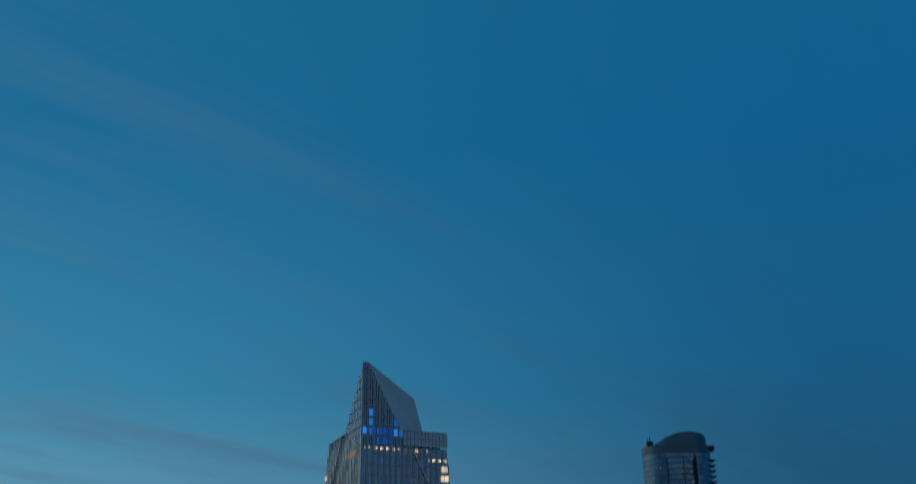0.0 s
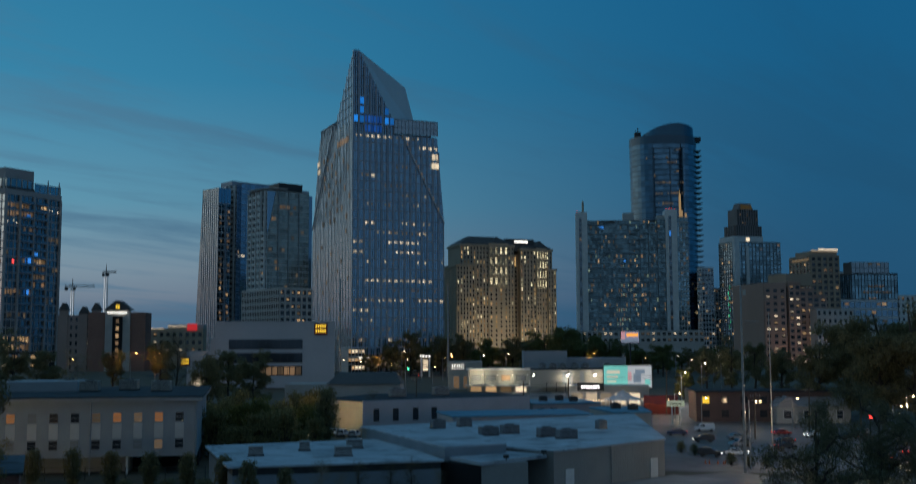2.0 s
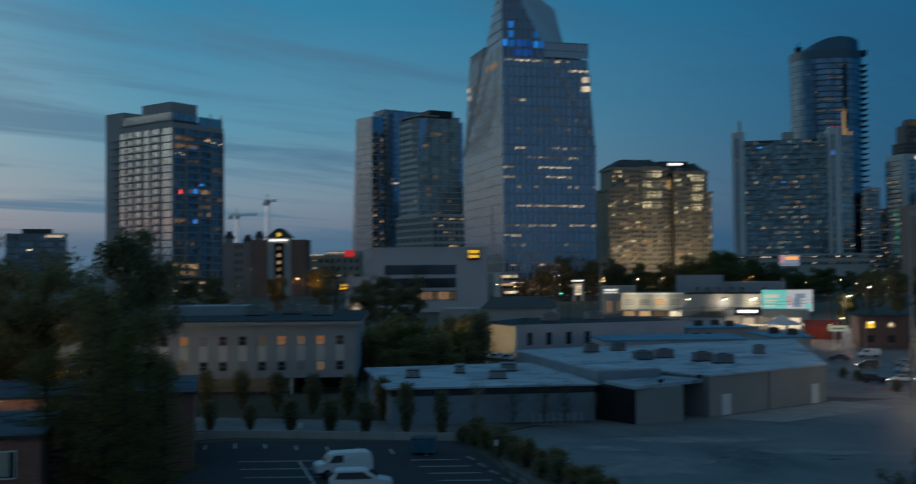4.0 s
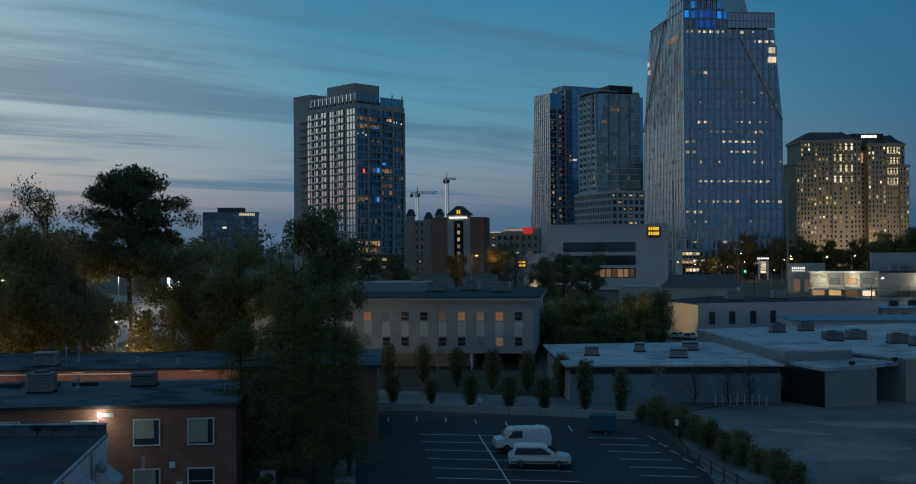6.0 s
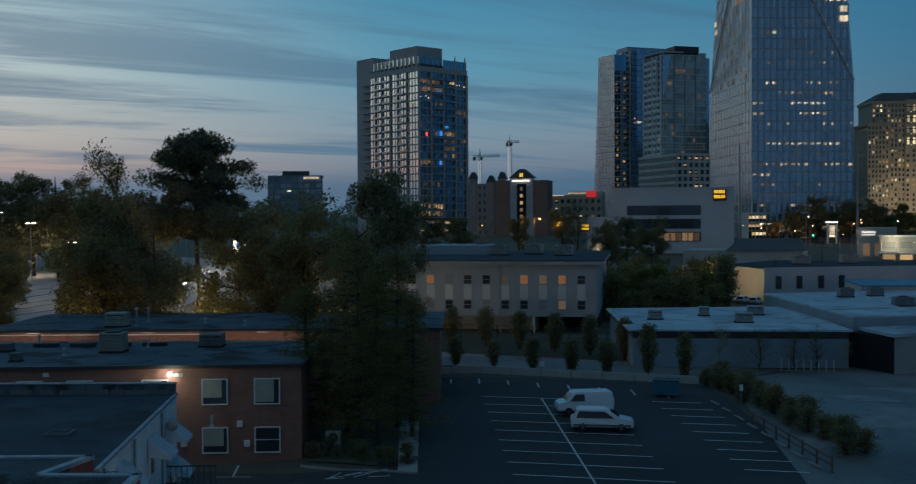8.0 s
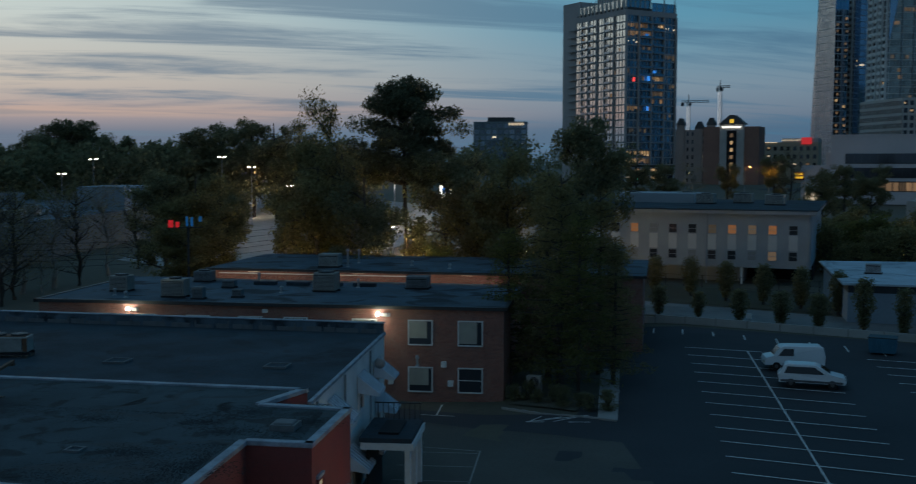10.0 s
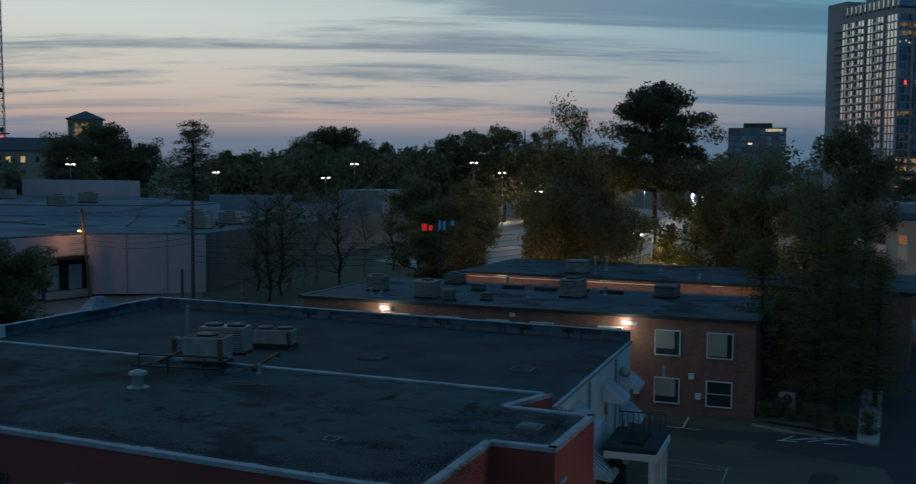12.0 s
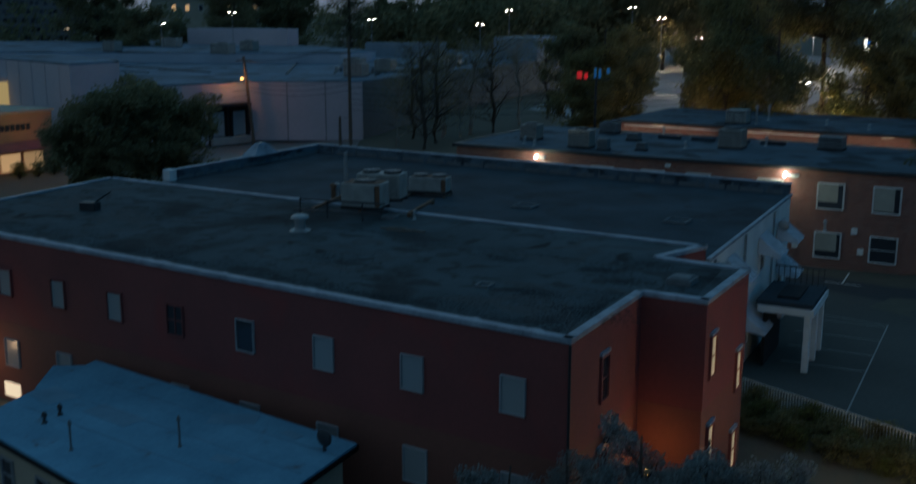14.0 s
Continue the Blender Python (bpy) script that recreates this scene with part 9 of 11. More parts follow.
# trees about the bank and the street
for px, d, h, kind, var, leaf, wide, label in (
        (13.6, 215, 16, "broad", 2, LEAF_DARK, 0.7, "dark leafy street tree at dusk"), (12.6, 262, 14, "broad", 1, LEAF_DARK, 0.9, "dark tree before the bank"), (11.3, 255, 15, "broad", 3, LEAF_DARK, 0.9, "dark tree before the bank"),
        (15.2, 300, 17, "sparse", 1, LEAF_OLIVE, 1.3, "bare grey street tree"), (16.0, 330, 17, "broad", 2, LEAF_DARK, 0.8, "dark leafy street tree at dusk"), (18.3, 330, 14, "broad", 2, LEAF_DARK, 0.8, "dark leafy street tree at dusk"),
        (20.2, 260, 14, "sparse", 2, LEAF_OLIVE, 1.5, "bare spreading street tree"), (21.5, 280, 14, "broad", 1, LEAF_DARK, 0.9, "dark leafy street tree at dusk"), (23.0, 300, 16, "broad", 3, LEAF_DARK, 0.9, "dark leafy street tree at dusk"),
        (24.5, 270, 16, "broad", 1, LEAF_DARK, 0.9, "dark leafy street tree at dusk"),
        (4.2, 385, 15, "broad", 3, LEAF_DARK, 0.75, "street tree lit by lamps"), (3.2, 390, 17, "broad", 1, LEAF_DARK, 0.75, "street tree by the tower"), (1.6, 395, 17, "broad", 2, LEAF_DARK, 0.8, "street tree by the tower"),
        (0.4, 400, 17, "broad", 3, LEAF_DARK, 0.8, "street tree by the tower"), (-0.9, 400, 14, "broad", 1, LEAF_GREEN, 0.8, "street tree by the hotel"), (-2.2, 400, 16, "broad", 2, LEAF_DARK, 0.8, "street tree by the hotel"),
        (-3.8, 390, 18, "broad", 3, LEAF_GREEN, 1.1, "dark tree behind the shops"), (-5.0, 380, 18.5, "broad", 1, LEAF_GREEN, 1.2, "dark tree behind the shops"), (-6.0, 390, 18, "broad", 2, LEAF_GREEN, 1.1, "dark green tree behind the shops"),
        (-7.2, 400, 15, "broad", 2, LEAF_GREEN, 1.1, "dark tree behind the shops"), (-8.6, 390, 12.5, "broad", 3, LEAF_GREEN, 1.2, "dark tree behind the billboard"), (-10.0, 380, 12, "broad", 1, LEAF_GREEN, 1.3, "dark tree behind the billboard"),
        (-11.0, 262, 8.8, "broad", 1, LEAF_SPRING, 0.85, "yellow-green spring tree under a lamp"), (-12.2, 310, 14.5, "broad", 2, LEAF_DARK, 0.8, "dark leafy roadside tree at dusk"), (-13.4, 300, 14.5, "broad", 3, LEAF_DARK, 0.8, "dark leafy roadside tree at dusk"),
        (-14.6, 290, 14.5, "broad", 1, LEAF_DARK, 0.9, "dark leafy roadside tree at dusk"), (-15.8, 270, 15, "broad", 2, LEAF_DARK, 0.9, "dark leafy roadside tree at dusk"),
        (-17.6, 222, 16.5, "broad", 3, LEAF_DARK, 1.0, "large dark tree behind the houses"), (-19.0, 228, 20.5, "broad", 1, LEAF_DARK, 1.0, "large brown-leaved tree beside the road"), (-20.6, 215, 24, "broad", 2, LEAF_DARK, 1.05, "large brown-leaved tree beside the road"),
        (-22.2, 210, 24, "broad", 3, LEAF_DARK, 1.05, "large dark leafy roadside tree"), (-19.6, 236, 20, "broad", 2, LEAF_DARK, 1.0, "large dark leafy roadside tree"), (-23.8, 215, 24, "broad", 1, LEAF_DARK, 1.0, "large dark leafy roadside tree")):
    x, y = polar(px, d)
    plant(kind, var, leaf, x, y, h, label, wide)
# leafy belt along the street before the towers
R5 = random.Random(12)
for k in range(34):
    az = 6.0 - k * 0.6 + R5.uniform(-0.2, 0.2)
    x, y = polar(az, 405 + R5.uniform(-10, 25))
    plant("broad", 1 + k % 3, (LEAF_GREEN, LEAF_DARK)[k % 2], x, y, R5.uniform(8, 11) if 2.5 < az else R5.uniform(8, 10.5) if az < -8 else R5.uniform(10, 13), "leafy street tree in a belt before the towers", 1.35, group="street belt")
# overgrown bank behind the low warehouse
for k in range(25):
    az = 13.9 - k * 0.25
    d = 175 + 22 * math.sin(k * 2.1) + (k % 4) * 4
    x, y = polar(az, d)
    plant("shrub", 1 + k % 3, LEAF_OLIVE if k % 3 else LEAF_SPRING, x, y, 4.4 + 3.0 * ((k * 7) % 5) / 4, "ivy-covered bush on an overgrown bank", 1.0, group="bank bushes")
x, y = polar(7.6, 172)
plant("columnar", 1, LEAF_DARK, x, y, 9.0, "dark columnar tree beside the beige block", 1.2)
x, y = polar(5.2, 200)
plant("sparse", 1, LEAF_GREEN, x, y, 7.0, "small pale street tree", 1.5)
# clipped columnar trees in two rows along the drive
for x, y in ((-49.5, 123.1), (-44.9, 123.0), (-39.8, 120.5), (-35.2, 119.5), (-30.7, 118.0), (-26.2, 115.6), (-54, 124)):
    plant("columnar", 1 + int(x) % 2, LEAF_DARK, x, y, 4.6, "small dark columnar street tree", 1.4, group="drive trees")
for x, y, h in ((-41.8, 105.1, 3.2), (-37.7, 105.5, 2.8), (-33.2, 104.7, 3.4), (-29.0, 104.3, 3.5), (-25.3, 103.9, 3.5), (-21.3, 104.3, 5.2), (-17.6, 103.2, 4.6), (-46, 105.8, 3.2)):
    plant("columnar", 1 + int(x) % 2, LEAF_DARK, x, y, h, "small dark columnar street tree", 1.7 if h < 4 else 1.15, group="drive trees")
for x, y, h in ((-15.2, 109.5, 5.0), (-11.6, 112.5, 4.4), (-8.4, 113.6, 4.2), (-6.2, 113.9, 4.6), (-3.6, 114.8, 3.4), (-13.0, 110.5, 3.6)):
    plant("sparse", 1 + int(h) % 2, LEAF_OLIVE, x, y, h, "thin sapling against the shed wall", 1.4)
# hedge between the car park and the empty lot
for k in range(20):
    t = k / 19
    x, y = -15.2 + 13.5 * t, 100.5 - 22.5 * t
    plant("shrub", 1 + k % 3, LEAF_OLIVE if k % 2 else LEAF_DARK, x + 0.6 * (k % 2), y + 0.9 * ((k * 5) % 3), 1.7 + 0.8 * ((k * 3) % 4) / 3, "brown overgrown hedge bush", 1.15, group="hedge bushes")
# pines close to the camera on the east side
for px, d, h, w, var in ((-17.27, 47, 14.9, 0.85, 2), (-20.11, 51, 15.3, 0.85, 1), (-13.2, 41, 10.4, 0.7, 3), (-22.65, 49, 14.2, 0.85, 2)):
    x, y = polar(px, d)
    plant("openpine", var, NEEDLE, x, y, h, "dark open-branched pine close by", w)
# blossom-topped tree below the red building
for x, y, h in ((-20.8, 22.0, 7.0), (-19.5, 23.3, 6.8), (-22.0, 20.4, 6.2), (-18.2, 24.6, 6.0), (-23.2, 18.8, 5.8)):
    plant("broad", 3, leafmat("pale_blossom", (0.32, 0.32, 0.30), (0.19, 0.195, 0.185)), x, y, h, "grey-leaved bushy tree beside the red wall", 0.8)
for k in range(42):
    plant("shrub", 1 + k % 3, LEAF_OLIVE if k % 4 else LEAF_SPRING, -31.0 + (k % 14) * 1.0 + 0.4 * (k // 14), 38.9 - 1.15 * (k // 14) + 0.13 * (k % 14) + 0.3 * (k % 2), 0.75 + 0.25 * ((k * 5) % 3), "ivy-grown olive hedge below the railing", 1.7, group="railing hedge")


def far_woods():
    """The wooded distance, crowns beyond counting."""
    nprng = np.random.RandomState(3)
    n = 900
    az = np.radians(nprng.uniform(-40, 85, n))
    d = nprng.uniform(360, 1500, n)
    keep = ~((np.degrees(az) < 28) & (np.degrees(az) > -22) & (d < 700)) & ~((np.degrees(az) > 41.6) & (np.degrees(az) < 44.6) & (d < 480))
    az, d = az[keep], d[keep]
    cs, sp = [], []
    for a, dd in zip(az, d):
        x, y = -math.sin(a) * dd, math.cos(a) * dd
        h = nprng.uniform(11, 22)
        for _ in range(5):
            cs.append((x + nprng.normal() * 3, y + nprng.normal() * 3, ground(x, y) + h * nprng.uniform(0.3, 0.95)))
            sp.append(nprng.uniform(4, 6.5))
    # denser wood behind the retail park
    for _ in range(230):
        a, dd = math.radians(nprng.uniform(38, 57.5)), nprng.uniform(285, 345)
        if 41.6 < math.degrees(a) < 44.4:
            continue
        x, y = -math.sin(a) * dd, math.cos(a) * dd
        h = nprng.uniform(13, 19.5)
        for _ in range(5):
            cs.append((x + nprng.normal() * 3, y + nprng.normal() * 3, ground(x, y) + h * nprng.uniform(0.3, 0.95)))
            sp.append(nprng.uniform(3.5, 5.0))
    q, f = leaf_cloud(nprng, cs, sp, 48, 1.6, 0.8)
    ob = new("far_woods", mesh_from("far_woods", q, f, LEAF_DARK))
    tagged(ob, "dark distant woods and suburban trees", "woods", "", "stuff")


far_woods()

# ---------------------------------------------------------------- paving and roads
patch("empty_lot", [(-1.0, 60.0), (60.0, 70.0), (34.0, 140.0), (-14.0, 103.5)], OLD_ASPHALT, 0.02, "worn grey asphalt of an empty lot", "parking lot")
patch("lot_apron", [(-14.0, 103.6), (8.0, 112.0), (34.0, 140.1), (-6.0, 116.5)], OLD_ASPHALT, 0.015, "worn grey asphalt before the store", "pavement")
WORN = surf("worn_patch", (0.27, 0.275, 0.27), (0.15, 0.155, 0.155), 0.6, 0.9, 0, 0.01, 30)


def blot(x, y, rx, ry, seed):
    """An irregular pale patch where the asphalt has worn through."""
    rng = random.Random(seed)
    ph = [rng.uniform(0, 6.28) for _ in range(4)]
    vs, fs, n = [(x, y, ground(x, y) + 0.035)], [], 40
    for ring in (0.33, 0.66, 1.0):
        for k in range(n):
            a = k * math.tau / n
            r = ring * (1 + (0.22 * math.sin(2 * a + ph[0]) + 0.14 * math.sin(5 * a + ph[1]) + 0.09 * math.sin(9 * a + ph[2]) + 0.05 * math.sin(17 * a + ph[3])) * ring)
            px, py = x + rx * r * math.cos(a), y + ry * r * math.sin(a)
            vs.append((px, py, ground(px, py) + 0.035))
    for k in range(n):
        q = (k + 1) % n
        fs.append((0, 1 + k, 1 + q))
        for o in (1, 1 + n):
            fs.append((o + k, o + n + k, o + n + q, o + q))
    tagged(numpy_mesh("asphalt_patch", vs, fs, WORN), "pale worn patch in the empty lot", "pavement", "", "structure")


for k, (x, y, rx, ry) in enumerate(((1.8, 91.0, 5.5, 3.2), (6.5, 104.0, 6.0, 2.2), (-3.0, 82.5, 2.6, 1.8), (11.0, 84.0, 5.0, 2.6), (16.0, 98.0, 4.0, 1.6), (-1.5, 98.0, 3.0, 1.3))):
    blot(x, y, rx, ry, k)
patch("drive", [(-80.0, 107.0), (-14.0, 104.8), (-9.0, 113.2), (-80.0, 117.0)], OLD_ASPHALT, 0.02, "narrow grey asphalt drive", "road")
patch("verge", [(-80.0, 117.2), (-26.0, 115.6), (-27.0, 132.0), (-80.0, 132.0)], GRASS, 0.03, "dark grass bank below the office", "grass")
patch("verge", [(-70.0, 101.8), (-15.0, 102.1), (-15.0, 104.6), (-70.0, 106.6)], GRASS, 0.05, "narrow grass strip beside the drive", "grass")
patch("courtyard", [(-46.0, 61.2), (-33.0, 36.0), (-12.0, 42.0), (-27.2, 62.6)], surf("courtyard_asphalt", (0.115, 0.112, 0.098), (0.075, 0.073, 0.064), 0.12, 0.95, 0, 0.01, 40, 0, (1, 1, 1), 0.15), 0.02, "old grey concrete and asphalt courtyard", "pavement")
patch("stall_strip", [(-48.5, 63.0), (-45.5, 60.8), (-28.0, 62.4), (-31.0, 67.0)], ASPHALT, 0.03, "dark asphalt strip beside the brick wall", "pavement")
planting = patch("planting_bed", [(-39.0, 68.4), (-33.0, 67.6), (-34.0, 78.0), (-44.0, 78.0)], EARTH, 0.06, "bare planting bed under conifers", "ground")
marks = patch("hatched_bay", [(-39.0, 55.5), (-34.4, 57.0), (-30.0, 50.0), (-34.5, 48.0)], MATS["courtyard_asphalt"], 0.035, "hatched no-parking bay", "pavement")
stripes("bay_line", marks, [((-38.8, 55.3), (-34.2, 56.7)), ((-34.2, 56.7), (-26.4, 40.7))] + [((-38.3 + 1.5 * k, 54.0 - 2.6 * k), (-34.0 + 1.3 * k, 56.2 - 2.7 * k)) for k in range(4)], 0.09, CONCRETE, 0.06)
stripes("bay_line", marks, [((-42.9, 62.8), (-40.6, 63.7)), ((-43.3, 66.3), (-41.8, 63.3)), ((-35.0, 64.0), (-31.7, 67.0)), ((-35.0, 64.0), (-30.9, 65.6)), ((-34.0, 65.0), (-33.2, 65.9)), ((-33.2, 64.7), (-32.2, 66.3)), ((-34.8, 64.0), (-34.6, 65.6))], 0.12, lift=0.06)
patch("road", [(20.0, 142.0), (130.0, 118.0), (150.0, 190.0), (20.0, 236.0)], OLD_ASPHALT, 0.02, "wide grey road with parked and passing cars", "road", 20)
patch("road", [(8.0, 236.2), (60.0, 222.0), (40.0, 290.0), (-12.0, 296.0)], OLD_ASPHALT, 0.025, "grey side road beside the shops", "road")
patch("road", [(-120.0, 395.0), (60.0, 372.0), (60.0, 384.0), (-120.0, 408.0)], ASPHALT, 0.03, "dark street before the towers", "road")
patch("store_pavement", [(9.5, 119.6), (16.0, 116.5), (31.0, 131.0), (25.0, 136.5)], CONCRETE, 0.05, "pale concrete bays beside the store", "pavement")
patch("mall_yard", [(-165.0, 66.0), (-140.0, 40.0), (-105.0, 60.0), (-131.0, 79.5)], OLD_ASPHALT, 0.02, "grey loading yard", "pavement")
patch("mall_car_park", [(-140.0, 118.0), (-98.0, 108.0), (-150.0, 260.0), (-300.0, 330.0)], CONCRETE, 0.02, "pale car park seen between trees", "parking lot")

# ---------------------------------------------------------------- vehicles
CAR_GLASS = glass("car_glass", (0.03, 0.035, 0.04), 0.06, 0.4, 0.2)
RIM = surf("dull_rim", (0.14, 0.14, 0.14), (0.09, 0.09, 0.09), 3, 0.5, 0.5)
TYRE = surf("tyre", (0.02, 0.02, 0.02), (0.013, 0.013, 0.013), 4, 0.9)
TAIL = glow("tail_lamp", (1.0, 0.04, 0.03), 1.6)
HEAD = glow("head_lamp", (1.0, 0.93, 0.8), 5.0)
SHAPES = {
    "van": (1.9, [(-2.3, 0.4), (-2.36, 1.1), (-2.2, 1.8), (-2.0, 1.92), (0.8, 1.92), (1.1, 1.8), (1.65, 1.15), (2.25, 1.0), (2.35, 0.7), (2.3, 0.4)], [(0.1, 1.15), (0.1, 1.7), (0.85, 1.7), (1.3, 1.15)]),
    "minivan": (1.8, [(-2.35, 0.35), (-2.42, 0.95), (-2.2, 1.2), (-1.95, 1.66), (-1.7, 1.73), (0.2, 1.73), (0.55, 1.6), (1.35, 1.08), (2.25, 0.88), (2.42, 0.6), (2.35, 0.35)], [(-1.95, 1.05), (-1.75, 1.55), (0.2, 1.55), (0.95, 1.05)]),
    "sedan": (1.78, [(-2.25, 0.35), (-2.3, 0.8), (-1.65, 0.95), (-1.05, 1.38), (-0.7, 1.44), (0.35, 1.42), (0.6, 1.34), (1.2, 0.95), (2.1, 0.8), (2.28, 0.6), (2.25, 0.35)], [(-1.3, 0.98), (-0.9, 1.32), (0.35, 1.32), (0.9, 0.98)]),
    "suv": (1.85, [(-2.2, 0.4), (-2.28, 1.0), (-2.1, 1.6), (-1.85, 1.7), (0.2, 1.7), (0.5, 1.6), (1.05, 1.1), (2.1, 0.98), (2.25, 0.7), (2.2, 0.4)], [(-1.9, 1.08), (-1.7, 1.55), (0.2, 1.55), (0.75, 1.08)]),
}


def car(shape, x, y, turn, paint, label, tail=False, head=False, z=None, size=1.0):
    w, side, win = SHAPES[shape]
    c = thing("van" if shape == "van" else "car", label, "van" if "van" in shape else "car", x, y, (ground(x, y) if z is None else z) + 0.02, turn)
    bm = bmesh.new()
    rings = []
    for yy, k in ((-w / 2, 0.0), (-w / 2 + 0.12, 1.0), (w / 2 - 0.12, 1.0), (w / 2, 0.0)):
        ring = []
        for px, pz in side:
            lean = max(0, pz - 0.95) * 0.18 * (1 if yy < 0 else -1)
            sh = 1 - 0.02 * (1 - k)
            ring.append(bm.verts.new((px * sh, yy + lean, (pz - 0.9) * (1 - 0.06 * (1 - k)) + 0.9)))
        rings.append(ring)
    n = len(side)
    for a, b in zip(rings, rings[1:]):
        for i in range(n):
            bm.faces.new((a[i], a[(i + 1) % n], b[(i + 1) % n], b[i]))
    bm.faces.new(rings[0])
    bm.faces.new(rings[-1][::-1])
    body = part("body", bm, paint, c)
    for s in (-1, 1):
        bm = bmesh.new()
        vs = []
        for off in (0.0, 0.02):
            for px, pz in win:
                vs.append(bm.verts.new((px, s * (w / 2 - max(0, pz - 0.95) * 0.18 + off - 0.005), pz)))
        m = len(win)
        bm.faces.new(vs[:m]), bm.faces.new(vs[m:])
        for i in range(m):
            bm.faces.new((vs[i], vs[(i + 1) % m], vs[m + (i + 1) % m], vs[m + i]))
        part("side_window", bm, CAR_GLASS, c)
    # windscreen and rear window follow the outline
    tops = [p for p in side if p[1] > (1.3 if shape != "sedan" else 1.2)]
    fx, bx = tops[-1], tops[0]
    nxt = side[side.index(fx) + 1]
    prv = side[side.index(bx) - 1]
    for name, p, q, o in (("windscreen", fx, nxt, 0.03), ("rear_window", bx, prv, -0.03)):
        if shape == "van" and name == "rear_window":
            continue
        bm = bmesh.new()
        pts = []
        for t in (0.1, 0.92):
            X, Zz = p[0] + (q[0] - p[0]) * t, p[1] + (q[1] - p[1]) * t
            hw = w / 2 - 0.16 - max(0, Zz - 0.95) * 0.18
            pts += [(X + o, -hw, Zz + 0.02), (X + o, hw, Zz + 0.02)]
        q4 = [bm.verts.new(pts[i]) for i in (0, 1, 3, 2)]
        bm.faces.new(q4)
        part(name, bm, CAR_GLASS, c)
    for wx in (side[0][0] * 0.62, side[-1][0] * 0.62):
        for s in (-1, 1):
            bm = bmesh.new()
            add_tube(bm, (wx, s * (w / 2 - 0.2), 0.32), (wx, s * (w / 2 + 0.01), 0.32), 0.33, 0.33, 16)
            wheel = part("wheel", bm, TYRE, c)
            bm = bmesh.new()
            add_tube(bm, (wx, s * (w / 2 + 0.005), 0.32), (wx, s * (w / 2 + 0.025), 0.32), 0.15, 0.13, 12)
            part("rim", bm, RIM, wheel)
    for s in (-1, 1):
        boxpart("tail_lamp", c, TAIL if tail else surf("tail_plastic", (0.2, 0.02, 0.02), (0.12, 0.015, 0.015), 3, 0.3), side[1][0] - 0.03, s * (w / 2 - 0.28) - 0.12, 0.75, side[1][0] + 0.08, s * (w / 2 - 0.28) + 0.12, 0.95)
        boxpart("head_lamp", c, HEAD if head else GALV, side[-2][0] - 0.1, s * (w / 2 - 0.3) - 0.14, 0.62, side[-2][0] + 0.03, s * (w / 2 - 0.3) + 0.14, 0.78)
    boxpart("bumper", c, surf("bumper", (0.05, 0.05, 0.05), (0.03, 0.03, 0.03), 2, 0.6), side[0][0] - 0.06, -w / 2 + 0.08, 0.4, side[0][0] + 0.1, w / 2 - 0.08, 0.58, "", 0.02)
    if shape == "minivan":
        for s in (-1, 1):
            boxpart("lower_trim", c, surf("trim_grey", (0.12, 0.12, 0.13), (0.08, 0.08, 0.085), 2, 0.6), -2.2, s * (w / 2) - 0.015, 0.42, 2.2, s * (w / 2) + 0.015, 0.58)
    c.matrix_basis = c.matrix_basis @ Matrix.Scale(size, 4)
    return c


WHITE_CAR = surf("white_car_paint", (0.70, 0.72, 0.73), (0.62, 0.64, 0.65), 1, 0.25)
DARK_CAR = surf("dark_car_paint", (0.04, 0.045, 0.055), (0.03, 0.033, 0.04), 1, 0.2, 0.3)
SILVER_CAR = surf("silver_car_paint", (0.40, 0.41, 0.42), (0.33, 0.34, 0.35), 1, 0.25, 0.5)
RED_CAR = surf("red_car_paint", (0.30, 0.03, 0.03), (0.22, 0.02, 0.02), 1, 0.25)
BLUE_CAR = surf("blue_car_paint", (0.05, 0.08, 0.16), (0.04, 0.06, 0.12), 1, 0.25, 0.3)
car("van", -22.9, 86.1, 206, WHITE_CAR, "white panel van parked across marked stalls")
car("minivan", -20.2, 81.3, 14, WHITE_CAR, "white minivan with dark lower trim, parked")
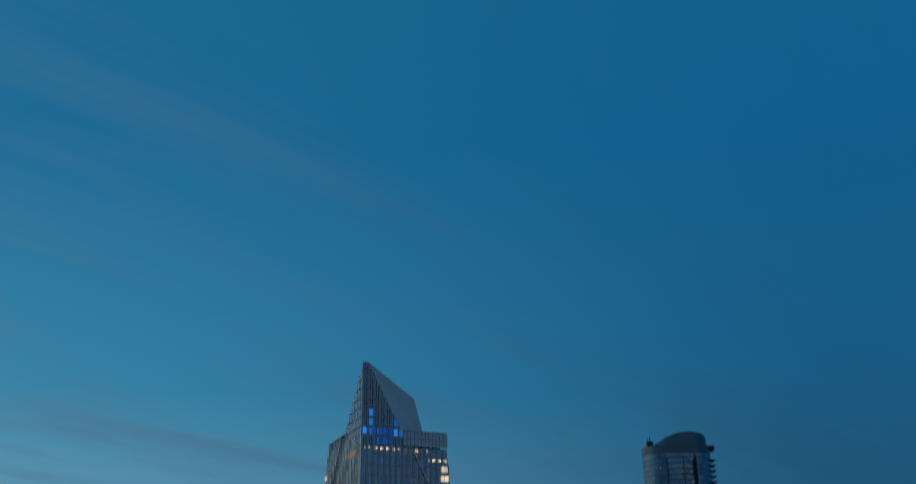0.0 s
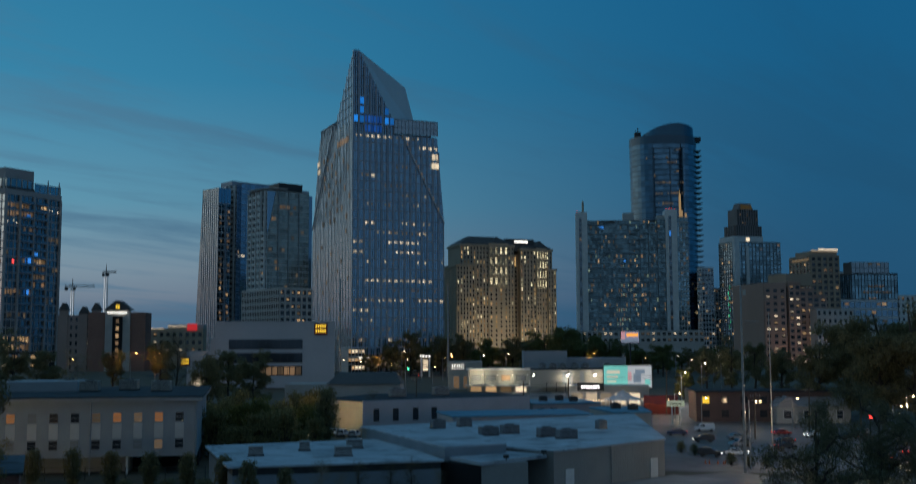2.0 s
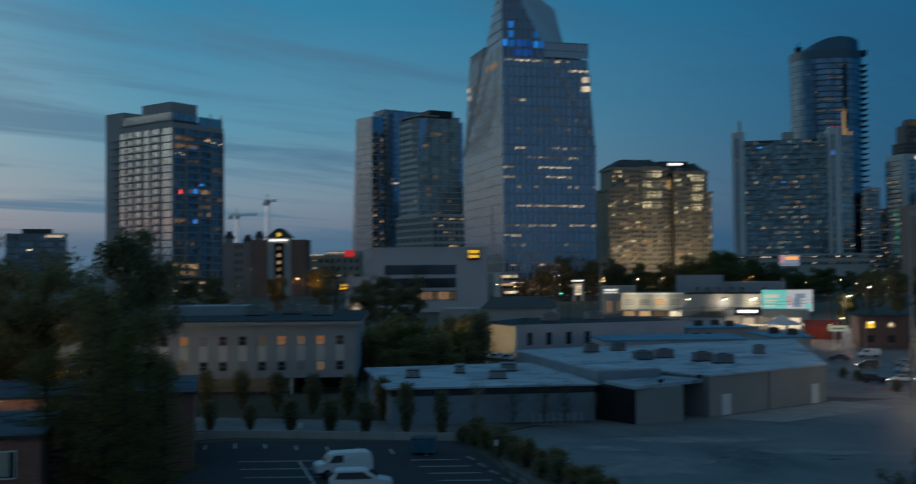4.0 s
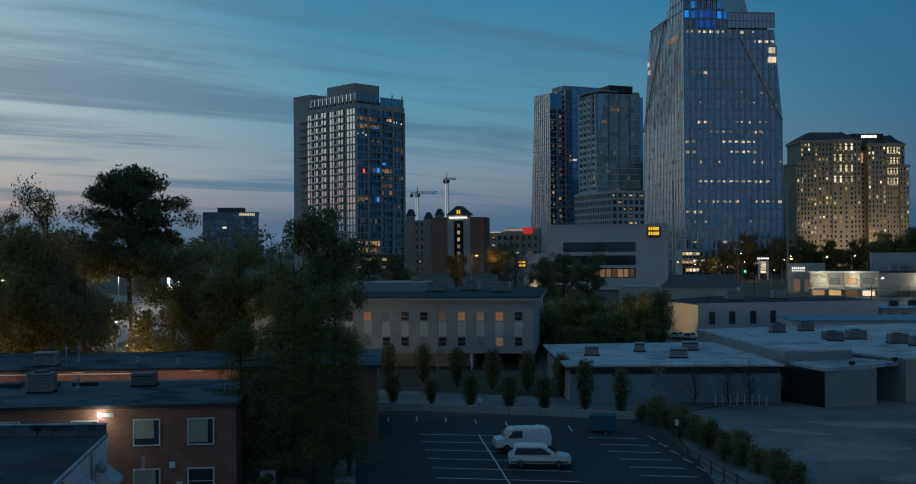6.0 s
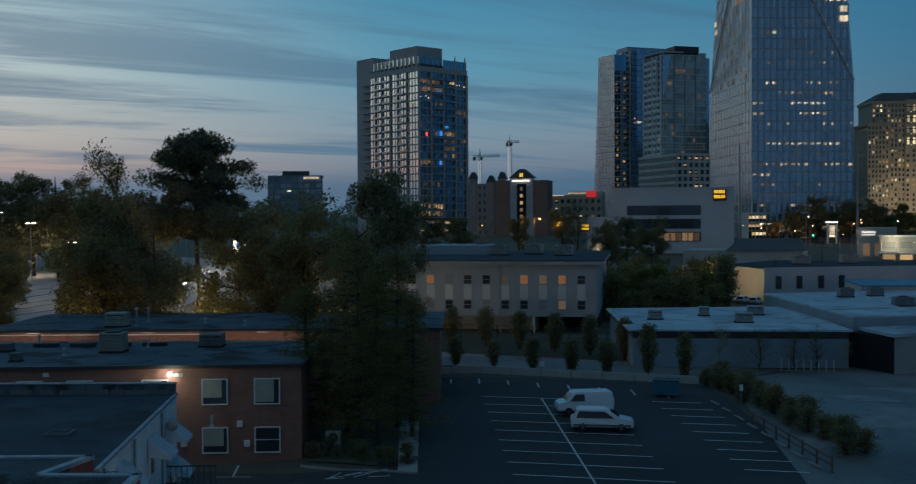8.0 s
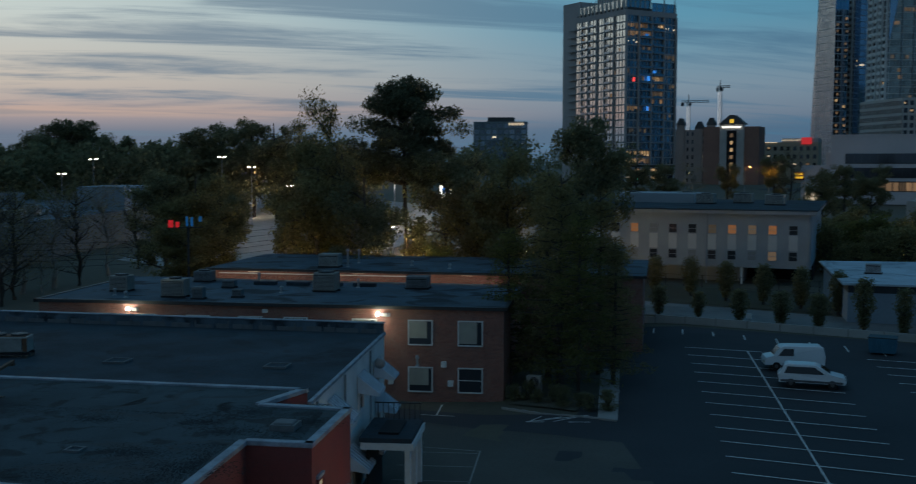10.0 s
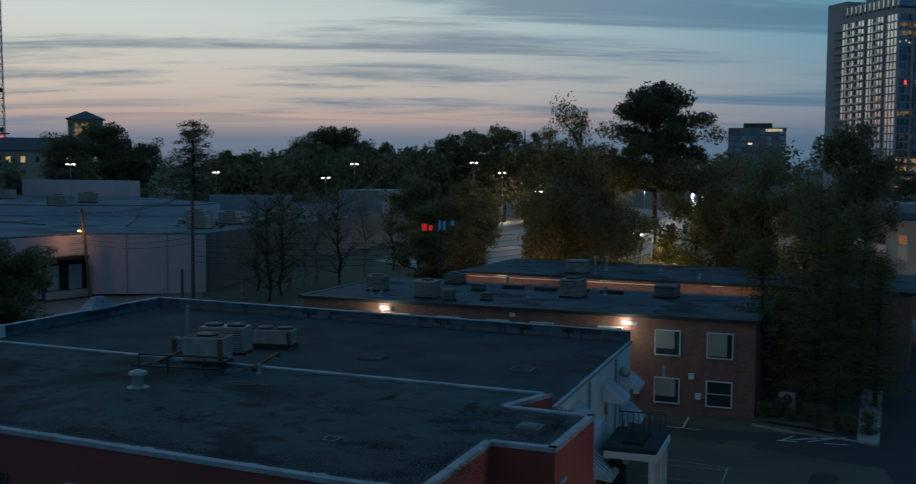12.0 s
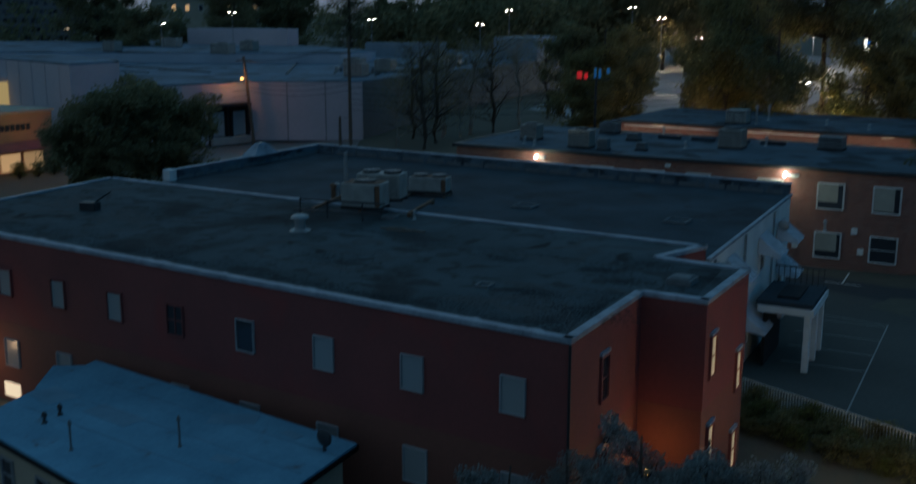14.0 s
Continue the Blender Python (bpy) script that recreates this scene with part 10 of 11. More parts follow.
for shape, x, y, turn, paint, label, tail, head in (
        ("sedan", 34.6, 184.7, 170, BLUE_CAR, "dark blue saloon car with red tail lamps lit", True, False), ("suv", 36.9, 174.5, 178, DARK_CAR, "dark estate car driving with its lamps lit", True, True),
        ("van", 40.6, 191.0, 180, WHITE_CAR, "white delivery van parked by the kerb", False, False), ("suv", 33.9, 156.2, -22, DARK_CAR, "black estate car waiting to turn", False, True),
        ("sedan", 37.9, 157.2, -8, WHITE_CAR, "white saloon car waiting on the road", False, True), ("sedan", 43.1, 177.6, 4, SILVER_CAR, "silver saloon car on the road", False, False),
        ("suv", 41.0, 168.0, 200, SILVER_CAR, "pale estate car with red tail lamps", True, False), ("sedan", 47.0, 164.5, 20, DARK_CAR, "dark saloon car in evening traffic", True, False),
        ("sedan", 52.0, 184.0, 20, RED_CAR, "red car on the road", True, False), ("suv", 56.5, 181.0, 200, WHITE_CAR, "white pickup truck with head lamps lit", False, True),
        ("sedan", 61.0, 178.0, 200, DARK_CAR, "dark car with red tail lamps", True, False), ("suv", 64.5, 183.0, 195, SILVER_CAR, "silver car with head lamps lit", False, True), ("sedan", 49.0, 172.0, 195, DARK_CAR, "dark car on the road", True, False),
        ("sedan", 58.0, 150.0, 30, SILVER_CAR, "silver car with red tail lamps", True, False), ("sedan", 63.0, 157.0, 30, DARK_CAR, "dark car in evening traffic", True, False), ("suv", 69.0, 165.0, 210, WHITE_CAR, "white car with head lamps lit", False, True),
        ("sedan", 11.5, 250.0, 190, WHITE_CAR, "white saloon car parked by the shops", False, False), ("sedan", 22.0, 212.0, 190, DARK_CAR, "dark car before the restaurant", True, False), ("suv", 27.0, 210.0, 190, DARK_CAR, "dark estate car before the restaurant", True, False),
        ("sedan", -20.0, 378.0, 175, DARK_CAR, "dark car on the far street", True, False), ("sedan", -38.0, 392.0, 175, WHITE_CAR, "car on the far street with head lamps lit", False, True), ("sedan", -58.0, 394.0, 175, DARK_CAR, "car on the far street with head lamps lit", False, True),
        ("sedan", -5.0, 385.0, 175, SILVER_CAR, "car on the far street with tail lamps", True, False), ("suv", 5.0, 384.0, 175, DARK_CAR, "car on the far street with tail lamps", True, False),
        ("suv", -23.8, 186.0, 80, WHITE_CAR, "white van parked behind the beige block", False, False), ("suv", -21.8, 184.5, 80, WHITE_CAR, "white van parked behind the beige block", False, False), ("suv", -19.6, 183.0, 80, WHITE_CAR, "white van parked behind the beige block", False, False)):
    car(shape, x, y, turn, paint, label, tail, head, None, 0.74)

# ---------------------------------------------------------------- car park details
wallthing = thing("low_boundary_wall", "low white concrete wall along the car park edge", "wall", 0, 0, 0)
for k in range(11):
    x0, x1 = -50.0 + k * 3.1, -50.0 + (k + 1) * 3.1
    y0, y1 = 101.4 + 0.03 * k, 101.4 + 0.03 * (k + 1)
    gz = ground((x0 + x1) / 2, y0)
    boxpart("panel", wallthing, CREAM_WALL, 0.06, 0, gz - 0.2, 3.04, 0.15, gz + 0.68, "", 0.01, pose(x0, y0, 0))
    boxpart("post", wallthing, CONCRETE, -0.06, -0.05, gz - 0.2, 0.06, 0.2, gz + 0.74, "", 0, pose(x0, y0, 0))
skip = thing("rubbish_skip", "blue steel rubbish skip at the car park corner", "skip", -17.7, 94.4, ground(-17.7, 94.4), 6)
bm = bmesh.new()
add_prism(bm, rect(-1.0, -0.8, 1.0, 0.8), 0.12, 1.35, rect(-1.1, -0.9, 1.1, 0.9))
part("tub", bm, surf("skip_blue", (0.03, 0.16, 0.24), (0.02, 0.11, 0.17), 1.5, 0.6), skip, "blue painted steel tub")
for k in range(5):
    boxpart("rib", skip, MATS["skip_blue"], -0.9 + k * 0.42, -0.93, 0.2, -0.82 + k * 0.42, -0.84, 1.3)
boxpart("lid", skip, DARK_METAL, -1.12, -0.92, 1.35, 1.12, 0.92, 1.42)
for x in (-0.8, 0.8):
    boxpart("foot", skip, DARK_METAL, x - 0.1, -0.7, 0, x + 0.1, 0.7, 0.12)
kerb = thing("kerb", "pale concrete wheel stops along the car park", "kerb", 0, 0, 0, 0, "", "structure")
for k in range(8):
    x, y = -13.2 + 1.28 * k, 92.2 - 2.35 * k
    boxpart("wheel_stop", kerb, CONCRETE, -0.9, -0.08, 0, 0.9, 0.08, 0.14, "", 0.02, pose(x, y, ground(x, y) + 0.02, 0, 0, -61))
rail = thing("timber_rail_fence", "weathered two-rail timber fence", "fence", 0, 0, 0)
for k in range(7):
    x, y = -9.4 + 1.05 * k, 85.6 - 1.85 * k
    gz = ground(x, y)
    boxpart("post", rail, WOOD_POLE, x - 0.07, y - 0.07, gz, x + 0.07, y + 0.07, gz + 1.05)
    if k < 6:
        for h in (0.5, 0.95):
            bm = bmesh.new()
            add_tube(bm, (x, y, gz + h), (x + 1.05, y - 1.85, ground(x + 1.05, y - 1.85) + h), 0.055, 0.055, 6)
            part("rail", bm, WOOD_POLE, rail)
racks = thing("cycle_rack", "row of white steel cycle hoops", "cycle rack", -7.0, 113.2, 2.2, 10)
for k in range(8):
    bm = bmesh.new()
    x = -2.6 + k * 0.72
    add_tube(bm, (x, 0, 0), (x, 0, 1.2), 0.035, 0.035, 6)
    part("upright", bm, WHITE_PAINT, racks)
boxpart("base_bar", racks, GALV, -2.7, -0.04, 0.0, 2.6, 0.04, 0.06)
sg = thing("small_sign", "small white notice on a post", "sign", -32.0, 104.0, 2.2)
boxpart("plate", sg, WHITE_PAINT, -0.25, -0.02, 0.6, 0.25, 0.02, 1.1)
boxpart("post", sg, GALV, -0.03, 0.02, 0, 0.03, 0.06, 1.1)
sg = thing("small_sign", "small white notice beside the hedge", "sign", -11.0, 92.0, 2.0, 20)
boxpart("plate", sg, WHITE_PAINT, -0.15, -0.02, 1.3, 0.15, 0.02, 1.8)
boxpart("post", sg, GALV, -0.03, 0.02, 0, 0.03, 0.06, 1.8)
chain = thing("wire_fence", "thin dark wire fence on the bank", "fence", -66.0, 131.0, 2.2, 4)
for k in range(16):
    boxpart("post", chain, DARK_METAL, k * 2.4 - 0.04, -0.04, 0, k * 2.4 + 0.04, 0.04, 1.5)
for h in (0.1, 0.8, 1.5):
    boxpart("wire", chain, DARK_METAL, 0, -0.015, h, 36, 0.015, h + 0.03)
# railing below the courtyard
PALE_RAIL = surf("pale_rail_paint", (0.50, 0.48, 0.42), (0.40, 0.385, 0.34), 2.0, 0.6)
rl = thing("metal_railing", "pale metal picket railing on a low wall", "railing", -31.3, 39.75, 0, 0.5)
boxpart("base_wall", rl, CONCRETE, 0, -0.12, -0.6, 12, 0.12, 0.06)
for h in (0.15, 1.1):
    boxpart("rail", rl, PALE_RAIL, 0, -0.03, h, 12, 0.03, h + 0.05)
pk = None
for k in range(81):
    if pk is None:
        pk = boxpart("picket", rl, PALE_RAIL, -0.018, -0.018, 0.15, 0.018, 0.018, 1.1)
    else:
        again(pk, pose(k * 0.15, 0, 0))
# machinery by the brick wall end
roof_unit(-39.4, 70.2, 0.25, 24, 1.1, 0.9, 0.9, 0, UNIT_METAL, "grey ground-standing condenser beside the wall")
cd = thing("condenser", "tall pale condenser with two round fan guards", "condenser", -37.7, 70.3, 0.45, 14)
boxpart("cabinet", cd, UNIT_METAL, -0.55, -0.25, 0.05, 0.55, 0.25, 1.75, "", 0.03)
for z in (0.5, 1.3):
    bm = bmesh.new()
    add_tube(bm, (0.05, -0.25, z), (0.05, -0.28, z), 0.36, 0.36, 18)
    fan = part("fan_opening", bm, BLACK, cd)
    bm = bmesh.new()
    for a in range(6):
        add_box(bm, -0.36, -0.012, -0.012, 0.36, 0.0, 0.012, pose(0.05, -0.285, z, 0, a * 30))
    part("fan_guard", bm, GALV, fan)
path = patch("path", [(-30.8, 66.6), (-29.4, 66.8), (-35.2, 80.3), (-36.9, 80.3)], CONCRETE, 0.07, "pale concrete path with a low step beside the bed", "path", 6)
boxpart("step", path, CONCRETE, -0.75, -0.15, 0, 0.75, 0.15, 0.16, "", 0.01, pose(-33.0, 73.4, ground(-33.0, 73.4) + 0.02, 0, 0, 15))
bed_kerb = thing("kerb", "pale concrete kerb round the planting bed", "kerb", 0, 0, 0, 0, "", "structure")
for a, c in (((-38.7, 67.2), (-34.8, 66.2)), ((-34.8, 66.2), (-29.4, 66.7))):
    n = 4
    for k in range(n):
        p = Vector(a).lerp(Vector(c), k / n)
        q = Vector(a).lerp(Vector(c), (k + 1) / n)
        boxpart("kerb_stone", bed_kerb, CONCRETE, 0.02, -0.08, -0.1, (q - p).length - 0.02, 0.08, 0.14, "", 0.01, wall_pose(p.x, p.y, q.x, q.y, ground(p.x, p.y)))


# ---------------------------------------------------------------- poles, lamps and wires
def lamp_post(x, y, top, mat, label, heads=1, size=0.35, arm=0.0, turn=0, light=0.0, colour=(1, 0.9, 0.75), base=None):
    z = ground(x, y) if base is None else base
    t = thing("street_lamp", label, "street lamp", x, y, z, turn)
    h = top - z
    bm = bmesh.new()
    add_tube(bm, (0, 0, 0), (0, 0, h), 0.11, 0.06, 8)
    part("pole", bm, GALV, t)
    for k in range(heads):
        s = (-1, 1)[k % 2] if heads > 1 else 1
        bm = bmesh.new()
        add_tube(bm, (0, 0, h - 0.1), (s * (arm + 0.35), 0, h + 0.1), 0.05, 0.05, 6)
        part("arm", bm, DARK_METAL, t)
        bm = bmesh.new()
        add_box(bm, s * (arm + 0.35) - size, -size * 0.5, h - 0.02, s * (arm + 0.35) + size, size * 0.5, h + 0.16)
        head = part("lamp_head", bm, DARK_METAL, t, "", 0.03)
        bm = bmesh.new()
        add_box(bm, s * (arm + 0.35) - size * 0.85, -size * 0.45, h - 0.14, s * (arm + 0.35) + size * 0.85, size * 0.45, h - 0.03)
        part("lens", bm, mat, head, "glowing lens")
    if light:
        l = bpy.data.lights.new("street_light", "POINT")
        l.energy, l.color, l.shadow_soft_size = light, colour, 0.3
        new("street_light", l).matrix_basis = pose(x, y, top - 1.3)
    return t


BRIGHT = glow("lamp_lens_white", (1.0, 0.90, 0.72), 30.0)
AMBER = glow("lamp_lens_amber", (1.0, 0.50, 0.14), 16.0)
for x, y, top, heads in ((-217.8, 100.8, 18.2, 2), (-220.7, 137.5, 16.6, 2), (-182.3, 140.2, 15.8, 2), (-201.9, 163.9, 18.8, 2), (-182.6, 185.1, 19.4, 2), (-214.3, 83.6, 16.0, 1), (-176.0, 188.0, 17.0, 2)):
    lamp_post(x, y, top, BRIGHT, "tall car park lamp with bright white heads", heads, 0.3, 0.25, 50)
for x, y, e in ((-150, 190, 7000), (-142, 162, 2200), (-108, 150, 1200), (-165, 230, 9000), (-192, 214, 6000), (-90, 124, 1200), (-92, 150, 1600)):
    lamp_post(x, y, 13.5 if x < -120 else 9.0, BRIGHT, "car park lamp lighting pale ground", 2, 0.22, 0.25, 30, e, (1.0, 0.84, 0.66))
for x, y, top, e in ((-84, 108, 7.5, 700), (-72, 104, 7.5, 1500), (-62, 112, 7.5, 900), (-82, 150, 9.0, 1600), (-60, 160, 9.0, 2500), (-45, 175, 8.5, 900)):
    lamp_post(x, y, top, glow("lamp_lens_yellow", (1.0, 0.78, 0.40), 14.0), "yellowish street lamp half hidden by trees", 1, 0.25, 0.5, 0, e * 1.6, (1.0, 0.74, 0.36))
for x, y, top, e in ((-96, 305, 17.0, 1300), (-92.5, 317, 16.5, 1600), (-120, 322, 15.0, 900), (-33, 391, 16.5, 900), (-8.5, 380, 15.0, 700), (17, 380, 14.0, 500), (42, 386, 16.0, 250)):
    lamp_post(x, y, top, AMBER, "amber street lamp among trees", 1, 0.4, 1.2, 0, e, (1.0, 0.46, 0.1))
for x, y, top, e, c in ((2.9, 340, 15.8, 0, 0), (21.4, 249, 11.8, 900, 0), (29.6, 266, 11.6, 600, 0), (48.5, 252, 12.3, 1500, 0), (61.9, 293, 13.7, 900, 0), (66.9, 292, 13.7, 0, 0), (50.2, 193.6, 8.4, 250, 1), (43.0, 204.5, 8.6, 160, 1),
                        (56.7, 193.4, 9.0, 200, 1), (14.0, 262.0, 11.5, 900, 0), (62.0, 156.0, 11.0, 2500, 1), (75.0, 172.0, 12.0, 1000, 1), (40.0, 215.0, 9.0, 700, 1), (-24.0, 376.0, 17.0, 700, 1), (-8.0, 378.0, 16.0, 700, 1), (12.0, 374.0, 16.0, 700, 1), (-52.0, 396.0, 17.0, 600, 1), (88.0, 146.0, 11.0, 1500, 1), (50.0, 130.0, 11.0, 3800, 1), (36.0, 142.0, 11.0, 2300, 1)):
    lamp_post(x, y, top, BRIGHT if not c else glow("lamp_lens_warm", (1.0, 0.72, 0.4), 16.0), "white street lamp" + (" beside the road at dusk" if c else " with a bright head at dusk"), 1, 0.2 if y > 175 else 0.12, 0.6, 0, e * ((0.8 if x > 50 else 0.5) if c else 0.8), (1.0, 0.72, 0.42) if c else (1.0, 0.88, 0.7))


R7 = random.Random(21)
for k in range(22):
    x, y = polar(8.0 - k * 1.15 + R7.uniform(-0.4, 0.4), R7.uniform(318, 372))
    if 4 < x < 50:
        continue
    lamp_post(x, y, 13.0 + R7.uniform(-1.0, 2.4), AMBER if k % 3 == 0 else MATS["lamp_lens_warm"], "small street lamp glowing among the trees", 1, 0.13, 0.4, 0)
lamp_post(-18.3, 33.3, 3.6, glow("lamp_lens_warm", (1.0, 0.72, 0.4), 16.0), "low warm path lamp by the hedge", 1, 0.12, 0.1, 0, 520, (1.0, 0.80, 0.46))


def utility_pole(x, y, top, lean=(0, 0), arms=1, label="weathered timber utility pole", r=0.16):
    z = ground(x, y)
    t = thing("utility_pole", label, "utility pole", x, y, z)
    h = top - z
    bm = bmesh.new()
    add_tube(bm, (0, 0, 0), (lean[0], lean[1], h), r, r * 0.7, 8)
    part("pole", bm, WOOD_POLE, t)
    for k in range(arms):
        f = (h - 0.6 - k * 1.1) / h
        boxpart("crossarm", t, WOOD_POLE, -1.2, -0.06, -0.07, 1.2, 0.06, 0.07, "", 0, pose(lean[0] * f, lean[1] * f, h * f, 0, 0, 35))
        for q in (-1.1, -0.5, 0.5, 1.1):
            boxpart("insulator", t, GALV, q - 0.05, -0.05, 0.07, q + 0.05, 0.05, 0.25, "", 0, pose(lean[0] * f, lean[1] * f, h * f, 0, 0, 35))
    return t


def wire(name, a, b, sag=0.8, r=0.025, label="thin sagging overhead cable"):
    a, b = Vector(a), Vector(b)
    pts = [a.lerp(b, k / 10) - Vector((0, 0, sag * 4 * (k / 10) * (1 - k / 10))) for k in range(11)]
    vs, fs = [], []
    limb(vs, fs, pts, [r] * 11, 4)
    return tagged(numpy_mesh(name, vs, fs, DARK_METAL), label, "cable", "overhead cables")


utility_pole(-125.0, 74.3, 15.0, (0, 0), 1, r=0.26)
utility_pole(-137.6, 66.2, 12.2, (-1.2, -0.5), 1, "leaning timber utility pole with a street lamp", 0.24)
utility_pole(-128.6, 74.8, 4.2, (0, 0), 0, "short timber pole stub", 0.24)
lampz = thing("pole_lamp", "amber lamp on a bracket of the leaning pole", "lamp", -137.9, 65.2, 9.2)
boxpart("bracket", lampz, GALV, -0.6, -0.04, 0, 0.3, 0.04, 0.08)
boxpart("bulb", lampz, glow("pole_bulb", (1.0, 0.40, 0.10), 7.0), -0.8, -0.15, -0.15, -0.5, 0.15, 0.1)
l = bpy.data.lights.new("pole_light", "POINT")
l.energy, l.color, l.shadow_soft_size = 130, (1.0, 0.45, 0.16), 0.25
new("pole_light", l).matrix_basis = pose(-137.9, 64.4, 8.8)
for k, (za, zb) in enumerate(((14.4, 11.6), (14.2, 11.4), (9.6, 8.6), (8.8, 8.0), (8.0, 7.4))):
    wire("overhead_cable", (-125.0, 74.3, za), (-138.4, 66.0, zb), 0.7)
for k, z in enumerate((8.4, 7.6, 6.8, 6.2, 5.4)):
    wire("overhead_cable", (-125.0, 74.3, z), (-101.0, 118.0, z + 0.8), 1.2)
    wire("overhead_cable", (-138.4, 66.0, z), (-165.0, 45.0, z + 0.6), 1.2)
wire("overhead_cable", (-128.6, 74.8, 4.0), (-125.0, 74.3, 4.4), 0.1)
for x, y, top, r, label in ((34.4, 138.2, 25.8, 0.2, "tall plain grey steel pole"), (39.7, 144.8, 22.6, 0.1, "tall thin flagpole without a flag")):
    t = thing("steel_pole", label, "pole", x, y, ground(x, y))
    bm = bmesh.new()
    add_tube(bm, (0, 0, 0), (0, 0, top - 2.2), r, r * 0.6, 10)
    part("shaft", bm, GALV, t)
    boxpart("base_plate", t, GALV, -0.3, -0.3, 0, 0.3, 0.3, 0.06)
    if r > 0.15:
        boxpart("arm", t, GALV, 0, -0.04, 19.0, 2.2, 0.04, 19.1)
for x, y, top in ((10.6, 224.7, 11.0), (21.2, 239.3, 13.0), (39.9, 223.9, 13.5), (46.3, 179.2, 10.5), (-10.5, 205.5, 12.5), (58.5, 190.0, 11.0), (66.0, 186.0, 11.0)):
    utility_pole(x, y, top, (0.2, 0), 1, "timber utility pole with a cross arm", 0.14)
for a, b_ in (((10.6, 224.7, 10.4), (21.2, 239.3, 12.2)), ((21.2, 239.3, 12.2), (39.9, 223.9, 12.6)), ((39.9, 223.9, 12.6), (58.5, 190.0, 10.4)), ((46.3, 179.2, 9.8), (58.5, 190.0, 10.4))):
    for dz in (0, -0.6):
        wire("overhead_cable", (a[0], a[1], a[2] + dz), (b_[0], b_[1], b_[2] + dz), 0.8)
for x, y, top in ((-8.0, 376.0, 40.0), (-49.0, 405.0, 44.0)):
    t = thing("steel_pole", "very tall thin grey steel pole", "pole", x, y, 8)
    bm = bmesh.new()
    add_tube(bm, (0, 0, 0), (0, 0, top - 8), 0.4, 0.2, 8)
    part("shaft", bm, GALV, t)


def traffic_light(x, y, z, mat, label):
    t = thing("traffic_light", label, "traffic light", x, y, ground(x, y))
    h = z - ground(x, y)
    bm = bmesh.new()
    add_tube(bm, (0, 0.2, 0), (0, 0.2, h + 0.6), 0.08, 0.06, 6)
    part("pole", bm, DARK_METAL, t)
    boxpart("case", t, DARK_METAL, -0.2, -0.15, h - 0.7, 0.2, 0.2, h + 0.5)
    boxpart("signal", t, mat, -0.3, -0.22, h - 0.55, 0.3, -0.15, h - 0.0)


traffic_light(-152.0, 360.0, 12.6, GREEN_LIGHT, "traffic light showing green")
traffic_light(-52.0, 398.0, 13.5, GREEN_LIGHT, "traffic light showing green")
traffic_light(-22.0, 380.0, 11.0, GREEN_LIGHT, "traffic light showing green")
traffic_light(64.0, 176.0, 7.0, RED_LIGHT, "traffic light showing red")


# ---------------------------------------------------------------- signs and the restaurant corner
def hoarding(name, label, x, y, z, turn, w, h, panels, legs=2, tall=0.0):
    t = thing(name, label, "billboard", x, y, z, turn)
    boxpart("frame", t, DARK_METAL, -0.15, 0.05, -0.15, w + 0.15, 0.35, h + 0.15)
    for x0, x1, z0, z1, mat in panels:
        boxpart("panel", t, mat, x0 * w, -0.02 - 0.02 * (z1 - z0 < 0.9), z0 * h, x1 * w, 0.05, z1 * h)
    for k in range(legs):
        bm = bmesh.new()
        xx = w * (k + 0.5) / legs
        add_tube(bm, (xx, 0.4, ground(x, y) - z), (xx, 0.4, h * 0.5), 0.25, 0.25, 8)
        part("leg", bm, DARK_METAL, t)
    if tall:
        boxpart("walkway", t, DARK_METAL, 0, -0.9, -0.35, w, 0, -0.25)
        for k in range(5):
            boxpart("floodlight", t, BRIGHT, w * (k + 0.5) / 5 - 0.15, -1.4, -0.3, w * (k + 0.5) / 5 + 0.15, -1.2, -0.1)
    return t


TEAL_AD = glow("teal_poster", (0.22, 0.75, 0.68), 0.55)
PALE_AD = glow("pale_poster", (0.62, 0.66, 0.70), 0.55)
PINK_AD = glow("pink_poster", (0.80, 0.45, 0.48), 0.5)
NAVY_AD = glow("blue_grey_poster", (0.30, 0.40, 0.52), 0.4)
CREAM_AD = glow("cream_poster", (0.85, 0.80, 0.62), 0.55)
hoarding("billboard", "large lit billboard, teal on one side and grey-white on the other", 32.6, 268, 8.3, -8, 11.6, 5.2,
         [(0, 0.5, 0, 1, TEAL_AD), (0.5, 1, 0, 1, PALE_AD), (0.06, 0.34, 0.62, 0.78, CREAM_AD), (0.06, 0.30, 0.42, 0.52, CREAM_AD), (0.07, 0.26, 0.22, 0.30, CREAM_AD), (0.62, 0.78, 0.2, 0.62, NAVY_AD), (0.66, 0.86, 0.62, 0.82, NAVY_AD), (0.5, 0.58, 0.3, 0.7, PINK_AD), (0.86, 0.97, 0.1, 0.36, TEAL_AD)], 2, 1.0)
